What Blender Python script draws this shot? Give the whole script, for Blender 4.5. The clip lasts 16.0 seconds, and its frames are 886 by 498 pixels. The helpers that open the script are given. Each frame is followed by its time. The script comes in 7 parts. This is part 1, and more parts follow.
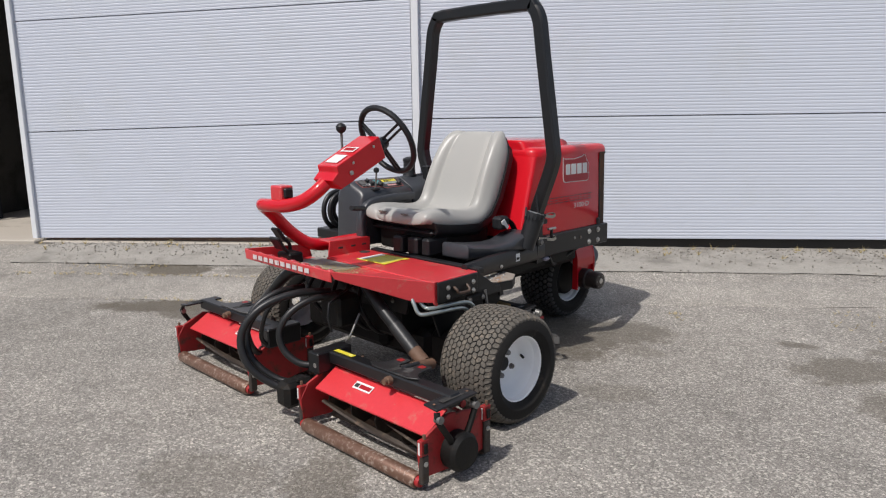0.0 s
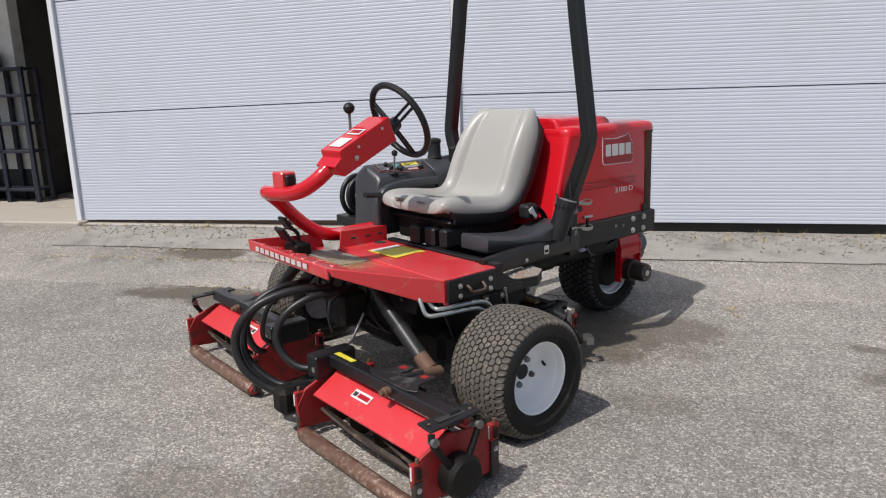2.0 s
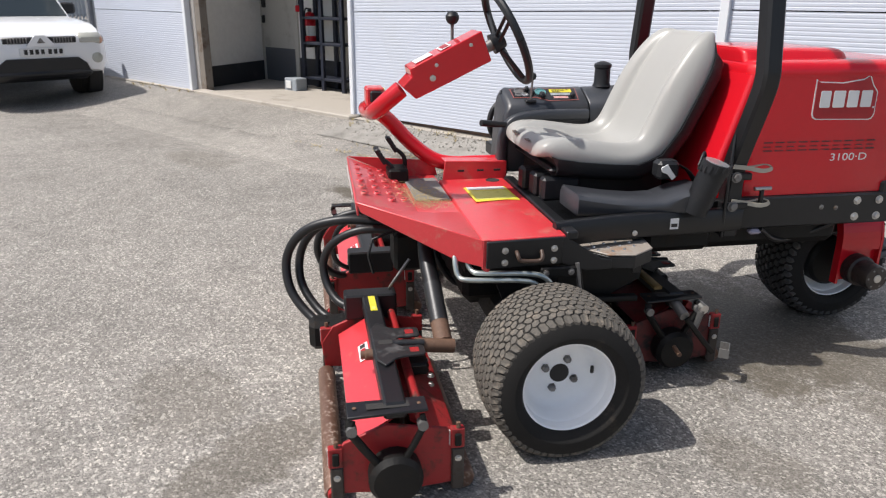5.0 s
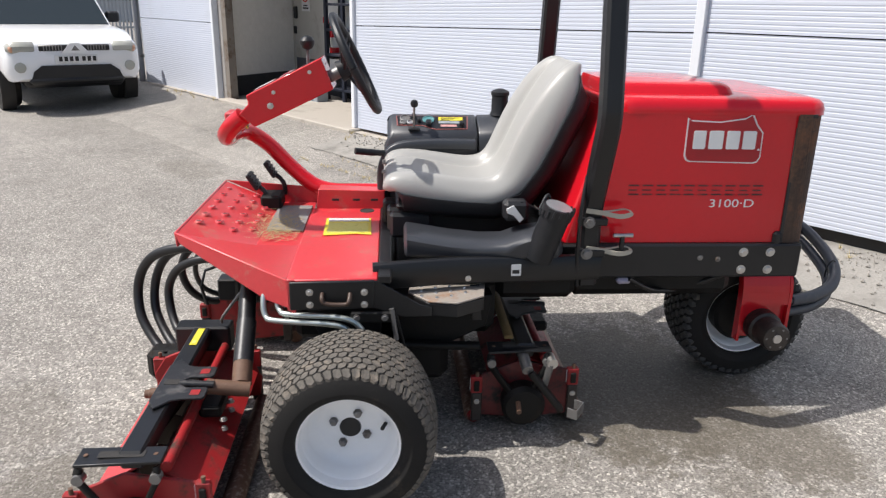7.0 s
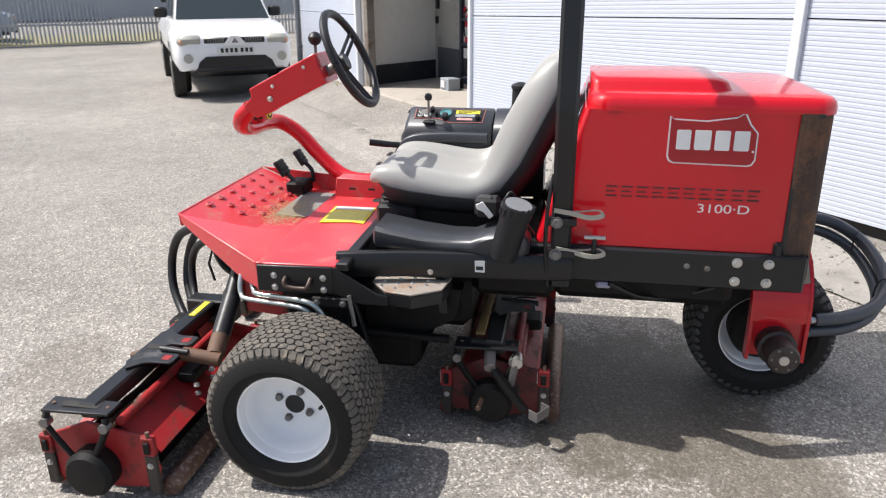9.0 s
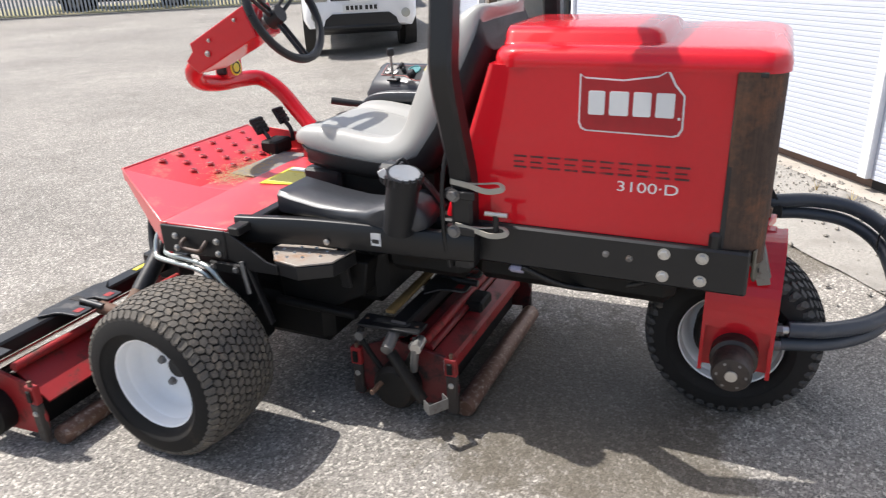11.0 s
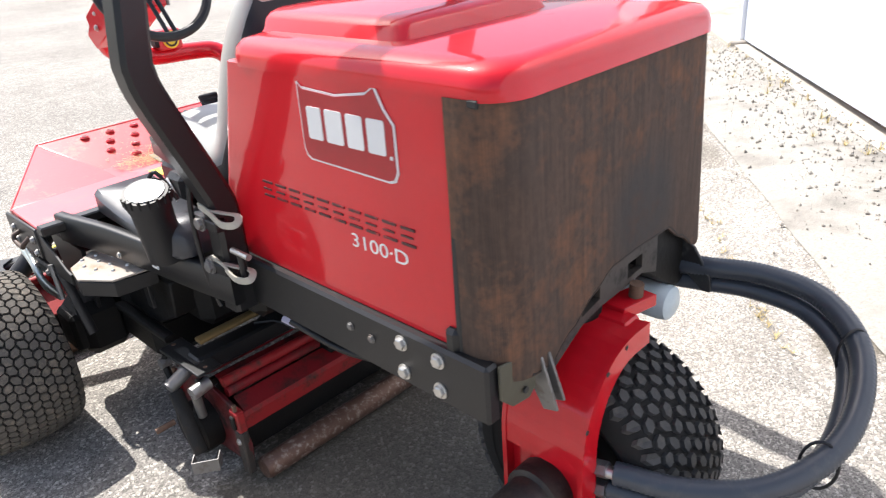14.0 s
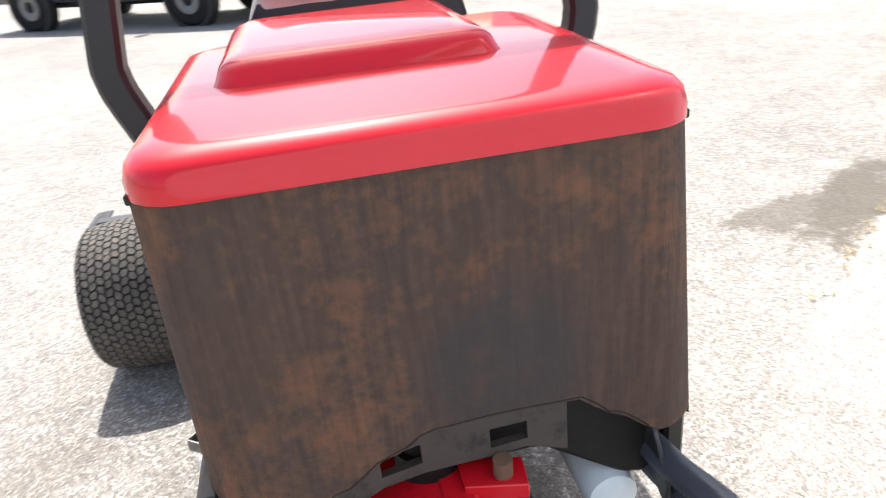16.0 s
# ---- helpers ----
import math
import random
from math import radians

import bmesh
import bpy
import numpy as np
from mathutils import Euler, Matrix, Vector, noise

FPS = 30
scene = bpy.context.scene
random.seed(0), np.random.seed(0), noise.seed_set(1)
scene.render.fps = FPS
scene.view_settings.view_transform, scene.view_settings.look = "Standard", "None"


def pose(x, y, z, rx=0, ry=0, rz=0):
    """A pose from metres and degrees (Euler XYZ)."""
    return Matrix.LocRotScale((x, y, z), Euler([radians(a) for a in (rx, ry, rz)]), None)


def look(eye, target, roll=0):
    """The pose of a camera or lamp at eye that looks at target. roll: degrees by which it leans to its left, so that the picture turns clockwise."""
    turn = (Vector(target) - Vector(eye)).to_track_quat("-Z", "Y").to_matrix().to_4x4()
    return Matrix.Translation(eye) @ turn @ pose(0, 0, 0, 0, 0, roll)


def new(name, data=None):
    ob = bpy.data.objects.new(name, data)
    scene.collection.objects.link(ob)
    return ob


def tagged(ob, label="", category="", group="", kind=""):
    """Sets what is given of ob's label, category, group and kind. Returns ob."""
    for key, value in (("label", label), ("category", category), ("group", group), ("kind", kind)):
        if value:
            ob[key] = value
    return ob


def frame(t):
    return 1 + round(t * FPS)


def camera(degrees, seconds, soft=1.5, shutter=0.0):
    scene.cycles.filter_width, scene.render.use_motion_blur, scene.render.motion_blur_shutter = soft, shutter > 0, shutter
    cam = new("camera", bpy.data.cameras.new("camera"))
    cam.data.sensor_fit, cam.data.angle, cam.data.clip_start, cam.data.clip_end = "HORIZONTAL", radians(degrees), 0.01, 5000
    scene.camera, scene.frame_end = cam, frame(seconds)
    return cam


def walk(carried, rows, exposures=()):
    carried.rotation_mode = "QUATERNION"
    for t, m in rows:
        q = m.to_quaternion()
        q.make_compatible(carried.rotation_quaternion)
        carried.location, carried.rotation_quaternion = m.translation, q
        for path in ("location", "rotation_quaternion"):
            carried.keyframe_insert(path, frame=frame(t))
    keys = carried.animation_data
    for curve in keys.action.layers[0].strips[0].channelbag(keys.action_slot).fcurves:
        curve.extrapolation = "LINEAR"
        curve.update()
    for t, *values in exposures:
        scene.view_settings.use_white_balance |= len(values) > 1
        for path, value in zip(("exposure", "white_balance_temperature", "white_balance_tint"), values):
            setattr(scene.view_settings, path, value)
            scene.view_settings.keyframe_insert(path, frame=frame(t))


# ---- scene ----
cam = camera(63.2, 16.0, soft=1.15, shutter=0.3)
PATH = [
    (0, (2.606, -2.234, 1.292), (1.22, -0.842, 0.913), -0.7),
    (0.5, (2.624, -2.215, 1.303), (1.229, -0.826, 0.951), -2.0),
    (1, (2.605, -2.173, 1.294), (1.191, -0.811, 0.912), -1.9),
    (1.5, (2.574, -2.048, 1.283), (1.152, -0.706, 0.859), -2.3),
    (2, (2.523, -1.847, 1.297), (1.019, -0.605, 0.855), -1.6),
    (2.5, (2.518, -1.703, 1.294), (0.979, -0.502, 0.857), -1.9),
    (3, (2.504, -1.485, 1.271), (0.824, -0.521, 0.773), 1.2),
    (3.5, (2.508, -1.32, 1.269), (0.744, -0.517, 0.775), 0.3),
    (3.7, (2.491, -1.254, 1.26), (0.7, -0.52, 0.757), -0.6),
    (5.8, (2.564, -0.386, 1.302), (0.701, -0.197, 0.601), 0.9),
    (6, (2.543, -0.319, 1.301), (0.673, -0.158, 0.608), 0.7),
    (6.5, (2.484, -0.069, 1.325), (0.612, 0.068, 0.636), 2.8),
    (7, (2.482, 0.116, 1.35), (0.594, 0.258, 0.706), 1.2),
    (7.5, (2.515, 0.343, 1.39), (0.626, 0.281, 0.736), 1.1),
    (8, (2.54, 0.477, 1.38), (0.661, 0.316, 0.712), -0.7),
    (8.2, (2.534, 0.51, 1.374), (0.656, 0.343, 0.707), -2.1),
    (10.3, (2.304, 1.265, 1.395), (0.585, 0.577, 0.64), 2.1),
    (10.5, (2.266, 1.318, 1.379), (0.554, 0.6, 0.635), -0.8),
    (11, (2.04, 1.47, 1.323), (0.366, 0.692, 0.553), -2.4),
    (11.5, (1.824, 1.655, 1.305), (0.172, 0.833, 0.534), -3.0),
    (12, (1.647, 1.848, 1.308), (0.212, 0.741, 0.463), -0.4),
    (12.5, (1.529, 1.943, 1.286), (0.14, 0.752, 0.478), -2.8),
    (13, (1.395, 1.982, 1.271), (0.076, 0.743, 0.418), -4.7),
    (13.5, (1.173, 2.038, 1.279), (-0.126, 0.783, 0.419), -2.1),
    (14, (0.996, 2.116, 1.286), (-0.257, 0.815, 0.427), -4.9),
    (14.5, (0.762, 2.246, 1.307), (-0.135, 0.725, 0.368), -1.9),
    (15, (0.557, 2.309, 1.32), (-0.251, 0.724, 0.405), -5.7),
    (15.5, (0.324, 2.252, 1.295), (-0.280, 0.588, 0.370), -4.6),
    (15.7, (0.226, 2.237, 1.303), (-0.324, 0.531, 0.414), -4.9),
    (16, (0.066, 2.237, 1.297), (-0.216, 0.460, 0.421), -6.0),
]
EXPO = [(0, -0.28), (2.5, -0.20), (3.5, -0.02), (6, 0.12), (6.5, 0.12), (7.0, 0.24), (7.5, 0.33), (8.2, 0.38), (10.3, 0.56), (12, 0.68), (13, 0.90), (14, 1.08), (14.5, 1.12), (16, 1.18)]
walk(cam, [(t, look(eye, target, roll)) for t, eye, target, roll in PATH], EXPO)

# ---- light ----
SUN = Vector((0.03, -0.66, 1.0)).normalized()
world = bpy.data.worlds.new("sky")
scene.world = world
world.use_nodes = True
nt = world.node_tree
sky = nt.nodes.new("ShaderNodeTexSky")
sky.sky_type, sky.sun_disc, sky.dust_density = "NISHITA", False, 3.0
sky.sun_elevation, sky.sun_rotation = math.asin(SUN.z), math.atan2(SUN.x, SUN.y)
nt.links.new(sky.outputs[0], nt.nodes["Background"].inputs[0])
nt.nodes["Background"].inputs[1].default_value = 0.118
lamp = bpy.data.lights.new("sun", "SUN")
lamp.energy, lamp.angle, lamp.color = 4.2, radians(0.53), (1.0, 0.965, 0.925)
sun = new("sun", lamp)
sun.matrix_world = look(SUN * 30, (0, 0, 0))


# ---- materials ----
def mat(name, colour, rough=0.5, metal=0.0, dirt=None, dirt_amount=0.5, scale=6.0, fine=60.0, bump=0.1, vary=0.12, coat=0.0, wave=None, spec=0.5, coat_rough=0.12):
    """A procedural surface: base colour varied at two scales, patches of a second colour, fine relief."""
    m = bpy.data.materials.new(name)
    m.use_nodes = True
    t = m.node_tree
    n, l = t.nodes, t.links
    b = n["Principled BSDF"]
    co = n.new("ShaderNodeTexCoord")
    big, small = n.new("ShaderNodeTexNoise"), n.new("ShaderNodeTexNoise")
    for q, s in ((big, scale), (small, fine)):
        q.inputs["Scale"].default_value, q.inputs["Detail"].default_value = s, 6
        q.inputs["Roughness"].default_value = 0.65
        l.new(co.outputs["Object"], q.inputs["Vector"])
    c1 = n.new("ShaderNodeMix")
    c1.data_type = "RGBA"
    lo, hi = [max(0, c * (1 - vary)) for c in colour], [min(1, c * (1 + vary)) for c in colour]
    c1.inputs[6].default_value, c1.inputs[7].default_value = (*lo, 1), (*hi, 1)
    l.new(small.outputs["Fac"], c1.inputs[0])
    out = c1.outputs[2]
    if dirt:
        r = n.new("ShaderNodeValToRGB")
        r.color_ramp.elements[0].position = 0.72 - 0.4 * dirt_amount
        r.color_ramp.elements[1].position = min(1, 0.92 - 0.4 * dirt_amount)
        mixf = n.new("ShaderNodeMath")
        mixf.operation = "MULTIPLY_ADD"
        l.new(small.outputs["Fac"], mixf.inputs[0])
        mixf.inputs[1].default_value = 0.35
        l.new(big.outputs["Fac"], mixf.inputs[2])
        sub = n.new("ShaderNodeMath")
        sub.operation = "SUBTRACT"
        l.new(mixf.outputs[0], sub.inputs[0])
        sub.inputs[1].default_value = 0.17
        l.new(sub.outputs[0], r.inputs[0])
        c2 = n.new("ShaderNodeMix")
        c2.data_type = "RGBA"
        l.new(r.outputs[0], c2.inputs[0])
        l.new(out, c2.inputs[6])
        c2.inputs[7].default_value = (*dirt, 1)
        out = c2.outputs[2]
        rr = n.new("ShaderNodeMapRange")
        rr.inputs["To Min"].default_value, rr.inputs["To Max"].default_value = rough, min(1, rough + 0.3)
        l.new(r.outputs[0], rr.inputs["Value"])
        l.new(rr.outputs[0], b.inputs["Roughness"])
        if metal:
            mm = n.new("ShaderNodeMapRange")
            mm.inputs["To Min"].default_value, mm.inputs["To Max"].default_value = metal, 0
            l.new(r.outputs[0], mm.inputs["Value"])
            l.new(mm.outputs[0], b.inputs["Metallic"])
    else:
        rr = n.new("ShaderNodeMapRange")
        rr.inputs["To Min"].default_value, rr.inputs["To Max"].default_value = max(0.02, rough - 0.08), min(1, rough + 0.08)
        l.new(big.outputs["Fac"], rr.inputs["Value"])
        l.new(rr.outputs[0], b.inputs["Roughness"])
        b.inputs["Metallic"].default_value = metal
    l.new(out, b.inputs["Base Color"])
    b.inputs["Coat Weight"].default_value = coat
    b.inputs["Coat Roughness"].default_value = coat_rough
    b.inputs["Specular IOR Level"].default_value = spec
    bp = n.new("ShaderNodeBump")
    bp.inputs["Strength"].default_value, bp.inputs["Distance"].default_value = bump, 0.004
    h = small.outputs["Fac"]
    if wave:
        w = n.new("ShaderNodeTexWave")
        w.bands_direction, w.inputs["Scale"].default_value = wave[0], wave[1]
        l.new(co.outputs["Object"], w.inputs["Vector"])
        ad = n.new("ShaderNodeMath")
        ad.operation = "MULTIPLY_ADD"
        l.new(w.outputs["Fac"], ad.inputs[0])
        ad.inputs[1].default_value = wave[2]
        l.new(h, ad.inputs[2])
        h = ad.outputs[0]
    l.new(h, bp.inputs["Height"])
    l.new(bp.outputs["Normal"], b.inputs["Normal"])
    return m


# damp patches: x, y, half length, half width, turn, strength
STAINS = [(-2.08, -0.20, 0.62, 0.16, 40, 0.85), (-1.80, -0.18, 0.40, 0.15, 15, 0.7), (-2.84, 0.20, 0.42, 0.13, 38, 0.85), (-1.03, 1.66, 0.2, 0.12, 20, 0.6), (-2.30, 0.62, 0.30, 0.08, 38, 0.45), (1.30, 1.81, 0.12, 0.06, 20, 0.6), (0.3, -1.15, 0.3, 0.2, 20, 0.3), (0.12, 1.0, 0.60, 0.55, 0, 0.7), (0.45, 1.35, 0.40, 0.26, 30, 0.6), (1.62, 1.55, 0.30, 0.22, 60, 0.6),
          (1.85, 2.0, 0.24, 0.16, 20, 0.6), (0.68, -0.92, 0.35, 0.16, -45, 0.45), (0.75, 1.15, 0.14, 0.10, 0, 0.35), (2.0, 1.25, 0.25, 0.3, 10, 0.5), (0.95, 0.55, 0.2, 0.12, 30, 0.3), (-3.6, -1.6, 0.5, 0.25, 30, 0.25)]


def asphalt_material(name="asphalt", gain=1.0, stains=(), chip_scale=112, relief=0.6):
    """Old tarmac: pale worn stone chips in a darker binder, stained at two scales, damp patches."""
    m = bpy.data.materials.new(name)
    m.use_nodes = True
    t = m.node_tree
    n, l = t.nodes, t.links
    b = n["Principled BSDF"]
    co = n.new("ShaderNodeTexCoord")
    warp = n.new("ShaderNodeTexNoise")
    warp.inputs["Scale"].default_value, warp.inputs["Detail"].default_value = 60, 3
    l.new(co.outputs["Object"], warp.inputs["Vector"])
    wv = n.new("ShaderNodeVectorMath")
    wv.operation = "MULTIPLY_ADD"
    l.new(warp.outputs["Color"], wv.inputs[0])
    wv.inputs[1].default_value = (0.012, 0.012, 0.012)
    l.new(co.outputs["Object"], wv.inputs[2])
    v, edge, v2 = n.new("ShaderNodeTexVoronoi"), n.new("ShaderNodeTexVoronoi"), n.new("ShaderNodeTexVoronoi")
    edge.feature = "DISTANCE_TO_EDGE"
    v.inputs["Scale"].default_value = edge.inputs["Scale"].default_value = chip_scale
    v2.inputs["Scale"].default_value = 290
    big, mid = n.new("ShaderNodeTexNoise"), n.new("ShaderNodeTexNoise")
    big.inputs["Scale"].default_value, big.inputs["Detail"].default_value = 0.55, 8
    mid.inputs["Scale"].default_value, mid.inputs["Detail"].default_value = 5, 8
    mid.inputs["Roughness"].default_value = 0.7
    for q in (v, edge, v2):
        l.new(wv.outputs[0], q.inputs["Vector"])
    for q in (big, mid):
        l.new(co.outputs["Object"], q.inputs["Vector"])
    chips = n.new("ShaderNodeValToRGB")
    e = chips.color_ramp.elements
    e[0].position, e[0].color = 0.0, (0.140, 0.131, 0.118, 1)
    e[1].position, e[1].color = 1.0, (0.56, 0.52, 0.462, 1)
    mid_el = chips.color_ramp.elements.new(0.45)
    mid_el.color = (0.27, 0.251, 0.227, 1)
    sep = n.new("ShaderNodeSeparateColor")
    l.new(v.outputs["Color"], sep.inputs[0])
    l.new(sep.outputs[0], chips.inputs[0])
    fine = n.new("ShaderNodeValToRGB")
    fine.color_ramp.elements[0].color, fine.color_ramp.elements[1].color = (0.10, 0.093, 0.084, 1), (0.36, 0.335, 0.30, 1)
    sep2 = n.new("ShaderNodeSeparateColor")
    l.new(v2.outputs["Color"], sep2.inputs[0])
    l.new(sep2.outputs[1], fine.inputs[0])
    # a chip shows where its cell is a stone and the point lies off its edge
    stone = n.new("ShaderNodeMapRange")
    stone.inputs["From Min"].default_value, stone.inputs["From Max"].default_value = 0.30, 0.36
    l.new(sep.outputs[1], stone.inputs["Value"])
    body = n.new("ShaderNodeMapRange")
    body.inputs["From Min"].default_value, body.inputs["From Max"].default_value = 0.03, 0.14
    l.new(edge.outputs["Distance"], body.inputs["Value"])
    chip = n.new("ShaderNodeMath")
    chip.operation = "MULTIPLY"
    l.new(stone.outputs[0], chip.inputs[0])
    l.new(body.outputs[0], chip.inputs[1])
    mx = n.new("ShaderNodeMix")
    mx.data_type = "RGBA"
    l.new(chip.outputs[0], mx.inputs[0])
    l.new(fine.outputs[0], mx.inputs[6])
    l.new(chips.outputs[0], mx.inputs[7])
    st = n.new("ShaderNodeMapRange")
    st.inputs["From Min"].default_value, st.inputs["From Max"].default_value = 0.3, 0.7
    st.inputs["To Min"].default_value, st.inputs["To Max"].default_value = 0.84 * gain, 1.18 * gain
    l.new(big.outputs["Fac"], st.inputs["Value"])
    st2 = n.new("ShaderNodeMapRange")
    st2.inputs["From Min"].default_value, st2.inputs["From Max"].default_value = 0.3, 0.7
    st2.inputs["To Min"].default_value, st2.inputs["To Max"].default_value = 0.84, 1.16
    l.new(mid.outputs["Fac"], st2.inputs["Value"])
    mu = n.new("ShaderNodeMath")
    mu.operation = "MULTIPLY"
    l.new(st.outputs[0], mu.inputs[0])
    l.new(st2.outputs[0], mu.inputs[1])
    sc = n.new("ShaderNodeVectorMath")
    sc.operation = "SCALE"
    l.new(mx.outputs[2], sc.inputs[0])
    l.new(mu.outputs[0], sc.inputs["Scale"])
    # damp and oily patches: noisy ellipses in the yard
    nz = n.new("ShaderNodeTexNoise")
    nz.inputs["Scale"].default_value, nz.inputs["Detail"].default_value, nz.inputs["Roughness"].default_value = 7.5, 12, 0.82
    l.new(co.outputs["Object"], nz.inputs["Vector"])
    total = None
    for cx, cy, rx, ry, turn, amount in stains:
        mp = n.new("ShaderNodeMapping")
        mp.vector_type = "TEXTURE"
        mp.inputs["Location"].default_value = (cx, cy, 0)
        mp.inputs["Rotation"].default_value = (0, 0, radians(turn))
        mp.inputs["Scale"].default_value = (rx, ry, 100)
        l.new(co.outputs["Object"], mp.inputs["Vector"])
        ln = n.new("ShaderNodeVectorMath")
        ln.operation = "LENGTH"
        l.new(mp.outputs[0], ln.inputs[0])
        ad = n.new("ShaderNodeMath")
        ad.operation = "MULTIPLY_ADD"
        l.new(nz.outputs["Fac"], ad.inputs[0])
        ad.inputs[1].default_value = 2.6
        l.new(ln.outputs["Value"], ad.inputs[2])
        mr = n.new("ShaderNodeMapRange")
        mr.interpolation_type = "SMOOTHSTEP"
        mr.inputs["From Min"].default_value, mr.inputs["From Max"].default_value = 1.95, 2.35
        mr.inputs["To Min"].default_value, mr.inputs["To Max"].default_value = amount, 0.0
        l.new(ad.outputs[0], mr.inputs["Value"])
        if total is None:
            total = mr.outputs[0]
        else:
            mxm = n.new("ShaderNodeMath")
            mxm.operation = "MAXIMUM"
            l.new(total, mxm.inputs[0])
            l.new(mr.outputs[0], mxm.inputs[1])
            total = mxm.outputs[0]
    wet = n.new("ShaderNodeMix")
    wet.data_type = "RGBA"
    wet.inputs[0].default_value = 0.0
    if total:
        l.new(total, wet.inputs[0])
    l.new(sc.outputs[0], wet.inputs[6])
    wet.inputs[7].default_value = (0.084, 0.068, 0.044, 1)
    l.new(wet.outputs[2], b.inputs["Base Color"])
    rg = n.new("ShaderNodeMapRange")
    rg.inputs["To Min"].default_value, rg.inputs["To Max"].default_value = 0.85, 0.5
    if total:
        l.new(total, rg.inputs["Value"])
    else:
        rg.inputs["Value"].default_value = 0.0
    l.new(rg.outputs[0], b.inputs["Roughness"])
    b.inputs["Specular IOR Level"].default_value = 0.35
    bp = n.new("ShaderNodeBump")
    bp.inputs["Strength"].default_value, bp.inputs["Distance"].default_value = relief, 0.004
    l.new(chip.outputs[0], bp.inputs["Height"])
    l.new(bp.outputs["Normal"], b.inputs["Normal"])
    return m


def grille_material():
    """A fine radiator screen: upright wires, rust that runs down in streaks, paler dust."""
    m = mat("rusty_grille", (0.076, 0.054, 0.043), 0.75, spec=0.15, dirt=(0.155, 0.084, 0.054), dirt_amount=0.56, scale=9, fine=70, bump=0.25, vary=0.3, wave=("X", 125, 0.9))
    t = m.node_tree
    n, l = t.nodes, t.links
    b = n["Principled BSDF"]
    old = b.inputs["Base Color"].links[0].from_socket
    co = n.new("ShaderNodeTexCoord")
    mp = n.new("ShaderNodeMapping")
    mp.inputs["Scale"].default_value = (110, 110, 8)
    l.new(co.outputs["Object"], mp.inputs["Vector"])
    streak = n.new("ShaderNodeTexNoise")
    streak.inputs["Scale"].default_value, streak.inputs["Detail"].default_value = 1.0, 7
    l.new(mp.outputs[0], streak.inputs["Vector"])
    ramp = n.new("ShaderNodeValToRGB")
    ramp.color_ramp.elements[0].position, ramp.color_ramp.elements[0].color = 0.34, (0.86, 0.85, 0.85, 1)
    ramp.color_ramp.elements[1].position, ramp.color_ramp.elements[1].color = 0.66, (1.20, 1.13, 1.08, 1)
    l.new(streak.outputs["Fac"], ramp.inputs[0])
    mul = n.new("ShaderNodeMix")
    mul.data_type, mul.blend_type = "RGBA", "MULTIPLY"
    mul.inputs[0].default_value = 1.0
    l.new(old, mul.inputs[6])
    l.new(ramp.outputs[0], mul.inputs[7])
    dust = n.new("ShaderNodeTexNoise")
    dust.inputs["Scale"].default_value, dust.inputs["Detail"].default_value = 2.6, 5
    l.new(co.outputs["Object"], dust.inputs["Vector"])
    dr = n.new("ShaderNodeMapRange")
    dr.inputs["From Min"].default_value, dr.inputs["From Max"].default_value = 0.52, 0.70
    dr.inputs["To Max"].default_value = 0.6
    l.new(dust.outputs["Fac"], dr.inputs["Value"])
    mx = n.new("ShaderNodeMix")
    mx.data_type = "RGBA"
    l.new(dr.outputs[0], mx.inputs[0])
    l.new(mul.outputs[2], mx.inputs[6])
    mx.inputs[7].default_value = (0.044, 0.042, 0.040, 1)
    # a grey oily patch low in the middle
    spot = n.new("ShaderNodeMapping")
    spot.vector_type = "TEXTURE"
    spot.inputs["Location"].default_value, spot.inputs["Scale"].default_value = (-0.11, 1.5, 0.765), (0.13, 0.3, 0.14)
    l.new(co.outputs["Object"], spot.inputs["Vector"])
    far = n.new("ShaderNodeVectorMath")
    far.operation = "LENGTH"
    l.new(spot.outputs[0], far.inputs[0])
    soft = n.new("ShaderNodeMath")
    soft.operation = "MULTIPLY_ADD"
    l.new(dust.outputs["Fac"], soft.inputs[0])
    soft.inputs[1].default_value = 1.4
    l.new(far.outputs["Value"], soft.inputs[2])
    oil = n.new("ShaderNodeMapRange")
    oil.interpolation_type = "SMOOTHSTEP"
    oil.inputs["From Min"].default_value, oil.inputs["From Max"].default_value = 1.0, 1.75
    oil.inputs["To Min"].default_value, oil.inputs["To Max"].default_value = 0.65, 0.0
    l.new(soft.outputs[0], oil.inputs["Value"])
    grey = n.new("ShaderNodeMix")
    grey.data_type = "RGBA"
    l.new(oil.outputs[0], grey.inputs[0])
    l.new(mx.outputs[2], grey.inputs[6])
    grey.inputs[7].default_value = (0.044, 0.046, 0.047, 1)
    l.new(grey.outputs[2], b.inputs["Base Color"])
    return m


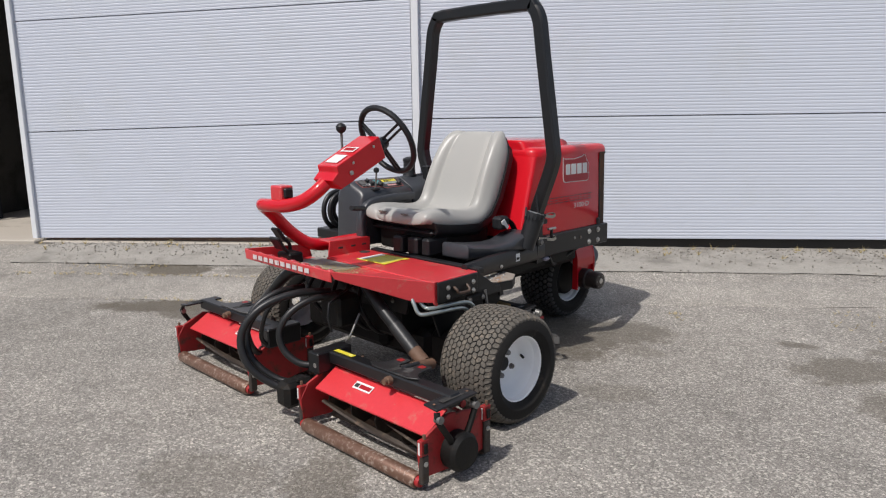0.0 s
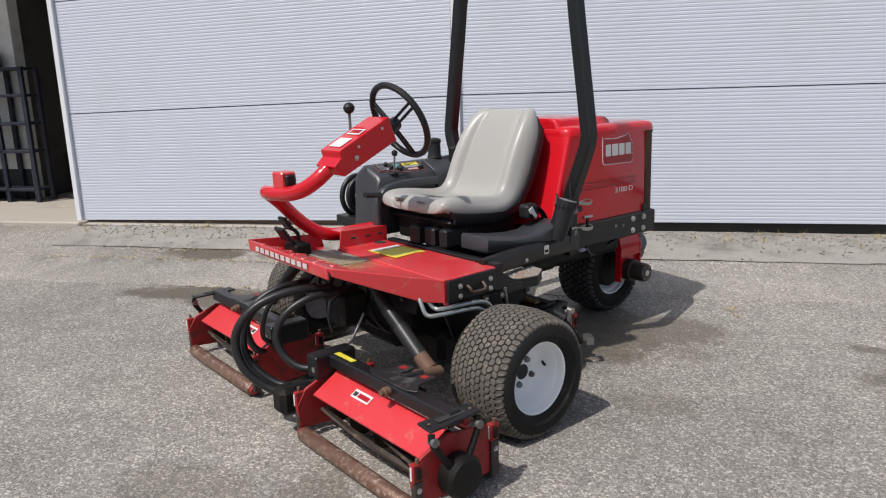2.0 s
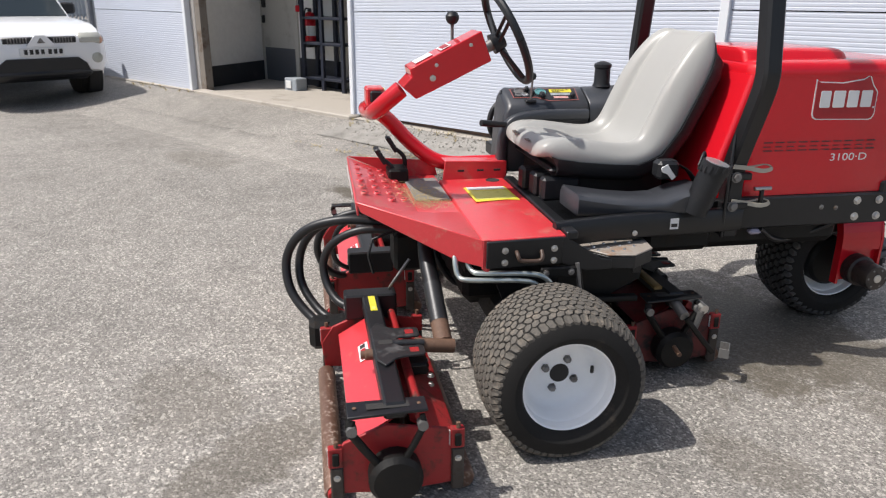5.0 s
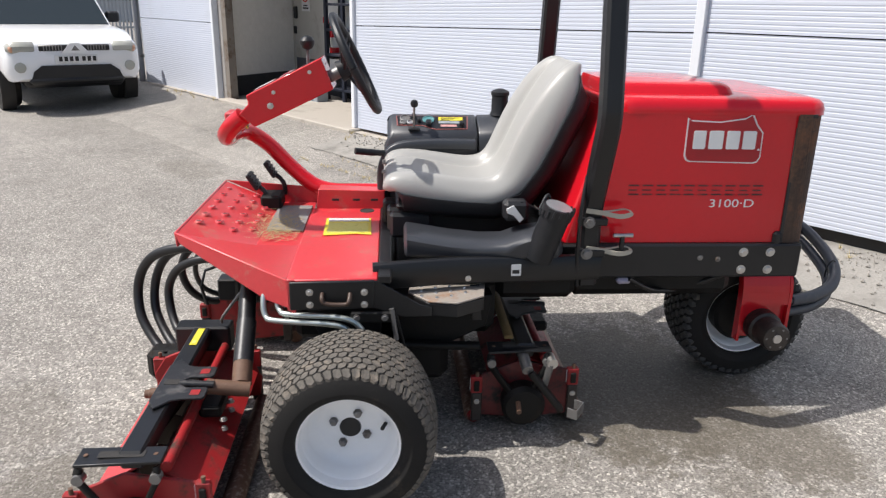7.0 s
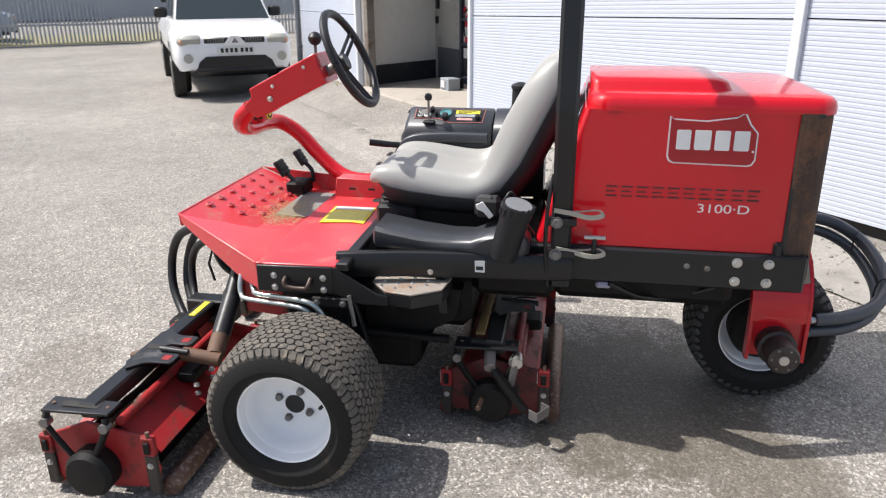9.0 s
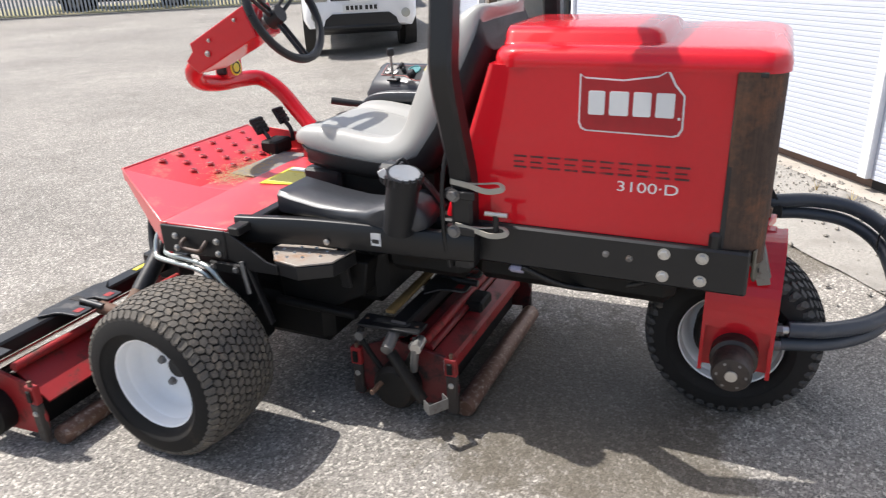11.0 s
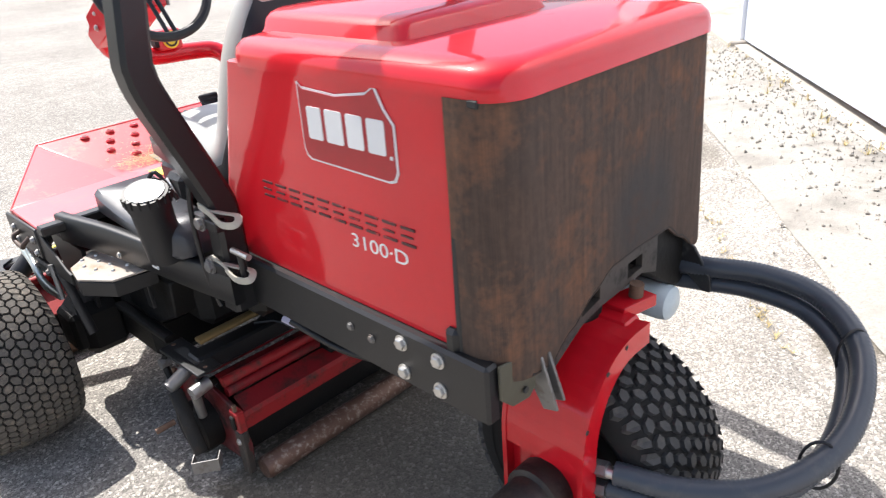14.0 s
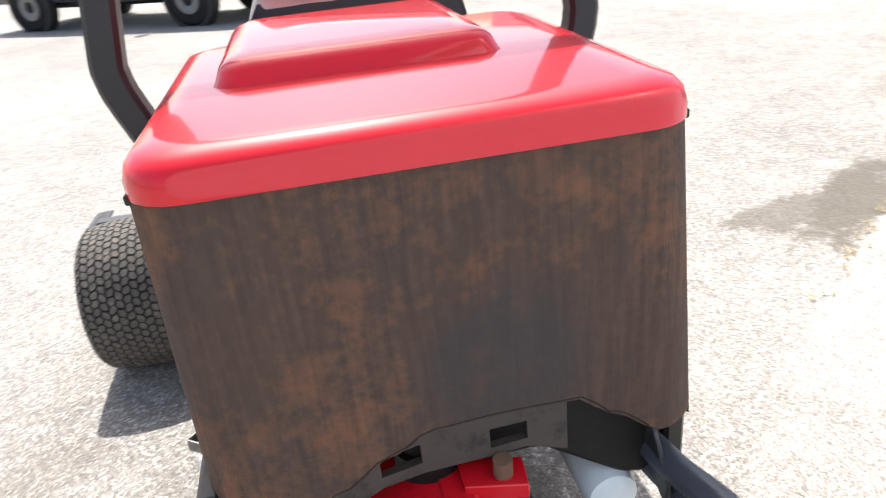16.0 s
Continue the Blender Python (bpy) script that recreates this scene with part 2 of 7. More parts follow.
RED = mat("red_paint", (0.56, 0.007, 0.016), 0.46, dirt=(0.46, 0.022, 0.03), dirt_amount=0.2, scale=5, bump=0.012, vary=0.06, coat=0.9, coat_rough=0.07, spec=0.10)
RED_WORN = mat("worn_red_paint", (0.62, 0.032, 0.040), 0.45, dirt=(0.46, 0.17, 0.125), dirt_amount=0.38, scale=9, bump=0.05, vary=0.1, coat=0.85, coat_rough=0.27)
RED_GRIMY = mat("grimy_red_paint", (0.33, 0.014, 0.016), 0.5, dirt=(0.06, 0.035, 0.025), dirt_amount=0.5, scale=14, bump=0.15)
BLACK = mat("black_paint", (0.0095, 0.0098, 0.011), 0.40, spec=0.46, dirt=(0.032, 0.025, 0.023), dirt_amount=0.2, scale=8, bump=0.05)
PLASTIC = mat("black_plastic", (0.013, 0.0138, 0.016), 0.45, spec=0.36, dirt=(0.035, 0.033, 0.032), dirt_amount=0.25, scale=5, fine=250, bump=0.12)
GRIME = mat("oily_black_steel", (0.006, 0.0055, 0.005), 0.6, spec=0.3, dirt=(0.026, 0.018, 0.013), dirt_amount=0.35, scale=12, bump=0.3)
RUBBER = mat("tyre_rubber", (0.018, 0.017, 0.016), 0.8, spec=0.25, dirt=(0.065, 0.053, 0.042), dirt_amount=0.34, scale=9, fine=90, bump=0.25)
TREAD = mat("dusty_tread", (0.105, 0.094, 0.080), 0.85, dirt=(0.22, 0.185, 0.145), dirt_amount=0.48, scale=26, fine=120, bump=0.4, vary=0.45)
TREAD_DARK = mat("dark_tread", (0.050, 0.048, 0.046), 0.7, dirt=(0.115, 0.10, 0.085), dirt_amount=0.42, scale=22, fine=120, bump=0.3, vary=0.35)
HOSE = mat("hose_rubber", (0.012, 0.012, 0.013), 0.42, dirt=(0.045, 0.04, 0.036), dirt_amount=0.2, scale=14, bump=0.1)
WHITE = mat("white_rim_paint", (0.90, 0.91, 0.92), 0.3, dirt=(0.5, 0.44, 0.36), dirt_amount=0.1, scale=9, bump=0.03, vary=0.03)
STEEL = mat("zinc_steel", (0.55, 0.54, 0.52), 0.35, metal=0.9, dirt=(0.16, 0.11, 0.07), dirt_amount=0.3, scale=25, bump=0.1)
DULL = mat("dull_steel", (0.22, 0.215, 0.21), 0.5, metal=0.7, dirt=(0.09, 0.06, 0.04), dirt_amount=0.45, scale=20, bump=0.2)
RUST = mat("rusted_steel", (0.135, 0.075, 0.047), 0.7, dirt=(0.24, 0.17, 0.125), dirt_amount=0.35, scale=16, bump=0.35, vary=0.3)
ROLLER = mat("rusty_roller", (0.17, 0.095, 0.066), 0.45, metal=0.4, dirt=(0.36, 0.28, 0.23), dirt_amount=0.48, scale=60, bump=0.2, vary=0.25)
SEAT = mat("grey_vinyl", (0.36, 0.355, 0.335), 0.38, dirt=(0.28, 0.265, 0.24), dirt_amount=0.2, scale=4, fine=220, bump=0.06, vary=0.05)
FOAM = mat("torn_foam", (0.20, 0.175, 0.155), 0.9, bump=0.3)
GRILLE = grille_material()
# belly unit's two reds: base darkened for the shade there, plus dirt patches
RED_SHADED = mat("shaded_dirty_red_paint", (0.23, 0.010, 0.014), 0.45, dirt=(0.035, 0.022, 0.017), dirt_amount=0.5, scale=12, bump=0.15)
RED_SHADED_DEEP = mat("deep_shaded_dirty_red_paint", (0.11, 0.008, 0.010), 0.42, dirt=(0.014, 0.012, 0.011), dirt_amount=0.62, scale=16, bump=0.2)
GUARD = mat("dusty_hose_guard", (0.055, 0.062, 0.076), 0.32, dirt=(0.10, 0.10, 0.10), dirt_amount=0.35, scale=12, bump=0.1)
SCRAPED = mat("scraped_black_tube", (0.03, 0.03, 0.031), 0.4, metal=0.3, dirt=(0.13, 0.125, 0.12), dirt_amount=0.42, scale=9, bump=0.15)
DARK_STEEL = mat("dirty_bracket_steel", (0.060, 0.052, 0.047), 0.5, metal=0.4, dirt=(0.045, 0.026, 0.018), dirt_amount=0.5, scale=20, bump=0.25)
GREY_PIPE = mat("plated_pipe", (0.52, 0.56, 0.53), 0.3, metal=0.75, bump=0.04)
DECAL_WHITE = mat("white_decal", (0.72, 0.72, 0.71), 0.4, dirt=(0.6, 0.45, 0.42), dirt_amount=0.1, bump=0.02, vary=0.03)
DECAL_DARK = mat("dark_red_decal", (0.36, 0.010, 0.016), 0.35, bump=0.02)
DECAL_BLACK = mat("faded_black_decal", (0.05, 0.012, 0.014), 0.4, dirt=(0.42, 0.015, 0.02), dirt_amount=0.45, scale=40, bump=0.02)
YELLOW = mat("yellow_sticker", (0.72, 0.62, 0.05), 0.45, dirt=(0.35, 0.33, 0.08), dirt_amount=0.3, scale=20, bump=0.02)
OLIVE = mat("olive_sticker", (0.72, 0.68, 0.17), 0.5, dirt=(0.56, 0.53, 0.15), dirt_amount=0.4, scale=60, bump=0.02)
BUNGEE = mat("dirty_webbing", (0.42, 0.39, 0.32), 0.8, bump=0.2)
ASPHALT = asphalt_material("asphalt", 1.06, STAINS)
PATCH = asphalt_material("smooth_tarmac", 1.11, (), 165, 0.45)
CONCRETE = mat("old_concrete", (0.27, 0.25, 0.225), 0.85, dirt=(0.20, 0.185, 0.165), dirt_amount=0.5, scale=2.5, fine=45, bump=0.3, vary=0.2)
GRAVEL = mat("gravel_strip", (0.295, 0.278, 0.25), 0.9, dirt=(0.18, 0.168, 0.15), dirt_amount=0.55, scale=3.5, fine=90, bump=1.0, vary=0.6)
SHEET = mat("white_profiled_sheet", (0.55, 0.585, 0.665), 0.42, dirt=(0.52, 0.55, 0.605), dirt_amount=0.4, scale=1.3, bump=0.02, vary=0.02)
TRIM = mat("white_trim", (0.72, 0.74, 0.77), 0.4, bump=0.02, vary=0.03)
# black rubber and print; also the shade in holes and slots, as colour
DARK_GAP = mat("dark_gap_and_rubber", (0.03, 0.028, 0.026), 0.8, bump=0.2)


# ---- geometry helpers ----
class G:
    """Collects vertices and faces for one mesh."""

    def __init__(self):
        self.v, self.f = [], []

    def add(self, verts, faces, m=None):
        k = len(self.v)
        self.v += [tuple(m @ Vector(p)) if m else tuple(p) for p in verts]
        self.f += [tuple(k + i for i in q) for q in faces]
        return self

    def box(self, lo, hi, c=0.004, m=None):
        """A box between two corners with chamfered edges."""
        c = min(c, *(0.45 * abs(hi[i] - lo[i]) for i in range(3)))
        mid, half = [(lo[i] + hi[i]) / 2 for i in range(3)], [abs(hi[i] - lo[i]) / 2 for i in range(3)]
        verts, idx = [], {}
        for s in ((a, b, d) for a in (-1, 1) for b in (-1, 1) for d in (-1, 1)):
            for ax in range(3):
                idx[s, ax] = len(verts)
                verts.append([mid[i] + s[i] * (half[i] if i == ax else half[i] - c) for i in range(3)])
        faces = []
        for ax in range(3):
            o1, o2 = (ax + 1) % 3, (ax + 2) % 3
            for sg in (-1, 1):
                q = []
                for a, b in ((-1, -1), (1, -1), (1, 1), (-1, 1)):
                    s = [0, 0, 0]
                    s[ax], s[o1], s[o2] = sg, a, b
                    q.append(idx[tuple(s), ax])
                faces.append(q if sg > 0 else q[::-1])
        for ax in range(3):
            o1, o2 = (ax + 1) % 3, (ax + 2) % 3
            for a in (-1, 1):
                for b in (-1, 1):
                    s0, s1 = [0, 0, 0], [0, 0, 0]
                    s0[ax], s1[ax] = -1, 1
                    s0[o1] = s1[o1] = a
                    s0[o2] = s1[o2] = b
                    q = [idx[tuple(s0), o1], idx[tuple(s1), o1], idx[tuple(s1), o2], idx[tuple(s0), o2]]
                    faces.append(q if a * b < 0 else q[::-1])
        for s in ((a, b, d) for a in (-1, 1) for b in (-1, 1) for d in (-1, 1)):
            q = [idx[s, 0], idx[s, 1], idx[s, 2]]
            faces.append(q if s[0] * s[1] * s[2] > 0 else q[::-1])
        return self.add(verts, faces, m)

    def lathe(self, profile, centre, axis="x", seg=32, closed=False):
        """Turns (along, radius) pairs round an axis through centre."""
        rings = len(profile)
        verts = []
        for a, r in profile:
            for i in range(seg):
                w = 2 * math.pi * i / seg
                p = {"x": (a, r * math.cos(w), r * math.sin(w)), "y": (r * math.sin(w), a, r * math.cos(w)), "z": (r * math.cos(w), r * math.sin(w), a)}[axis]
                verts.append([centre[j] + p[j] for j in range(3)])
        faces = []
        for j in range(rings if closed else rings - 1):
            for i in range(seg):
                a, b = j * seg + i, j * seg + (i + 1) % seg
                c, d = ((j + 1) % rings) * seg + (i + 1) % seg, ((j + 1) % rings) * seg + i
                faces.append((a, d, c, b))
        if not closed:
            faces.append(tuple(range(seg)))
            faces.append(tuple(reversed(range((rings - 1) * seg, rings * seg))))
        return self.add(verts, faces)

    def rod(self, a, b, r, seg=12, r2=None):
        """A round bar from a to b."""
        a, b = Vector(a), Vector(b)
        return self.tube([a, b], r, seg, r2=r2)

    def tube(self, pts, r, seg=10, smooth=0, r2=None, section=None):
        """A bar swept along points; smooth: Catmull-Rom steps between them; section: (width, depth) for a rectangular bar."""
        pts = [Vector(p) for p in pts]
        if smooth:
            q = [2 * pts[0] - pts[1], *pts, 2 * pts[-1] - pts[-2]]
            out = []
            for i in range(1, len(q) - 2):
                for s in range(smooth):
                    t = s / smooth
                    out.append(0.5 * (2 * q[i] + (q[i + 1] - q[i - 1]) * t + (2 * q[i - 1] - 5 * q[i] + 4 * q[i + 1] - q[i + 2]) * t * t + (3 * q[i] - q[i - 1] - 3 * q[i + 1] + q[i + 2]) * t ** 3))
            pts = out + [pts[-1]]
        n = len(pts)
        tan = [(pts[min(i + 1, n - 1)] - pts[max(i - 1, 0)]).normalized() for i in range(n)]
        up = Vector((0, 0, 1)) if abs(tan[0].z) < 0.9 else Vector((0, 1, 0))
        side = tan[0].cross(up).normalized()
        verts = []
        for i in range(n):
            side = (side - tan[i] * side.dot(tan[i])).normalized()
            nor = side.cross(tan[i]).normalized()
            rr = r if r2 is None else r + (r2 - r) * i / (n - 1)
            if section:
                w, d = section[0] / 2, section[1] / 2
                k = min(w, d) * 0.3
                ring = [(w, d - k), (w - k, d), (k - w, d), (-w, d - k), (-w, k - d), (k - w, -d), (w - k, -d), (w, k - d)]
            else:
                ring = [(rr * math.cos(2 * math.pi * j / seg), rr * math.sin(2 * math.pi * j / seg)) for j in range(seg)]
            verts += [pts[i] + side * x + nor * y for x, y in ring]
        seg = len(ring)
        faces = []
        for i in range(n - 1):
            for j in range(seg):
                faces.append((i * seg + j, (i + 1) * seg + j, (i + 1) * seg + (j + 1) % seg, i * seg + (j + 1) % seg))
        faces.append(tuple(range(seg)))
        faces.append(tuple(reversed(range((n - 1) * seg, n * seg))))
        return self.add(verts, faces)

    def prism(self, poly, along):
        """A plate: a polygon of 3D points, thickened by the vector along."""
        n, d = len(poly), Vector(along)
        p = [Vector(q) for q in poly]
        verts = p + [q + d for q in p]
        nor = sum(((p[i] - p[0]).cross(p[(i + 1) % n] - p[0]) for i in range(1, n - 1)), Vector())
        faces = [tuple(range(n)), tuple(reversed(range(n, 2 * n)))] + [(i, n + i, n + (i + 1) % n, (i + 1) % n) for i in range(n)]
        if nor.dot(d) > 0:
            faces = [tuple(reversed(q)) for q in faces]
        return self.add(verts, faces)

    def loft(self, rings, caps=(True, True)):
        """Joins rings of equal length, from bottom to top."""
        m = len(rings[0])
        verts = [p for r in rings for p in r]
        faces = []
        for j in range(len(rings) - 1):
            for i in range(m):
                faces.append((j * m + i, j * m + (i + 1) % m, (j + 1) * m + (i + 1) % m, (j + 1) * m + i))
        if caps[0]:
            faces.append(tuple(reversed(range(m))))
        if caps[1]:
            faces.append(tuple(range((len(rings) - 1) * m, len(rings) * m)))
        return self.add(verts, faces)


def part(name, g, material, parent=None, label="", smooth=35, bevel=0.0):
    """Links a collected mesh as one object under a thing or a part."""
    me = bpy.data.meshes.new(name)
    me.from_pydata(g.v, [], g.f)
    me.validate()
    bm = bmesh.new()
    bm.from_mesh(me)
    bmesh.ops.recalc_face_normals(bm, faces=bm.faces)
    bm.to_mesh(me)
    bm.free()
    me.materials.append(material)
    if smooth:
        me.polygons.foreach_set("use_smooth", [True] * len(me.polygons))
        me.set_sharp_from_angle(angle=radians(smooth))
    ob = new(name, me)
    ob.parent = parent
    if label:
        ob["label"] = label
    if bevel:
        b = ob.modifiers.new("bevel", "BEVEL")
        b.width, b.segments, b.limit_method, b.angle_limit, b.use_clamp_overlap = bevel, 2, "ANGLE", radians(40), True
    return ob


def thing(name, label, category, group="", kind="", at=(0, 0, 0)):
    e = new(name)
    e.empty_display_size = 0.2
    e.location = at
    return tagged(e, label, category, group, kind)


def rounded(x0, x1, y0, y1, z, r, k=5):
    """A ring: a rectangle with rounded corners at the height z, anticlockwise."""
    out = []
    for cx, cy, a in ((x1 - r, y1 - r, 0), (x0 + r, y1 - r, 90), (x0 + r, y0 + r, 180), (x1 - r, y0 + r, 270)):
        for i in range(k + 1):
            w = radians(a + 90 * i / k)
            out.append((cx + r * math.cos(w), cy + r * math.sin(w), z))
    return out


def hex_bolt(g, p, axis, r=0.011, h=0.008):
    """A bolt head on a washer at p that sticks out along axis ('x', '-x', 'y', 'z')."""
    s = -1 if axis[0] == "-" else 1
    ax = axis[-1]
    g.lathe([(0, r * 1.35), (s * h * 0.25, r * 1.35), (s * h * 0.25, r * 1.0)], p, ax, 14)
    g.lathe([(s * h * 0.25, r), (s * h * 0.85, r), (s * h, r * 0.8)], p, ax, 6)


# ---- the yard ----
TH = radians(37.7)
ALONG, INTO = Vector((math.cos(TH), math.sin(TH), 0)), Vector((-math.sin(TH), math.cos(TH), 0))


def yard(u, s, z=0.0):
    """A place from metres along the building, towards it, and up."""
    p = ALONG * u + INTO * s
    return (p.x, p.y, z)


def rise(s):
    """The ground's height towards the building."""
    k = min(1, max(0, (s - 1.1) / 1.5))
    return 0.145 * k * k * (3 - 2 * k)


def build_ground():
    g = G()
    us = [-400, -120, -60, -40, -30, -22, -16] + [-12 + 0.5 * i for i in range(41)] + [12, 20, 40, 120, 400]
    ss = [-400, -120, -40, -20, -10, -6, -3, -1, 0, 1.0] + [1.1 + 0.1 * i for i in range(16)] + [2.75, 3.2, 4.6, 8, 40, 400]
    for s in ss:
        for u in us:
            g.v.append(yard(u, s, rise(s)))
    w = len(us)
    for j in range(len(ss) - 1):
        for i in range(w - 1):
            g.f.append((j * w + i, j * w + i + 1, (j + 1) * w + i + 1, (j + 1) * w + i))
    ob = part("ground", g, ASPHALT, smooth=60)
    tagged(ob, "worn grey tarmac yard with pale stone chips", "ground", kind="structure")
    for u0, u1, near, far in ((-7.0, -0.30, (1.26, 0.0), (1.745, 0.0)), (-0.27, 6.5, (1.325, 0.022), (1.755, 0.030))):
        g = G()
        for j in range(6):
            for i in range(70):
                u = u0 + (u1 - u0) * i / 69
                a, b = near[0] + near[1] * u, far[0] + far[1] * u
                jit = 0.022 * noise.noise(Vector((u * 2.3, j, 4))) + 0.014 * noise.noise(Vector((u * 7.1, j, 9))) if j in (0, 1, 4, 5) else 0
                s = a + (b - a) * (0, 0.012, 0.35, 0.65, 0.988, 1)[j] + jit
                g.v.append(yard(u, s, rise(s) + (-0.003 if j in (0, 5) or i in (0, 69) else 0.004)))
        for j in range(5):
            for i in range(69):
                g.f.append((j * 70 + i, j * 70 + i + 1, (j + 1) * 70 + i + 1, (j + 1) * 70 + i))
        tagged(part("tarmac_strip", g, PATCH, smooth=60), "pale smoother strip of newer tarmac along the building", "pavement", kind="structure")
    g = G()
    for j in range(10):
        s = 1.99 + 0.105 * j
        for i in range(160):
            u = -3.6 + 10.5 * i / 159
            bumpy = 0.010 * noise.noise(Vector((u * 6, s * 6, 3))) + 0.006 * noise.noise(Vector((u * 19, s * 19, 8)))
            g.v.append(yard(u, s + (0.03 * noise.noise(Vector((u * 2, 0, 1))) if j == 0 else 0), rise(s) + 0.006 + max(0, bumpy)))
    for j in range(9):
        for i in range(159):
            g.f.append((j * 160 + i, j * 160 + i + 1, (j + 1) * 160 + i + 1, (j + 1) * 160 + i))
    tagged(part("gravel_strip", g, GRAVEL, smooth=60), "loose gravelly edge along the foot of the building", "gravel", kind="structure")


def ribbed_panel(name, parent, u0, u1, zl0, zl1, zr0, zr1, s=2.68, pitch=0.026):
    """A sheet with fine level ribs between two heights at its left and right edge."""
    g = G()
    n = max(2, round((zl1 - zl0) / pitch))
    prof = []
    for i in range(n):
        for f, d in ((0.0, 0.0), (0.55, 0.0), (0.70, 0.0014), (0.86, 0.0014)):
            prof.append(((i + f) / n, d))
    prof.append((1.0, 0.0))
    for f, d in prof:
        g.v.append(yard(u0, s - 0.02 + d, zl0 + (zl1 - zl0) * f))
        g.v.append(yard(u1, s - 0.02 + d, zr0 + (zr1 - zr0) * f))
    for i in range(len(prof) - 1):
        g.f.append((2 * i, 2 * i + 1, 2 * i + 3, 2 * i + 2))
    k = len(g.v)
    g.v += [yard(u0, s + 0.03, zl0), yard(u1, s + 0.03, zr0), yard(u1, s + 0.03, zr1), yard(u0, s + 0.03, zl1)]
    last = 2 * len(prof) - 2
    g.f += [(k, k + 1, k + 2, k + 3), (0, k, k + 1, 1), (last, last + 1, k + 2, k + 3)]
    return part(name, g, SHEET, parent, smooth=0)


def wbox(g, u0, u1, s0, s1, z0, z1, c=0.004):
    """A box square to the building."""
    m = Matrix.Rotation(TH, 4, "Z")
    return g.box((u0, s0, z0), (u1, s1, z1), c, m)


def build_building():
    top = 3.4
    w = thing("wall_front", "white profiled sheet cladding on the front of a workshop", "wall", kind="structure")
    for a, b, z0, z1 in ((-0.24, 3.72, 0.222, 0.240), (3.80, 8.2, 0.240, 0.255)):
        ribbed_panel("panel", w, a, b, z0, z0 + 0.998, z1, z1 + 0.990)
        ribbed_panel("panel", w, a, b, z0 + 1.005, 2.22, z1 + 0.997, 2.22)
        ribbed_panel("panel", w, a, b, 2.227, top, 2.227, top)
    g = G()
    wbox(g, -0.30, -0.24, 2.63, 2.68, 0.222, top)
    part("trim", g, TRIM, w)
    g = G()
    wbox(g, 3.73, 3.79, 2.63, 2.68, 0.24, top)
    part("trim", g, TRIM, w)
    g = G()
    wbox(g, -9.36, 8.2, 2.68, 2.80, top, top + 0.5)
    part("fascia", g, TRIM, w)
    g = G()
    wbox(g, -0.28, 8.2, 2.71, 2.83, 0.0, top)
    part("backing", g, DARK_GAP, w)
    d = thing("sliding_door", "white ribbed sliding door leaf hung clear of the ground", "door", kind="structure")
    ribbed_panel("panel", d, -3.80, -0.31, 0.184, 1.138, 0.222, 1.214)
    ribbed_panel("panel", d, -3.80, -0.31, 1.145, 2.09, 1.221, 2.18)
    ribbed_panel("panel", d, -3.80, -0.31, 2.097, top, 2.187, top)
    g = G()
    wbox(g, -3.85, -3.80, 2.63, 2.72, 0.182, top)
    part("edge_trim", g, TRIM, d)
    g = G()
    wbox(g, -3.72, 8.2, 2.72, 2.84, 0.0, 0.24, 0.01)
    tagged(part("plinth", g, mat("brick_plinth", (0.20, 0.13, 0.10), 0.9, dirt=(0.12, 0.10, 0.08), dirt_amount=0.5, bump=0.4)), "low dirty brick plinth under the cladding", "plinth", kind="structure")
    p = thing("wall_left", "white ribbed panel and weathered pier beside the doorway", "wall", kind="structure")
    ribbed_panel("panel", p, -9.30, -6.86, 0.15, 1.07, 0.15, 1.07)
    ribbed_panel("panel", p, -9.30, -6.86, 1.077, 2.0, 1.077, 2.0)
    ribbed_panel("panel", p, -9.30, -6.86, 2.007, top, 2.007, top)
    g = G()
    wbox(g, -6.86, -6.80, 2.63, 2.74, 0.145, top)
    part("edge_trim", g, TRIM, p)
    g = G()
    wbox(g, -6.80, -6.69, 2.70, 2.84, 0.08, top, 0.01)
    part("pier", g, mat("weathered_render", (0.34, 0.32, 0.30), 0.9, dirt=(0.13, 0.095, 0.07), dirt_amount=0.62, scale=2.5, bump=0.3), p)
    g = G()
    wbox(g, -9.36, -6.80, 2.72, 2.84, 0.0, top)
    part("backing", g, DARK_GAP, p)
    # the room behind the doorway
    c = 4.0
    inner = mat("whitewashed_brick", (0.74, 0.73, 0.70), 0.9, dirt=(0.52, 0.48, 0.42), dirt_amount=0.35, scale=1.8, fine=14, bump=0.3)
    dado = mat("dark_dado_paint", (0.03, 0.031, 0.034), 0.6, dirt=(0.10, 0.10, 0.10), dirt_amount=0.3, scale=4, bump=0.1)
    g = G()
    wbox(g, -9.3, -7.24, c, c + 0.15, 0.05, top)
    wbox(g, -6.40, -5.50, c, c + 0.15, 0.05, top)
    wbox(g, -7.24, -6.40, c, c + 0.15, 1.85, top)
    tagged(part("wall_back", g, inner), "whitewashed back wall of the workshop room", "wall", kind="structure")
    g = G()
    wbox(g, -6.39, -5.50, c - 0.012, c - 0.002, 0.1, 0.50)
    tagged(part("dado", g, dado), "black painted band along the foot of the wall", "dado", kind="structure")

    def splay(off, z0, z1, t):
        """A length of the slightly splayed side wall, t thick, off in front of its face."""
        q = G()
        q.prism([yard(-6.82 + off, 2.86, z0), yard(-7.22 + off, c, z0), yard(-7.22 + off, c, z1), yard(-6.82 + off, 2.86, z1)], Vector(yard(-t, 0)))
        return q
    g = splay(0.0, 0.05, top, 0.14)
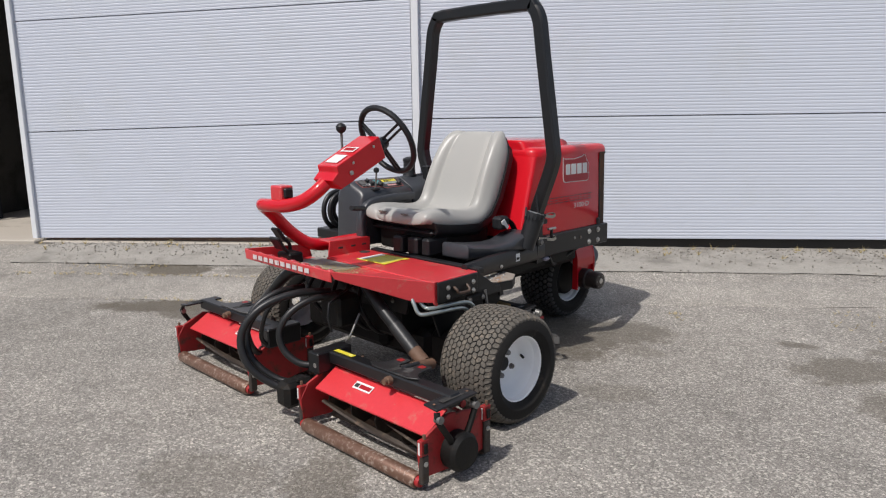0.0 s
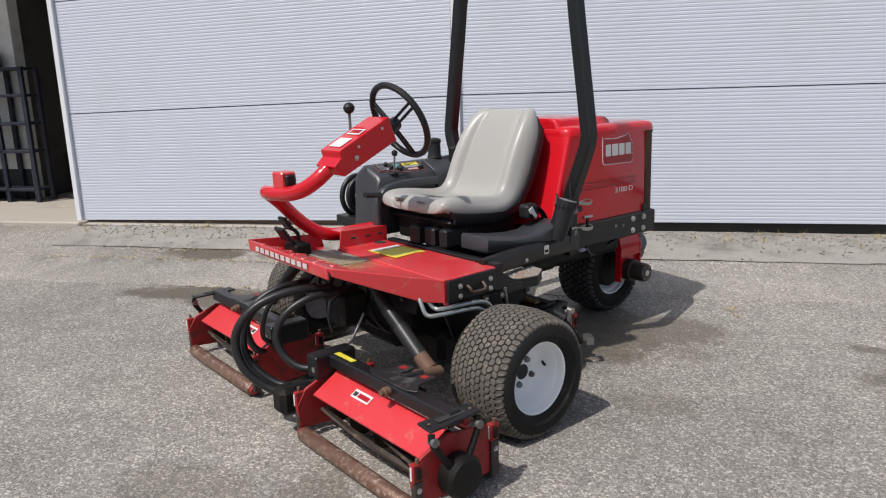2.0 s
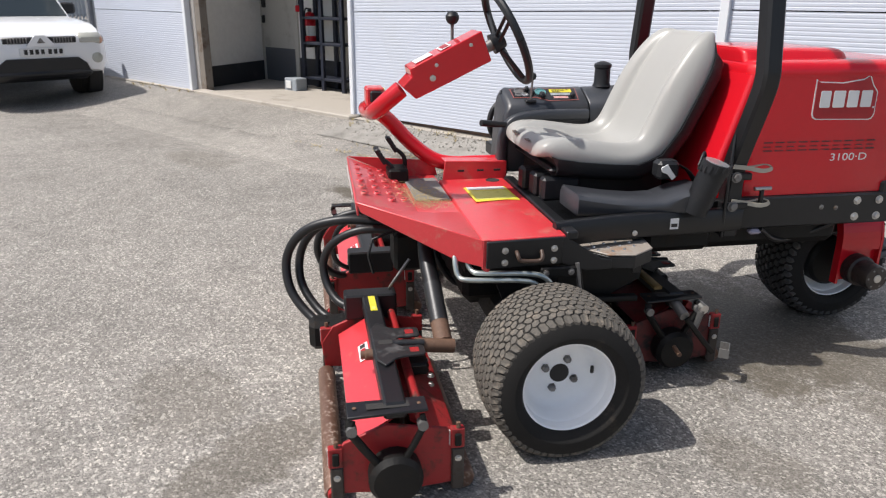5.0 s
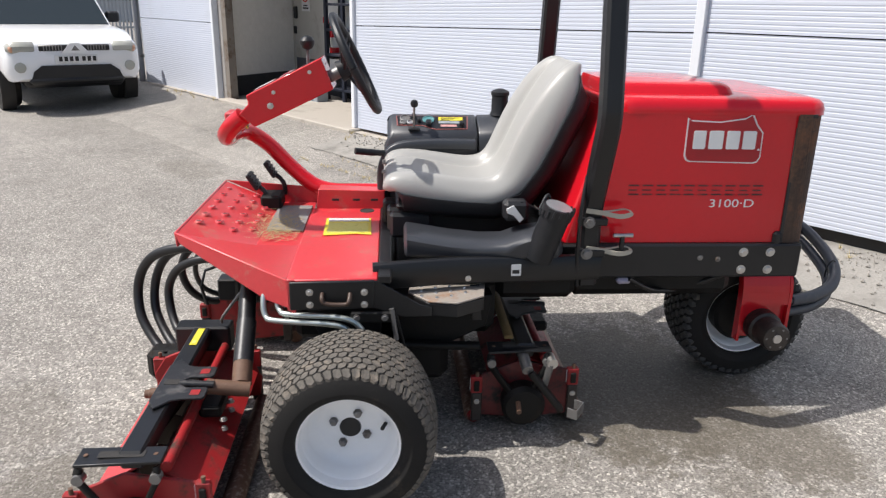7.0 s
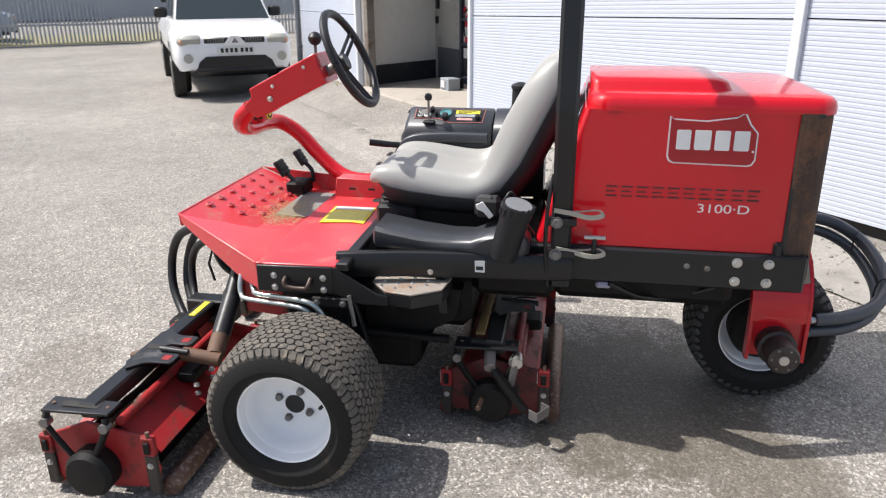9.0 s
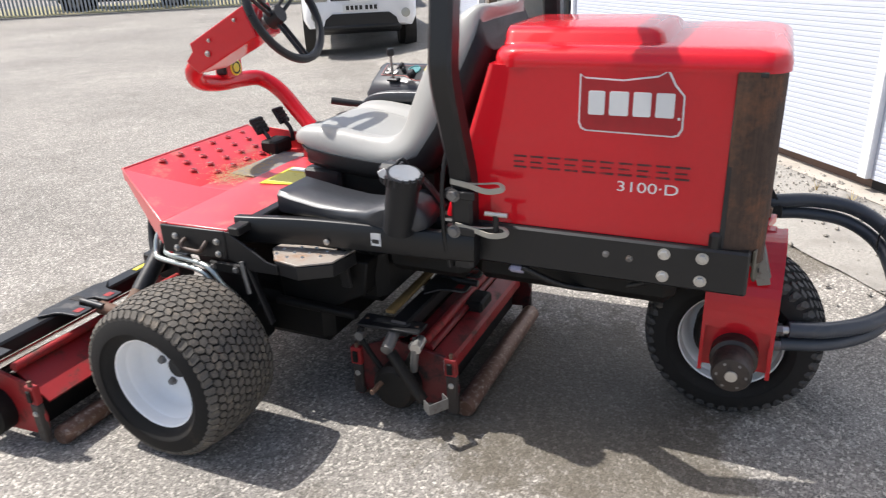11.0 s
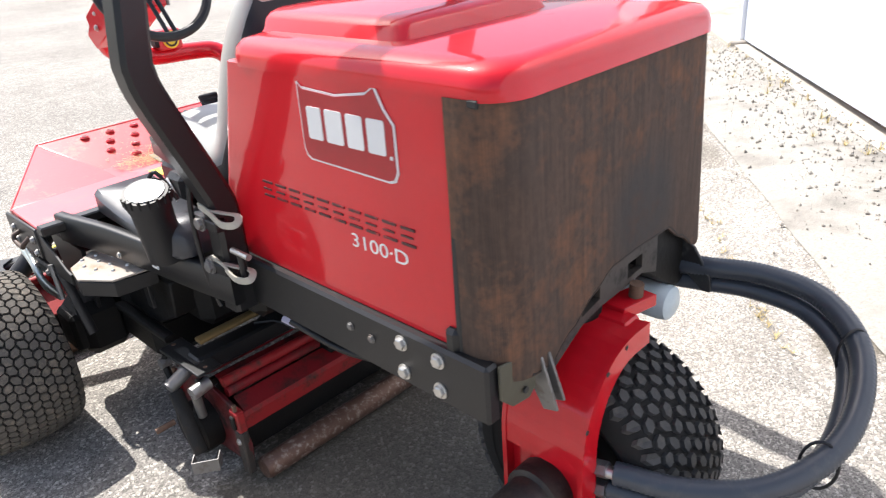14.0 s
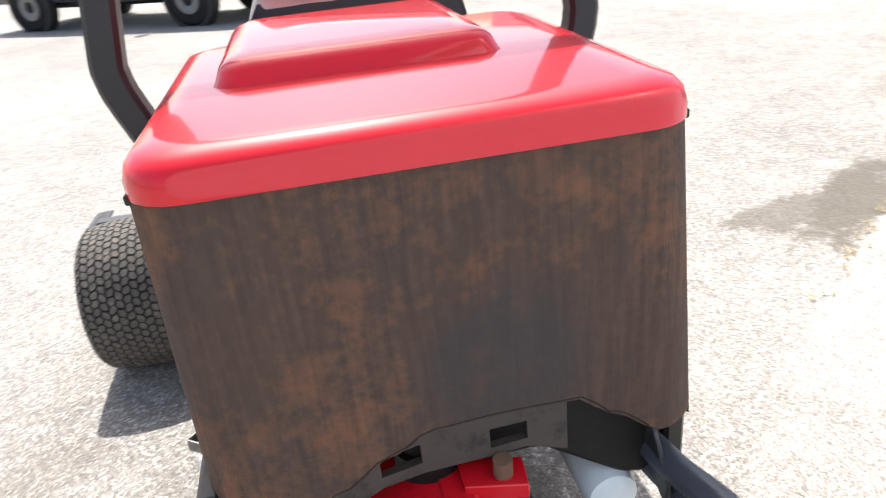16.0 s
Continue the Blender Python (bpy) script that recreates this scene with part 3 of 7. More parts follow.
    tagged(part("wall_side", g, inner), "whitewashed side wall of the workshop room", "wall", kind="structure")
    # added walls; their near-black colour stands in for the room's deep shade
    g = G()
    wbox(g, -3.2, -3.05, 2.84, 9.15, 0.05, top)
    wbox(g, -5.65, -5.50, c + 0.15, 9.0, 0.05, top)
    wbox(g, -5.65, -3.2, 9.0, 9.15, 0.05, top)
    tagged(part("wall_dark_fill", g, mat("shade_dark_wall", (0.09, 0.085, 0.08), 0.9, dirt=(0.05, 0.047, 0.043), dirt_amount=0.5, scale=2, bump=0.3)), "dark walls added for the unlit depth of the room", "wall", kind="structure")
    tagged(part("dado", splay(0.012, 0.1, 0.42, 0.010), dado), "black painted band along the foot of the wall", "dado", kind="structure")
    g = G()
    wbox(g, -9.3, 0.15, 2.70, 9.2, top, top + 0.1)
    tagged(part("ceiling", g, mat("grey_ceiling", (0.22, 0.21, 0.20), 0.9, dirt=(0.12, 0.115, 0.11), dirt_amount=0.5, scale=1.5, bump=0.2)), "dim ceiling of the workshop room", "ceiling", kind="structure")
    g = G()
    g.v += [yard(-9, 2.58, 0.155), yard(0.1, 2.58, 0.155), yard(0.1, 2.95, 0.165), yard(-9, 2.95, 0.165), yard(0.1, 9.2, 0.13), yard(-9, 9.2, 0.13)]
    g.f += [(0, 1, 2, 3), (3, 2, 4, 5)]
    tagged(part("floor", g, mat("pale_worn_floor", (0.42, 0.38, 0.33), 0.8, dirt=(0.28, 0.25, 0.21), dirt_amount=0.45, scale=3, bump=0.2)), "worn concrete floor of the workshop doorway", "floor", kind="structure")


def crown(f, R):
    """A tyre's radius across its width, f from -1 to 1."""
    f = abs(f)
    r = R - 0.012 * min(1, f / 0.78) ** 2
    if f > 0.78:
        u = min(1, (f - 0.78) / 0.22)
        r -= 0.045 * (1 - math.sqrt(max(0, 1 - u * u)))
    return r


def tread_lugs(g, cx, R, half, rows, count, centre, h, fill):
    """Interlocking turf blocks that follow a tyre's crown; each sits proud by h."""
    pitch = 2 * 0.97 / rows
    hexagon = ((-0.62, 0.0), (-0.36, -1), (0.36, -1), (0.62, 0.0), (0.36, 1), (-0.36, 1))
    for k in range(rows):
        f0 = -0.97 + pitch * (k + 0.5)
        for i in range(count):
            w0 = 2 * math.pi * (i + 0.5 * (k % 2)) / count
            dw = math.pi / count
            pts = []
            for lift, sh in ((-0.004, 1.0), (h, 0.93)):
                for j, (da, dt) in enumerate(hexagon):
                    dt += 0.55 * da * (-1) ** k + 0.14 * math.sin(2.1 * i + 1.7 * j + 3 * k)
                    f = max(-0.955, min(0.955, f0 + da * pitch * fill * sh))
                    w = w0 + dt * dw * fill * sh
                    rr = crown(f, R) - h + lift
                    pts.append((cx + f * half, centre[1] + rr * math.cos(w), centre[2] + rr * math.sin(w)))
            g.add(pts, [(6, 7, 8, 9), (6, 9, 10, 11)] + [(j, (j + 1) % 6, 6 + (j + 1) % 6, 6 + j) for j in range(6)])


def wheel(parent, x_in, x_out, y, z, R, rim_r, side, name, rows, count, worn):
    """A turf tyre on a white steel rim; side +1: its dished face looks to +x."""
    cx, half = (x_in + x_out) / 2, abs(x_out - x_in) / 2
    c = (0, y, z)
    g = G()
    h = 0.0055 if worn else 0.010
    steps = [-0.97 + 1.94 * i / 18 for i in range(19)]
    prof = [(-0.80, rim_r), (-0.92, rim_r + 0.012), (-0.985, rim_r + 0.035), (-1.0, R - 0.075)] + [(f, crown(f, R) - h) for f in steps] + [(1.0, R - 0.075), (0.985, rim_r + 0.035), (0.92, rim_r + 0.012), (0.80, rim_r)]
    g.lathe([(cx + f * half, r) for f, r in prof], c, "x", 72, closed=True)
    w = part(name, g, RUBBER, parent, "black turf tyre with dusty worn tread", smooth=40)
    g = G()
    tread_lugs(g, cx, R, half, rows, count, c, h, 0.86 if worn else 0.66)
    part("tread", g, TREAD if worn else TREAD_DARK, w, smooth=0)
    o = cx + side * half
    s = -side
    g = G()
    rp = [(o + s * 0.035, rim_r + 0.014), (o + s * 0.026, rim_r + 0.016), (o + s * 0.022, rim_r + 0.010), (o + s * 0.030, rim_r - 0.004), (o + s * 0.058, rim_r - 0.008),
          (o + s * 0.066, rim_r - 0.016), (o + s * 0.098, rim_r - 0.022), (o + s * 0.112, rim_r - 0.034), (o + s * 0.118, rim_r - 0.050), (o + s * 0.118, 0.030), (o + s * 0.13, 0.030), (o + s * 0.13, rim_r - 0.03), (o + s * 0.2, rim_r - 0.005)]
    g.lathe(rp, c, "x", 48, closed=True)
    part("rim", g, WHITE, w, "white painted steel wheel rim")
    return w, o + s * 0.118


# ---- the mower ----
MOWER = thing("reel_mower", "red three-wheeled ride-on reel mower with black roll bar and grey seat", "mower")
MID = -0.04


def build_wheels():
    w, face = wheel(MOWER, 0.565, 0.855, 0.0, 0.234, 0.244, 0.138, 1, "front_wheel", 12, 58, True)
    g = G()
    g.lathe([(face + 0.001, 0.030), (face - 0.03, 0.030), (face - 0.03, 0.0)], (0, 0, 0.234), "x", 22)
    part("hub_hole", g, DARK_GAP, w)
    for a in (65, 155, 245, 335):
        a = radians(a)
        g = G()
        p = (face, 0.050 * math.cos(a), 0.234 + 0.050 * math.sin(a))
        g.lathe([(0, 0.013), (0.003, 0.013), (0.003, 0.0105), (0.013, 0.0105), (0.016, 0.006)], p, "x", 6)
        part("wheel_nut", g, DULL, w)
    g = G()
    g.rod((face + 0.012, 0.098, 0.251), (face + 0.034, 0.088, 0.247), 0.0055)
    part("valve_stem", g, DARK_GAP, w)
    wheel(MOWER, 2 * MID - 0.565, 2 * MID - 0.855, 0.0, 0.234, 0.244, 0.138, -1, "front_wheel", 12, 58, True)
    wheel(MOWER, -0.165, 0.085, 1.45, 0.245, 0.25, 0.145, 1, "rear_wheel", 9, 44, False)
    # dark disc added for the deep shade inside the rear rim
    g = G()
    g.lathe([(-0.06, 0.104), (0.03, 0.104), (0.045, 0.092), (0.05, 0.06)], (0, 1.45, 0.245), "x", 28)
    part("rim_shade_disc", g, GRIME, MOWER, "added black disc for the shade inside the rear rim")


def build_hood():
    g = G()
    x0, x1 = -0.378, 0.288
    rings = []
    for z, ins, yf in ((0.622, 0, 0.665), (0.75, 0.002, 0.702), (0.92, 0.006, 0.757), (1.045, 0.010, 0.797)):
        rings.append(rounded(x0 + ins - 0.022 * (1.045 - z) / 0.42, x1 - ins, yf, 1.412, z, 0.02))
    g.loft(rings)
    rings = []
    for z, ins, r in ((1.039, 0.006, 0.07), (1.057, 0.006, 0.07), (1.074, 0.011, 0.066), (1.085, 0.022, 0.06), (1.092, 0.05, 0.05)):
        rings.append(rounded(x0 + ins, x1 - ins, 0.795 + ins, 1.515 - ins, z, r))
    g.loft(rings)
    rings = []
    for z, ins in ((1.080, -0.014), (1.094, 0.0), (1.112, 0.008), (1.122, 0.020), (1.127, 0.040)):
        rings.append(rounded(-0.212 + ins, 0.195 - ins, 0.81, 1.225 - ins, z, 0.03))
    g.loft(rings)
    hood = part("hood", g, RED, MOWER, "glossy red engine hood with a raised scoop")
    # rear grille wraps round both corners; its foot is cut away over the wheel fork
    foot = ((-0.45, 0.602), (-0.385, 0.602), (-0.335, 0.597), (-0.262, 0.644), (-0.215, 0.680), (-0.107, 0.682), (-0.012, 0.678), (0.045, 0.650), (0.119, 0.606), (0.176, 0.570), (0.242, 0.576), (0.30, 0.590))

    def foot_z(x):
        for (a, za), (b, zb) in zip(foot, foot[1:]):
            if a <= x <= b:
                f = (x - a) / (b - a)
                return za + (zb - za) * f * f * (3 - 2 * f)
        return 0.6

    def round_back(z):
        """The grille's line in plan at the height z."""
        flare = 0.030 * (1.045 - z) / 0.42
        ring = rounded(x0 + 0.004 - flare, x1 - 0.004 + 0.2 * flare, 1.0, 1.503, 0, 0.075, 8)
        path = [(x1 - 0.004 + 0.2 * flare, 1.40, 0)] + [p for p in ring if p[1] > 1.3] + [(x0 + 0.004 - flare, 1.40, 0)]
        fine = []
        for a, b in zip(path, path[1:]):
            n = 24 if abs(a[0] - b[0]) > 0.3 else 4 if abs(a[1] - b[1]) > 0.02 else 1
            fine += [(a[0] + (b[0] - a[0]) * i / n, a[1] + (b[1] - a[1]) * i / n) for i in range(n)]
        return fine + [path[-1][:2]]
    g = G()
    rows = 13
    m = len(round_back(0.6))
    for off in (0.0, 0.004):
        for zi in range(rows):
            f = zi / (rows - 1)
            for k, (x, y) in enumerate(round_back(0.6)):
                low = foot_z(x) if y > 1.46 else 0.574 + 0.4 * max(0, 1.425 - y) * (1.425 - y) / 0.025
                z = low + (1.043 - low) * f
                x, y = round_back(z)[k]
                d = off / max(1e-6, math.hypot(x - MID, y - 1.2))
                g.v.append((x + (MID - x) * d, y + (1.2 - y) * d, z))
    for o in (0, rows * m):
        for zi in range(rows - 1):
            for i in range(m - 1):
                q = (o + zi * m + i, o + zi * m + i + 1, o + (zi + 1) * m + i + 1, o + (zi + 1) * m + i)
                g.f.append(q if o == 0 else q[::-1])
    for i in range(m - 1):
        g.f.append((i, rows * m + i, rows * m + i + 1, i + 1))
    grille = part("rear_grille", g, GRILLE, MOWER, "rusty dark mesh radiator grille")
    g = G()
    g.box((-0.352, 1.405, 0.66), (0.268, 1.428, 1.035), 0.004)
    part("radiator_core", g, GRIME, MOWER, "dark radiator core behind the grille")
    g = G()
    g.tube([(x, 1.499, foot_z(x) + 0.003) for x in [0.225 - 0.02 * i for i in range(28)]], 0.0045, 8)
    part("foot_hem", g, GRIME, grille, "dark folded hem")
    for sx in (1, -1):
        xa, xb = (x1 - 0.006, x1 - 0.016) if sx > 0 else (x0 - 0.016, x0 + 0.016)
        g = G()
        g.tube([(xa, 1.404, 0.585), (xa, 1.404, 0.64), (xa * 0.5 + xb * 0.5, 1.404, 0.83), (xb, 1.404, 0.985), (xb, 1.407, 1.012), (xb, 1.418, 1.030), (xb, 1.44, 1.037), (xb, 1.462, 1.037)], 0.006, section=(0.020, 0.012), smooth=2)
        part("edge_seal", g, DARK_GAP, grille, "black rubber edge seal")
        g = G()
        g.prism([(xb + sx * 0.008, y, z) for y, z in ((1.398, 1.046), (1.446, 1.046), (1.424, 1.040), (1.410, 1.028), (1.402, 1.010), (1.398, 1.0))], (-sx * 0.010, 0, 0))
        part("corner_fillet", g, RED, hood)
    # badge on the side: plain shapes
    x = 0.2895

    def plate(name, pts, material, dx, t=0.002):
        gg = G()
        gg.prism([(x + dx - 0.010 * (z - 0.62) / 0.42, y, z) for y, z in pts], (t, 0, 0))
        return part(name, gg, material, hood, smooth=0)
    outline = [(1.040, 1.030), (1.052, 1.022), (1.145, 1.018), (1.228, 1.030), (1.250, 1.044), (1.268, 1.010), (1.290, 0.985), (1.291, 0.905), (1.283, 0.890), (1.270, 0.886), (1.058, 0.890), (1.046, 0.896), (1.040, 0.91)]
    cy, cz = 1.165, 0.955
    plate("badge_border", outline, DECAL_WHITE, 0.0)
    plate("badge_field", [(cy + (y - cy) * 0.965, cz + (z - cz) * 0.94) for y, z in outline], DECAL_DARK, 0.0015)
    for y0, y1 in ((1.064, 1.104), (1.115, 1.161), (1.172, 1.214), (1.225, 1.268)):
        c = 0.003
        plate("badge_mark", [(y0 + c, 0.932), (y1 - c, 0.932), (y1, 0.932 + c), (y1, 0.990 - c), (y1 - c, 0.990), (y0 + c, 0.990), (y0, 0.990 - c), (y0, 0.932 + c)], DECAL_WHITE, 0.003)
    plate("badge_mark", [(1.277, 0.928), (1.283, 0.928), (1.283, 0.934), (1.277, 0.934)], DECAL_WHITE, 0.003)
    for i in range(10):
        y0 = 0.872 + 0.0456 * i
        for z0, z1, w in ((0.782, 0.7865, 0.034), (0.7965, 0.800, 0.028), (0.811, 0.8155, 0.034)):
            plate("worn_lettering_bar", [(y0, z0), (y0 + w, z0), (y0 + w, z1), (y0, z1)], DECAL_BLACK, 0.0)
    text_mesh("model_number", "3100\u00b7D", 0.038, Matrix(((0, 0, 1, 0.2855), (1, 0, 0, 1.142), (0, 1, 0, 0.742), (0, 0, 0, 1))), DECAL_WHITE, hood, 0.148)
    return hood


def text_mesh(name, words, size, m, material, parent, width=None):
    cu = bpy.data.curves.new(name, "FONT")
    cu.body, cu.size, cu.extrude = words, size, 0.0012
    tmp = bpy.data.objects.new(name, cu)
    scene.collection.objects.link(tmp)
    me = bpy.data.meshes.new_from_object(tmp)
    bpy.data.objects.remove(tmp)
    xs = [v.co.x for v in me.vertices]
    k = width / (max(xs) - min(xs)) if width else 1
    for v in me.vertices:
        v.co.x *= k
    me.transform(m)
    me.materials.append(material)
    ob = new(name, me)
    ob.parent = parent
    return ob


def build_rops():
    g = G()
    y = 0.745
    pts = []
    xl = 0.325
    half = [(xl, y, 0.50), (xl, y, 0.60), (xl, y, 0.72), (xl + 0.012, y, 0.78), (xl + 0.090, y, 0.98), (xl + 0.108, y, 1.05), (xl + 0.102, y, 1.12), (xl + 0.036, y, 1.55), (xl + 0.018, y, 1.68)]
    corner = [(xl + 0.006, y, 1.735), (xl - 0.025, y, 1.785), (xl - 0.085, y, 1.805)]
    pts = half + corner
    full = pts + [(2 * MID - p[0], p[1], p[2]) for p in reversed(pts)]
    g.tube(full, 0.03, section=(0.062, 0.062), smooth=3)
    r = part("roll_bar", g, BLACK, MOWER, "black tubular steel roll bar", smooth=40)
    for sx in (1, -1):
        for z in (0.715, 0.612):
            gg = G()
            px = MID + sx * (xl - MID + 0.033)
            gg.box((px - 0.02, y - 0.045, z - 0.012), (px + 0.012, y + 0.045, z + 0.012), 0.003)
            part("bracket", gg, BLACK, r)
            gg = G()
            hex_bolt(gg, (px + sx * 0.012, y - 0.015, z), "x" if sx > 0 else "-x", 0.014, 0.012)
            part("bolt", gg, DULL, r)
    return r


def build_frame():
    for sx in (1, -1):
        x = MID + sx * 0.335
        g = G()
        g.box((min(x - sx * 0.02, x + sx * 0.012), 0.62, 0.505), (max(x - sx * 0.02, x + sx * 0.012), 1.475, 0.620), 0.006)
        f = part("frame_rail", g, BLACK, MOWER, "black steel chassis rail")
        for yy in (1.275, 1.366):
            for zz in (0.594, 0.533):
                g = G()
                hex_bolt(g, (x + sx * 0.012, yy, zz), "x" if sx > 0 else "-x", 0.0115, 0.010)
                part("bolt", g, STEEL, f)
    g = G()
    g.box((-0.32, 0.72, 0.40), (0.22, 1.30, 0.61), 0.03)
    part("engine_block", g, GRIME, MOWER, "oily dark engine and hydraulic tank")


def build_deck():
    g = G()
    zt = 0.592
    g.prism([(-0.235, -0.19, zt), (0.512, -0.19, zt - 0.008), (0.522, 0.075, zt), (-0.235, 0.075, zt)], (0, 0, -0.02))
    part("deck_panel", g, RED_WORN, MOWER, "scuffed red steel deck panel", bevel=0.004)
    def panel(name, pts, along, parent=None):
        q = G()
        q.prism(pts, along)
        return part(name, q, RED_WORN, parent or MOWER, "" if parent else "dished red footplate with raised grip holes and dry grass", bevel=0.003)
    f = panel("footplate", [(-0.38, -0.545, 0.665), (0.296, -0.557, 0.660), (0.18, -0.33, 0.575), (-0.38, -0.33, 0.575)], (0, 0.004, -0.012))
    panel("floor_panel", [(-0.38, -0.335, 0.578), (0.185, -0.335, 0.578), (0.19, -0.185, 0.578), (-0.38, -0.185, 0.578)], (0, 0, -0.012), f)
    panel("side_wing", [(0.296, -0.557, 0.660), (0.180, -0.33, 0.580), (0.190, -0.185, 0.583), (0.512, -0.19, 0.583)], (0, 0, -0.012), f)
    panel("side_skirt", [(0.296, -0.559, 0.662), (0.514, -0.19, 0.585), (0.514, -0.185, 0.495), (0.47, -0.26, 0.505), (0.305, -0.545, 0.628)], (-0.006, 0.003, 0), f)
    panel("front_lip", [(-0.38, -0.548, 0.667), (0.297, -0.560, 0.662), (0.297, -0.556, 0.615), (-0.38, -0.543, 0.620)], (0, 0.008, 0), f)
    panel("corner_post", [(0.514, -0.19, 0.586), (0.514, -0.165, 0.586), (0.514, -0.165, 0.47), (0.514, -0.19, 0.49)], (-0.006, 0, 0), f)


def build_seat():
    s0, s1 = -0.300, 0.195
    mid = (s0 + s1) / 2
    # stations along the seat's centre line: y, z, the surface's normal, half width, bolster, thickness
    line = [(0.088, 0.745, -1.0, -0.15, 0.205, 0.000, 0.030), (0.086, 0.778, -0.95, 0.3, 0.226, 0.002, 0.050), (0.104, 0.806, -0.55, 0.84, 0.238, 0.006, 0.070), (0.150, 0.815, -0.05, 1.0, 0.246, 0.012, 0.080), (0.24, 0.800, 0.1, 1.0, 0.248, 0.022, 0.078),
            (0.36, 0.774, 0.12, 0.99, 0.248, 0.028, 0.064), (0.445, 0.770, -0.2, 0.98, 0.248, 0.030, 0.066), (0.500, 0.800, -0.70, 0.71, 0.247, 0.034, 0.078), (0.535, 0.875, -0.92, 0.39, 0.246, 0.036, 0.094), (0.580, 0.982, -0.91, 0.41, 0.242, 0.036, 0.100),
            (0.634, 1.082, -0.87, 0.49, 0.232, 0.030, 0.096), (0.676, 1.148, -0.72, 0.69, 0.214, 0.018, 0.085), (0.716, 1.182, -0.25, 0.97, 0.190, 0.006, 0.062), (0.750, 1.168, 0.65, 0.76, 0.170, 0.0, 0.040)]
    across = [(-1.0, -0.55), (-0.985, -0.22), (-0.94, 0.02), (-0.86, 1.0), (-0.74, 1.0), (-0.63, 0.45), (-0.57, -0.30), (-0.50, 0.10), (0, 0), (0.50, 0.10), (0.57, -0.30), (0.63, 0.45), (0.74, 1.0), (0.86, 1.0), (0.94, 0.02), (0.985, -0.22), (1.0, -0.55)]
    rings, shell = [], []
    for y, z, ny, nz, w, bol, th in line:
        k = math.hypot(ny, nz)
        ny, nz = ny / k, nz / k
        ring = []
        for f, h in across:
            d = h * bol if h > 0.4 else h * (th if abs(f) > 0.9 else 0.03)
            ring.append((mid + f * w, y + ny * d, z + nz * d))
        for f in (0.97, 0.6, 0.0, -0.6, -0.97):
            ring.append((mid + f * w, y - ny * th, z - nz * th))
        rings.append(ring)
        shell.append([(mid + f * (w + 0.003), y - ny * (th + d), z - nz * (th + d)) for f, d in ((-1.0, -0.022), (1.0, -0.022), (1.0, 0.012), (0.88, 0.040), (-0.88, 0.040), (-1.0, 0.012))])
    g = G()
    g.loft(rings)
    seat = part("seat", g, SEAT, MOWER, "grey vinyl bucket seat with a torn front edge", smooth=60)
    sub = seat.modifiers.new("round", "SUBSURF")
    sub.levels = sub.render_levels = 2
    g = G()
    g.box((s0 + 0.03, 0.13, 0.70), (s1 - 0.02, 0.50, 0.722), 0.01)
    part("seat_pan", g, PLASTIC, seat)
    g = G()
    g.loft(shell[2:13])
    part("seat_shell", g, PLASTIC, seat, "black plastic seat back shell", 50)
    g = G()
    g.box((s0 + 0.06, 0.16, 0.60), (s1 - 0.05, 0.58, 0.705), 0.01)
    part("seat_base", g, GRIME, MOWER, "black sprung seat base")


def build_steering():
    g = G()
    g.tube([(-0.345, 0.16, 0.632), (-0.35, 0.0, 0.632), (-0.365, -0.12, 0.630), (-0.385, -0.20, 0.652), (-0.402, -0.283, 0.716), (-0.404, -0.370, 0.808), (-0.375, -0.440, 0.862), (-0.29, -0.470, 0.872), (-0.153, -0.463, 0.880), (-0.04, -0.452, 0.905), (0.02, -0.42, 0.945), (0.036, -0.375, 0.985)], 0.031, 14, smooth=4)
    part("steering_support", g, RED, MOWER, "bent red steering support tube")
    g = G()
    poly = [(-0.352, 1.058), (-0.108, 1.180), (-0.070, 1.082), (-0.27, 0.985), (-0.33, 0.957), (-0.378, 0.998), (-0.345, 1.031)]
    g.prism([(-0.05, y, z) for y, z in poly], (0.142, 0, 0))
    c = part("steering_column", g, RED, MOWER, "red sheet steel steering column cover", bevel=0.004)
    g = G()
    ctr, nor = Vector((0.02, 0.0, 1.157)), Vector((0, 0.90, 0.434)).normalized()
    e1, e2 = Vector((1, 0, 0)), nor.cross(Vector((1, 0, 0)))
    g.tube([ctr + 0.165 * (e1 * math.cos(a) + e2 * math.sin(a)) for a in [2 * math.pi * i / 40 for i in range(41)]], 0.014, 10)
    sw = part("steering_wheel", g, PLASTIC, MOWER, "black three-spoke steering wheel")
    for a in (90, 210, 330):
        d = e1 * math.cos(radians(a)) + e2 * math.sin(radians(a))
        for o in (-0.012, 0.012):
            t = nor.cross(d)
            g = G()
            g.rod(ctr - nor * 0.035 + d * 0.03 + t * o, ctr + d * 0.16 + t * o, 0.0065, 8)
            part("spoke", g, PLASTIC, sw)
    g = G()
    g.rod(ctr - nor * 0.06, ctr - nor * 0.015, 0.036, 18, r2=0.028)
    part("hub", g, PLASTIC, sw)
    g = G()
    g.rod(ctr - nor * 0.11, ctr - nor * 0.05, 0.02, 14)
    part("steering_shaft", g, DULL, c)


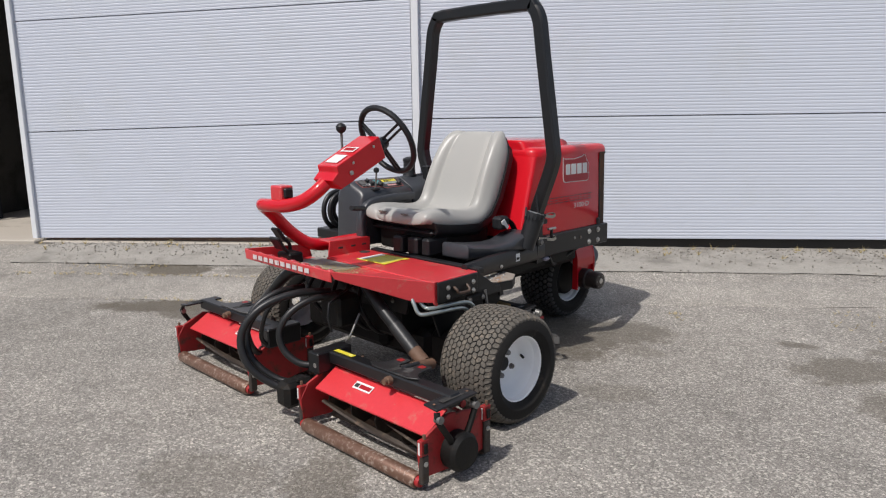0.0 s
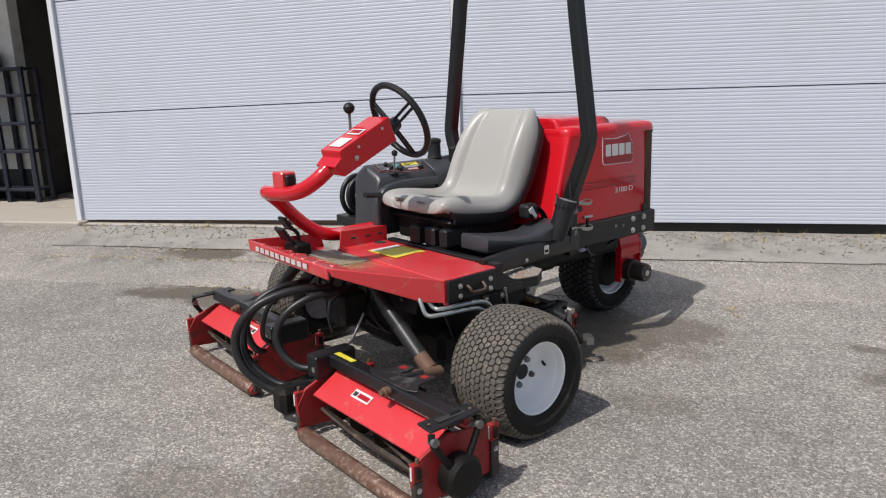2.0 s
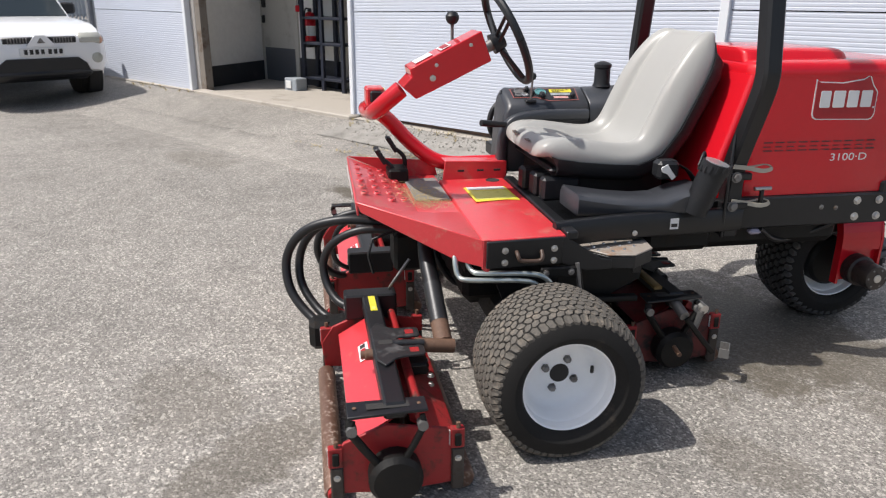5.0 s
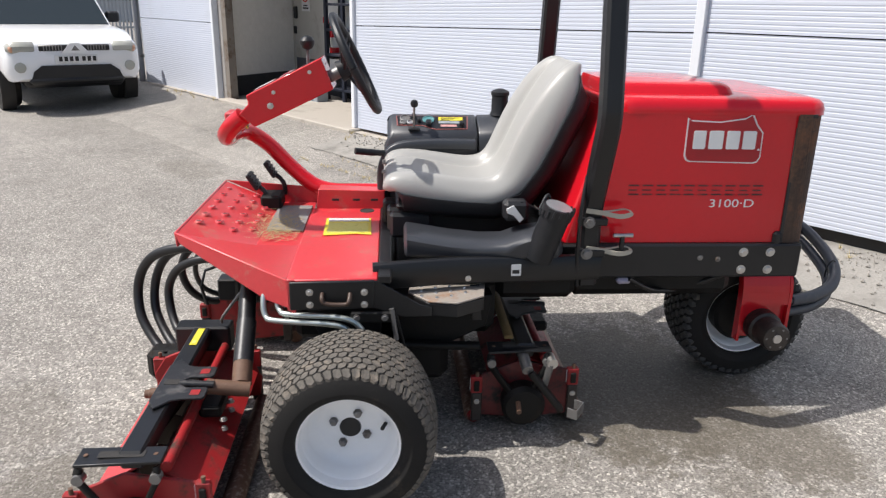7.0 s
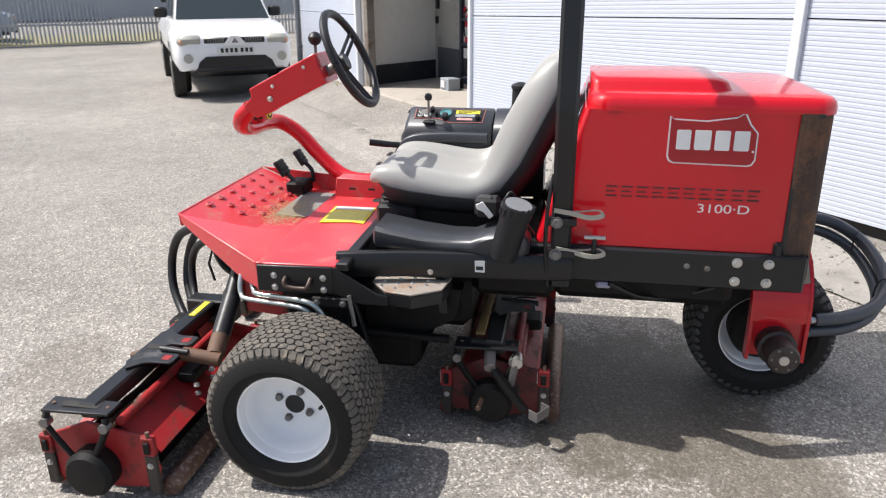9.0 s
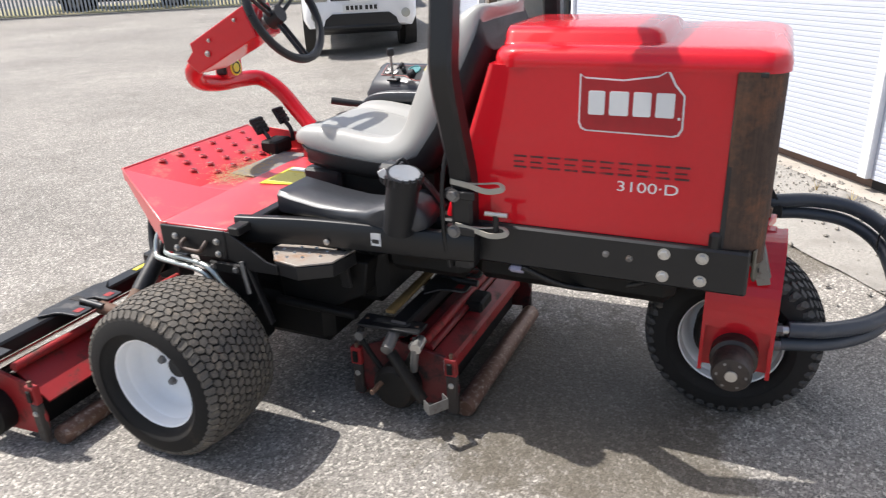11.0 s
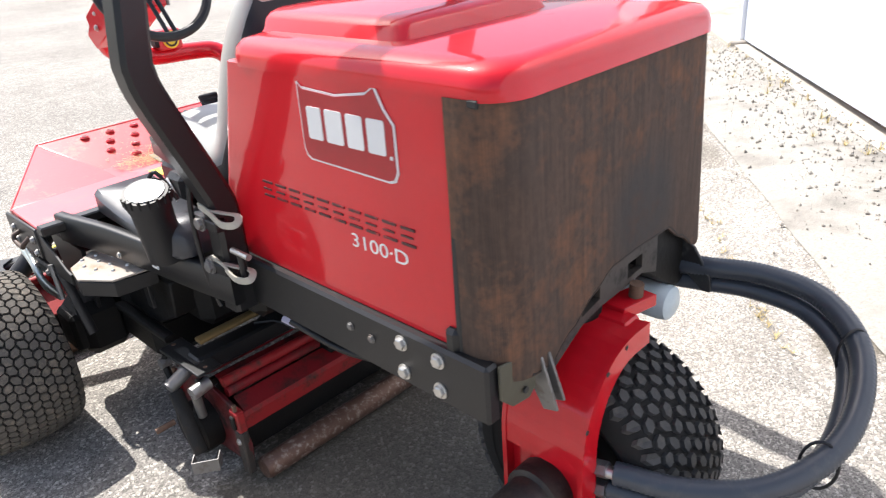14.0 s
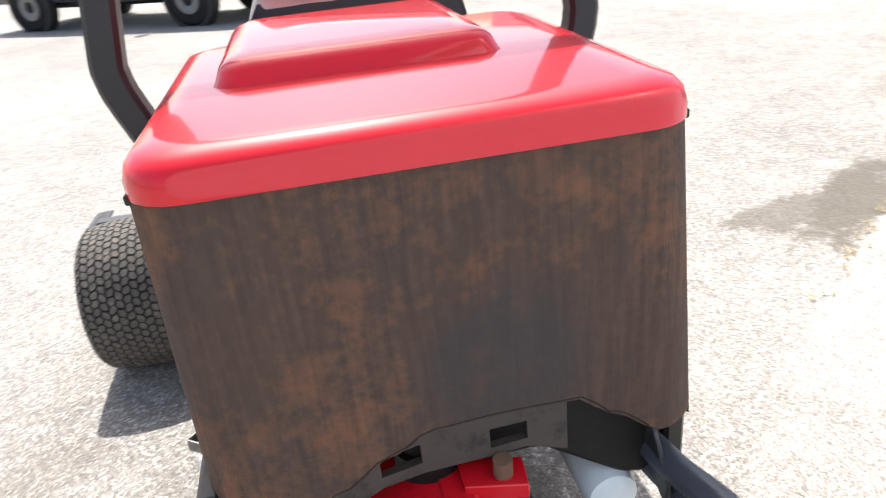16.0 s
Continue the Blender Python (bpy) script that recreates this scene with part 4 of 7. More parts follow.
def reel_unit(name, cx, cy, motor, label, shield):
    """A cutting unit: frame plates, rollers, reel, shields and carrier."""
    hw = 0.335
    g = G()
    g.box((cx - hw - 0.03, cy - 0.055, 0.262), (cx + hw + 0.03, cy + 0.003, 0.312), 0.006)
    u = part(name, g, BLACK, MOWER, label)
    for sx in (-1, 1):
        g = G()
        x = cx + sx * (hw + 0.01)
        g.prism([(x, cy - 0.19, 0.05), (x, cy - 0.20, 0.14), (x, cy - 0.16, 0.20), (x, cy - 0.05, 0.245), (x, cy + 0.12, 0.215), (x, cy + 0.16, 0.12), (x, cy + 0.15, 0.05), (x, cy - 0.02, 0.035)], (sx * 0.012, 0, 0))
        # the belly unit's end plates take the red darkened for shade
        part("end_plate", g, RED_GRIMY if shield is RED_WORN else RED_SHADED_DEEP, u, bevel=0.003)
    g = G()
    g.lathe([(cx - hw, 0.024), (cx - hw + 0.008, 0.029), (cx + hw - 0.008, 0.029), (cx + hw, 0.024)], (0, cy - 0.187, 0.034), "x", 24)
    part("front_roller", g, ROLLER, u, "rusty steel front roller")
    g = G()
    g.lathe([(cx - hw, 0.026), (cx - hw + 0.008, 0.031), (cx + hw - 0.008, 0.031), (cx + hw, 0.026)], (0, cy + 0.165, 0.034), "x", 24)
    part("rear_roller", g, ROLLER, u, "rusty steel rear roller")
    for e in (-1, 1):
        g = G()
        g.lathe([(cx + e * hw, 0.020), (cx + e * (hw + 0.016), 0.018)], (0, cy - 0.187, 0.034), "x", 12)
        part("roller_cap", g, RED_GRIMY, u)
    g = G()
    g.prism([(cx - hw + 0.01, cy - 0.140, 0.180), (cx + hw - 0.01, cy - 0.140, 0.180), (cx + hw - 0.01, cy - 0.03, 0.245), (cx - hw + 0.01, cy - 0.03, 0.245)], (0, 0.002, -0.006))
    part("front_shield", g, shield, u, "flat red reel shield")
    g = G()
    if shield is RED_WORN:
        g.prism([(cx - hw + 0.01, cy + 0.02, 0.235), (cx + hw - 0.01, cy + 0.02, 0.235), (cx + hw - 0.01, cy + 0.15, 0.150), (cx - hw + 0.01, cy + 0.15, 0.150)], (0, -0.002, -0.006))
        part("rear_shield", g, RED_GRIMY, u)
    else:
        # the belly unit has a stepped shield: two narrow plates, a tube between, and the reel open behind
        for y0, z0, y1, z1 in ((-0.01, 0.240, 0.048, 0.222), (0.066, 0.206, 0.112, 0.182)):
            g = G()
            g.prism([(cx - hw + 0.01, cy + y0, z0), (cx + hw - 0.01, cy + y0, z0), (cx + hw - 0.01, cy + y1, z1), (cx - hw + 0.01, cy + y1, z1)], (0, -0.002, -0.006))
            part("rear_shield", g, RED_SHADED, u)
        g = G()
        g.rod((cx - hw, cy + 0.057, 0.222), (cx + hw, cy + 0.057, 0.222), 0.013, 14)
        part("shield_tube", g, RED_SHADED, u, "dirty red cross tube in a shaded tone")
        g = G()
        g.prism([(cx - hw, cy + 0.112, 0.182), (cx + hw, cy + 0.112, 0.182), (cx + hw, cy + 0.120, 0.172), (cx - hw, cy + 0.120, 0.172)], (0, 0, -0.035))
        part("shield_lip", g, RED_GRIMY, u)
    g = G()
    g.rod((cx - hw, cy - 0.03, 0.12), (cx + hw, cy - 0.03, 0.12), 0.018)
    for b in range(6):
        prev = None
        n = 16
        for i in range(n + 1):
            a = 2 * math.pi * b / 6 + 1.2 * i / n
            x = cx - hw + 0.02 + (2 * hw - 0.04) * i / n
            ring = []
            for r, da in ((0.082, -0.04), (0.090, 0.02), (0.070, 0.06), (0.066, 0.0)):
                ring.append((x, cy - 0.03 + r * math.cos(a + da), 0.12 + r * math.sin(a + da)))
            if prev:
                k = len(g.v)
                g.v += prev + ring
                g.f += [(k + j, k + (j + 1) % 4, k + 4 + (j + 1) % 4, k + 4 + j) for j in range(4)]
            prev = ring
    for i in range(5):
        x = cx - hw + 0.04 + (2 * hw - 0.08) * i / 4
        g.lathe([(x - 0.003, 0.068), (x + 0.003, 0.068)], (0, cy - 0.03, 0.12), "x", 12)
    part("reel", g, mat("worn_reel_steel", (0.05, 0.038, 0.03), 0.5, metal=0.4, dirt=(0.16, 0.11, 0.075), dirt_amount=0.4, scale=14, bump=0.2), u, "dirty helical cutting reel")
    g = G()
    g.box((cx - hw, cy - 0.005, 0.025), (cx + hw, cy + 0.06, 0.055), 0.004)
    # rusty in front; the belly unit's is blackened for the shade there
    part("bedknife", g, RUST if shield is RED_WORN else GRIME, u)
    # added plate: hides sunlit ground and stands in for shade behind the reel
    g = G()
    g.box((cx - hw, cy + 0.075, 0.045), (cx + hw, cy + 0.090, 0.150), 0.004)
    part("shade_plate", g, GRIME, u, "added dark plate for the shade behind the reel")
    g = G()
    x = cx + motor * (hw + 0.02)
    g.lathe([(x, 0.07), (x + motor * 0.05, 0.072), (x + motor * 0.066, 0.060), (x + motor * 0.07, 0.02)], (0, cy - 0.03, 0.108), "x", 22)
    part("reel_motor", g, GRIME, u, "round black reel motor housing")
    return u


build_ground()
build_building()
build_wheels()
build_hood()
build_rops()
build_frame()
build_deck()
build_seat()
build_steering()
LEFT = reel_unit("cutting_unit", 0.585, -0.490, 1, "red cutting unit with rusty rollers", RED_WORN)
RIGHT = reel_unit("cutting_unit", -0.595, -0.450, -1, "red cutting unit with rusty rollers", RED_WORN)
REAR = reel_unit("cutting_unit", 0.03, 0.575, 1, "grimy red cutting unit under the belly", RED_SHADED)


# ---- more of the mower ----
CONSOLE = mat("grey_moulded_plastic", (0.038, 0.041, 0.048), 0.38, spec=0.55, dirt=(0.05, 0.05, 0.05), dirt_amount=0.25, scale=6, fine=250, bump=0.1)
CAP = mat("worn_cap_metal", (0.33, 0.345, 0.36), 0.3, metal=0.4, dirt=(0.20, 0.20, 0.20), dirt_amount=0.35, scale=20, bump=0.1)
FADED = mat("faded_white_lettering", (0.60, 0.55, 0.54), 0.5, dirt=(0.45, 0.05, 0.06), dirt_amount=0.35, scale=60, bump=0.02)
def slab(name, pts, along, material, parent, label="", bevel=0.002, smooth=35):
    g = G()
    g.prism(pts, along)
    return part(name, g, material, parent, label, smooth, bevel)


def block(name, lo, hi, material, parent, label="", c=0.004):
    g = G()
    g.box(lo, hi, c)
    return part(name, g, material, parent, label)


def bar(name, pts, r, material, parent, label="", smooth=0, seg=12, section=None):
    g = G()
    g.tube(pts, r, seg, smooth, section=section)
    return part(name, g, material, parent, label, 50)


def bolts(places, axis, parent, r=0.009, h=0.008, material=None):
    for p in places:
        g = G()
        hex_bolt(g, p, axis, r, h)
        part("bolt", g, material or STEEL, parent)


def wrapped_hose(name, pts, r, parent, label, pitch=0.007):
    """A hose in a spiral guard: rings bulge along its length."""
    tmp = G()
    tmp.tube(pts, r, 4, 12)
    n = len(tmp.v) // 4
    line = [sum((Vector(tmp.v[4 * i + k]) for k in range(4)), Vector()) / 4 for i in range(n)]
    out, d, acc = [line[0]], 0.0, 0.0
    for a, b in zip(line, line[1:]):
        length = (b - a).length
        while acc + length >= pitch / 2:
            f = (pitch / 2 - acc) / length
            a = a.lerp(b, f)
            length = (b - a).length
            acc = 0
            out.append(a)
        acc += length
    g = G()
    seg = 12
    side = None
    for i, p in enumerate(out):
        t = (out[min(i + 1, len(out) - 1)] - out[max(i - 1, 0)]).normalized()
        if side is None:
            side = t.cross(Vector((0, 0, 1))).normalized()
        side = (side - t * side.dot(t)).normalized()
        nor = side.cross(t)
        rr = r if i % 2 else r * 0.91
        for k in range(seg):
            w = 2 * math.pi * k / seg
            g.v.append(tuple(p + side * (rr * math.cos(w)) + nor * (rr * math.sin(w))))
    for i in range(len(out) - 1):
        for k in range(seg):
            g.f.append((i * seg + k, (i + 1) * seg + k, (i + 1) * seg + (k + 1) % seg, i * seg + (k + 1) % seg))
    g.f.append(tuple(range(seg)))
    g.f.append(tuple(reversed(range((len(out) - 1) * seg, len(out) * seg))))
    return part(name, g, GUARD, parent, label, 60)


def build_rear():
    # one-sided fork: a channel that arches over the tyre
    x = 0.145
    def arc(rx, rz, steps=12):
        return [(rx * math.cos(a), 0.36 + rz * math.sin(a)) for a in [math.pi / 2 * k / steps for k in range(steps + 1)]]
    g = G()
    g.prism([(x, 1.385, 0.21), (x, 1.55, 0.21), (x, 1.555, 0.40), (x, 1.38, 0.40)], (-0.014, 0, 0))
    for y0, y1, wide in ((1.375, 1.385, 0.036), (1.550, 1.561, 0.044)):
        outer = [(0.166, 0.20)] + arc(0.166, 0.206) + [(-0.05, 0.566)]
        inner = [(0.166 - wide, 0.20)] + arc(0.166 - wide, 0.206 - wide) + [(-0.05, 0.566 - wide)]
        for a, b, c, d in zip(outer, outer[1:], inner, inner[1:]):
            g.prism([(a[0], y0, a[1]), (b[0], y0, b[1]), (d[0], y0, d[1]), (c[0], y0, c[1])], (0, y1 - y0, 0))
    top, under = [(0.164, 0.34)] + arc(0.164, 0.204) + [(-0.05, 0.564)], [(0.153, 0.34)] + arc(0.153, 0.193) + [(-0.05, 0.553)]
    for a, b, c, d in zip(top, top[1:], under, under[1:]):
        g.prism([(a[0], 1.384, a[1]), (b[0], 1.384, b[1]), (d[0], 1.384, d[1]), (c[0], 1.384, c[1])], (0, 0.168, 0))
    fork = part("rear_fork", g, RED, MOWER, "red one-sided steering fork", smooth=30)
    block("pivot_block", (-0.062, 1.40, 0.525), (-0.01, 1.535, 0.568), RED, fork, "", 0.006)
    slab("steering_arm", [(-0.045, 1.450, 0.553), (-0.045, 1.510, 0.553), (-0.130, 1.530, 0.553), (-0.136, 1.475, 0.553)], (0, 0, 0.025), RED, fork, "red steering arm on the fork")
    g = G()
    g.lathe([(0.56, 0.050), (0.60, 0.050), (0.605, 0.042), (0.68, 0.042)], (-0.01, 1.425, 0), "z", 20)
    part("pivot_tube", g, GRIME, MOWER, "greasy black steering pivot")
    for x1, z1 in ((0.03, 0.552), (0.090, 0.528), (0.152, 0.440)):
        g = G()
        g.lathe([(1.5605, 0.005), (1.5618, 0.005)], (x1, 0, z1), "y", 8)
        part("flange_hole", g, DARK_GAP, fork)
    bolts([(x + 0.001, 1.40, z) for z in (0.36, 0.42)], "x", fork, 0.006, 0.005)
    g = G()
    g.lathe([(0.14, 0.062), (0.19, 0.062), (0.195, 0.052), (0.262, 0.052), (0.272, 0.047), (0.276, 0.020)], (0, 1.466, 0.258), "x", 28)
    motor = part("wheel_motor", g, mat("greasy_rust", (0.036, 0.026, 0.022), 0.42, dirt=(0.012, 0.011, 0.011), dirt_amount=0.6, scale=18, bump=0.3), MOWER, "greasy rusty rear wheel motor")
    for i in range(6):
        a = 2 * math.pi * i / 6
        bolts([(0.270, 1.466 + 0.036 * math.cos(a), 0.258 + 0.036 * math.sin(a))], "x", motor, 0.005, 0.004, DULL)
    g = G()
    g.lathe([(0.275, 0.017), (0.279, 0.015)], (0, 1.466, 0.258), "x", 16)
    part("motor_cap", g, STEEL, motor)
    # hoses that loop out behind: a ribbed guard over one, a plain sleeve on the other
    upper = [(0.107, 1.590, 0.335), (0.07, 1.70, 0.335), (0.0, 1.81, 0.350), (-0.10, 1.875, 0.385), (-0.21, 1.885, 0.430), (-0.315, 1.845, 0.488), (-0.37, 1.755, 0.535), (-0.37, 1.64, 0.552), (-0.34, 1.53, 0.550), (-0.33, 1.42, 0.540)]
    lower = [(0.103, 1.575, 0.287), (0.06, 1.70, 0.288), (-0.01, 1.80, 0.305), (-0.10, 1.855, 0.342), (-0.21, 1.862, 0.388), (-0.32, 1.825, 0.446), (-0.372, 1.735, 0.492), (-0.372, 1.62, 0.508), (-0.345, 1.51, 0.507), (-0.335, 1.42, 0.50)]
    wrapped_hose("hydraulic_hose", upper, 0.0230, MOWER, "black hydraulic hose in a ribbed spiral guard", 0.008)
    wrapped_hose("hydraulic_hose", lower, 0.0205, MOWER, "grey-black hydraulic hose in a fine ribbed guard", 0.007)
    for p, q in ((upper[3], lower[3]), (upper[5], lower[5])):
        c = (Vector(p) + Vector(q)) / 2
        side = Vector((p[1] - 1.6, -p[0], 0)).normalized()
        ring = [c + Vector((side.y, -side.x, 0)) * (0.031 * math.cos(a)) + Vector((0, 0, 0.052 * math.sin(a))) for a in [2 * math.pi * i / 20 for i in range(21)]]
        bar("cable_tie", ring, 0.003, PLASTIC, MOWER, "black cable tie round both hoses", 0, 6)
    for p in (upper[0], lower[0]):
        bar("hose_fitting", [(0.12, 1.535, p[2] - 0.012), (0.113, 1.56, p[2] - 0.004), (p[0], p[1] + 0.012, p[2])], 0.012, STEEL, MOWER, "plated hose fitting")
        g = G()
        g.tube([(0.112, 1.555, p[2] - 0.004), (0.109, 1.578, p[2])], 0.0165, 6)
        part("hose_nut", g, DULL, MOWER, "plated hexagon nut")
    # rear cross frame, the slotted band under the grille and the brackets at the rail ends
    block("rear_crossmember", (-0.36, 1.375, 0.585), (0.30, 1.405, 0.66), BLACK, MOWER, "black rear cross member", 0.008)
    g = G()
    for a, b, c, d in (((0.150, 0.560), (0.062, 0.607), (0.062, 0.668), (0.150, 0.612)), ((0.062, 0.607), (0.005, 0.618), (0.005, 0.636), (0.062, 0.625)), ((0.062, 0.656), (0.005, 0.668), (0.005, 0.700), (0.062, 0.690)), ((0.005, 0.618), (-0.090, 0.622), (-0.090, 0.700), (0.005, 0.700)),
                       ((-0.090, 0.622), (-0.143, 0.626), (-0.143, 0.640), (-0.090, 0.636)), ((-0.090, 0.668), (-0.143, 0.670), (-0.143, 0.700), (-0.090, 0.700)), ((-0.143, 0.626), (-0.200, 0.606), (-0.200, 0.690), (-0.143, 0.700))):
        g.prism([(p, 1.474, z - 0.020) for p, z in (a, b, c, d)], (0, 0.014, 0))
    part("slotted_band", g, mat("dirty_brown_steel", (0.050, 0.042, 0.036), 0.6, dirt=(0.020, 0.018, 0.017), dirt_amount=0.5, scale=18, bump=0.25), MOWER, "grimy slotted steel band under the grille", smooth=20)
    g = G()
    prof = [(-0.150, 0.700), (-0.150, 0.615), (-0.170, 0.590), (-0.235, 0.545), (-0.285, 0.512), (-0.315, 0.505), (-0.340, 0.515), (-0.345, 0.60), (-0.24, 0.70)]
    g.prism([(p, 1.405, z) for p, z in prof], (0, 0.078, 0))
    part("hanger_sheet", g, GRIME, MOWER, "black curved steel hanger beside the bottle", bevel=0.006)
    slab("rear_bracket", [(0.285, 1.478, 0.618), (0.212, 1.490, 0.618), (0.208, 1.490, 0.545), (0.225, 1.489, 0.530), (0.262, 1.484, 0.530), (0.285, 1.478, 0.552)], (0, 0.006, 0), mat("olive_dirt_steel", (0.075, 0.068, 0.046), 0.55, dirt=(0.13, 0.115, 0.08), dirt_amount=0.45, scale=22, bump=0.2), MOWER, "olive dirty bracket plate at the rail end")
    g = G()
    g.lathe([(1.494, 0.006), (1.4975, 0.006)], (0.236, 0, 0.552), "y", 10)
    part("bracket_hole", g, DARK_GAP, MOWER)
    for d, z0 in ((0.0, 0.0), (0.020, 0.010)):
        slab("bracket_gusset", [(0.204 - d, 1.470, 0.620), (0.204 - d, 1.505, 0.600), (0.196 - d, 1.530, 0.498 + z0), (0.196 - d, 1.500, 0.490 + z0), (0.204 - d, 1.470, 0.560)], (-0.006, 0, 0), DULL, MOWER, "scraped thin steel gusset")
    slab("rear_bracket", [(-0.318, 1.470, 0.615), (-0.318, 1.510, 0.600), (-0.322, 1.548, 0.535), (-0.322, 1.550, 0.500), (-0.322, 1.530, 0.500), (-0.318, 1.470, 0.56)], (-0.007, 0, 0), SCRAPED, MOWER, "scraped angled frame bracket")
    g = G()
    g.lathe([(1.33, 0.038), (1.34, 0.041), (1.475, 0.041), (1.492, 0.037), (1.499, 0.025), (1.501, 0.0)], (-0.268, 0, 0.480), "y", 24)
    part("overflow_bottle", g, mat("pale_plastic", (0.62, 0.70, 0.72), 0.35, bump=0.02), MOWER, "pale plastic coolant bottle lying on its side")
    bar("brass_plug", [(-0.102, 1.500, 0.576), (-0.102, 1.502, 0.606)], 0.014, RUST, MOWER, "rusty threaded plug")


def build_side():
    # front side plate with four bolts and a grab handle
    p = slab("side_plate", [(0.520, -0.18, 0.583), (0.520, 0.065, 0.588), (0.520, 0.065, 0.50), (0.520, -0.18, 0.495)], (0.010, 0, 0), BLACK, MOWER, "black side plate with bolts and handle", 0.004)
    bolts([(0.531, y, z) for y in (-0.122, 0.036) for z in (0.553, 0.514)], "x", p, 0.0080, 0.008)
    bar("handle", [(0.53, -0.085, 0.548), (0.548, -0.085, 0.540), (0.550, -0.075, 0.525), (0.550, -0.02, 0.522), (0.550, -0.008, 0.532), (0.53, -0.005, 0.548)], 0.0065, mat("brown_handle", (0.070, 0.042, 0.030), 0.5, bump=0.2), p, "dull rusty bent handle", 3)
    for a, pts in enumerate(([(0.44, -0.262, 0.545), (0.472, -0.266, 0.50), (0.490, -0.258, 0.462), (0.510, -0.225, 0.455), (0.530, -0.07, 0.452), (0.537, -0.02, 0.440), (0.535, 0.01, 0.40), (0.51, 0.03, 0.36)],
                             [(0.44, -0.222, 0.530), (0.468, -0.226, 0.500), (0.486, -0.216, 0.478), (0.506, -0.19, 0.474), (0.530, -0.05, 0.474), (0.540, 0.005, 0.462), (0.540, 0.035, 0.425), (0.51, 0.055, 0.37)])):
        bar("hydraulic_pipe", pts, 0.0085, GREY_PIPE, MOWER, "pale plated hydraulic pipe", 4)
    bar("edge_rail", [(0.455, 0.06, 0.572), (0.45, 0.11, 0.574), (0.435, 0.19, 0.575), (0.415, 0.30, 0.575), (0.395, 0.45, 0.572), (0.37, 0.62, 0.565), (0.345, 0.78, 0.562)], 0.02, BLACK, MOWER, "black curved side rail", 4, section=(0.030, 0.082))
    slab("brace", [(0.525, 0.05, 0.585), (0.525, 0.075, 0.585), (0.522, 0.200, 0.506), (0.522, 0.235, 0.500), (0.522, 0.235, 0.470), (0.525, 0.15, 0.470), (0.525, 0.05, 0.505)], (-0.008, 0, 0), BLACK, MOWER, "black diagonal brace")
    pl = mat("worn_step_plate", (0.34, 0.30, 0.26), 0.45, metal=0.1, dirt=(0.27, 0.15, 0.085), dirt_amount=0.50, scale=9, bump=0.25)
    outline = [(0.36, 0.175), (0.44, 0.165), (0.515, 0.225), (0.53, 0.31), (0.475, 0.395), (0.37, 0.41)]
    st = slab("foot_step", [(x, y, 0.516) for x, y in outline], (0, 0, -0.006), pl, MOWER, "rusty studded steel foot step", 0.002)
    slab("step_skirt", [(x * 0.998, y, 0.508) for x, y in outline], (0, 0, -0.040), BLACK, st, "", 0.002)
    for i in range(11):
        g = G()
        x, y = 0.40 + 0.038 * (i % 3) + 0.012 * (i // 3 % 2), 0.205 + 0.045 * (i // 3)
        g.lathe([(0.516, 0.006), (0.520, 0.004)], (x, y, 0), "z", 8)
        part("stud", g, STEEL, st)
    for y in (0.245, 0.35):
        bolts([(0.427, y, 0.553)], "x", MOWER, 0.007, 0.006)
    slab("step_hanger", [(0.40, 0.36, 0.52), (0.40, 0.39, 0.52), (0.40, 0.40, 0.40), (0.40, 0.37, 0.40)], (-0.01, 0, 0), BLACK, MOWER, "thin black hanger bracket")
    bar("clevis_link", [(0.53, 0.115, 0.50), (0.532, 0.13, 0.40)], 0.007, DULL, MOWER, "grey steel link rod")
    bar("wheel_strap", [(0.515, 0.125, 0.49), (0.505, 0.150, 0.38), (0.496, 0.172, 0.29)], 0.01, BLACK, MOWER, "thin black steel strap behind the wheel", 0, section=(0.026, 0.006))
    block("maker_plate", (0.4355, 0.110, 0.556), (0.4385, 0.168, 0.584), DULL, MOWER, "small worn metal data plate", 0.001)
    block("lock_bracket", (0.515, -0.005, 0.455), (0.535, 0.12, 0.490), GRIME, MOWER, "grimy black lock bracket", 0.005)
    bolts([(0.535, 0.012, 0.473), (0.535, 0.095, 0.473)], "x", MOWER, 0.008, 0.007, DULL)
    # moulded tray beside the seat
    g = G()
    rings = []
    for y, x0, x1, z0, z1 in ((0.155, 0.225, 0.375, 0.612, 0.664), (0.163, 0.215, 0.385, 0.605, 0.676), (0.21, 0.215, 0.390, 0.605, 0.668), (0.30, 0.22, 0.392, 0.603, 0.654), (0.40, 0.23, 0.395, 0.602, 0.646), (0.47, 0.24, 0.40, 0.602, 0.650), (0.53, 0.25, 0.41, 0.604, 0.676), (0.60, 0.26, 0.41, 0.605, 0.690), (0.63, 0.27, 0.40, 0.605, 0.68), (0.65, 0.28, 0.38, 0.61, 0.65)):
        c = 0.012
        rings.append([(x0, y, z0), (x1 - c, y, z0), (x1, y, z0 + c), (x1, y, z1 - c), (x1 - c, y, z1), (x0 + c, y, z1), (x0, y, z1 - c)])
    g.loft(rings)
    part("side_tray", g, CONSOLE, MOWER, "black moulded plastic tray beside the seat", 45)
    g = G()
    ax = Vector((0.030, 0.046, 0.173)).normalized()
    base = Vector((0.395, 0.571, 0.607))
    g.tube([base, base + ax * 0.150], 0.043, 22, r2=0.045)
    t = part("filler_neck", g, PLASTIC, MOWER, "black plastic filler neck")
    g = G()
    g.tube([base + ax * 0.150, base + ax * 0.156, base + ax * 0.178, base + ax * 0.183], 0.049, 22)
    part("filler_cap", g, PLASTIC, t, "black ribbed filler cap")
    g = G()
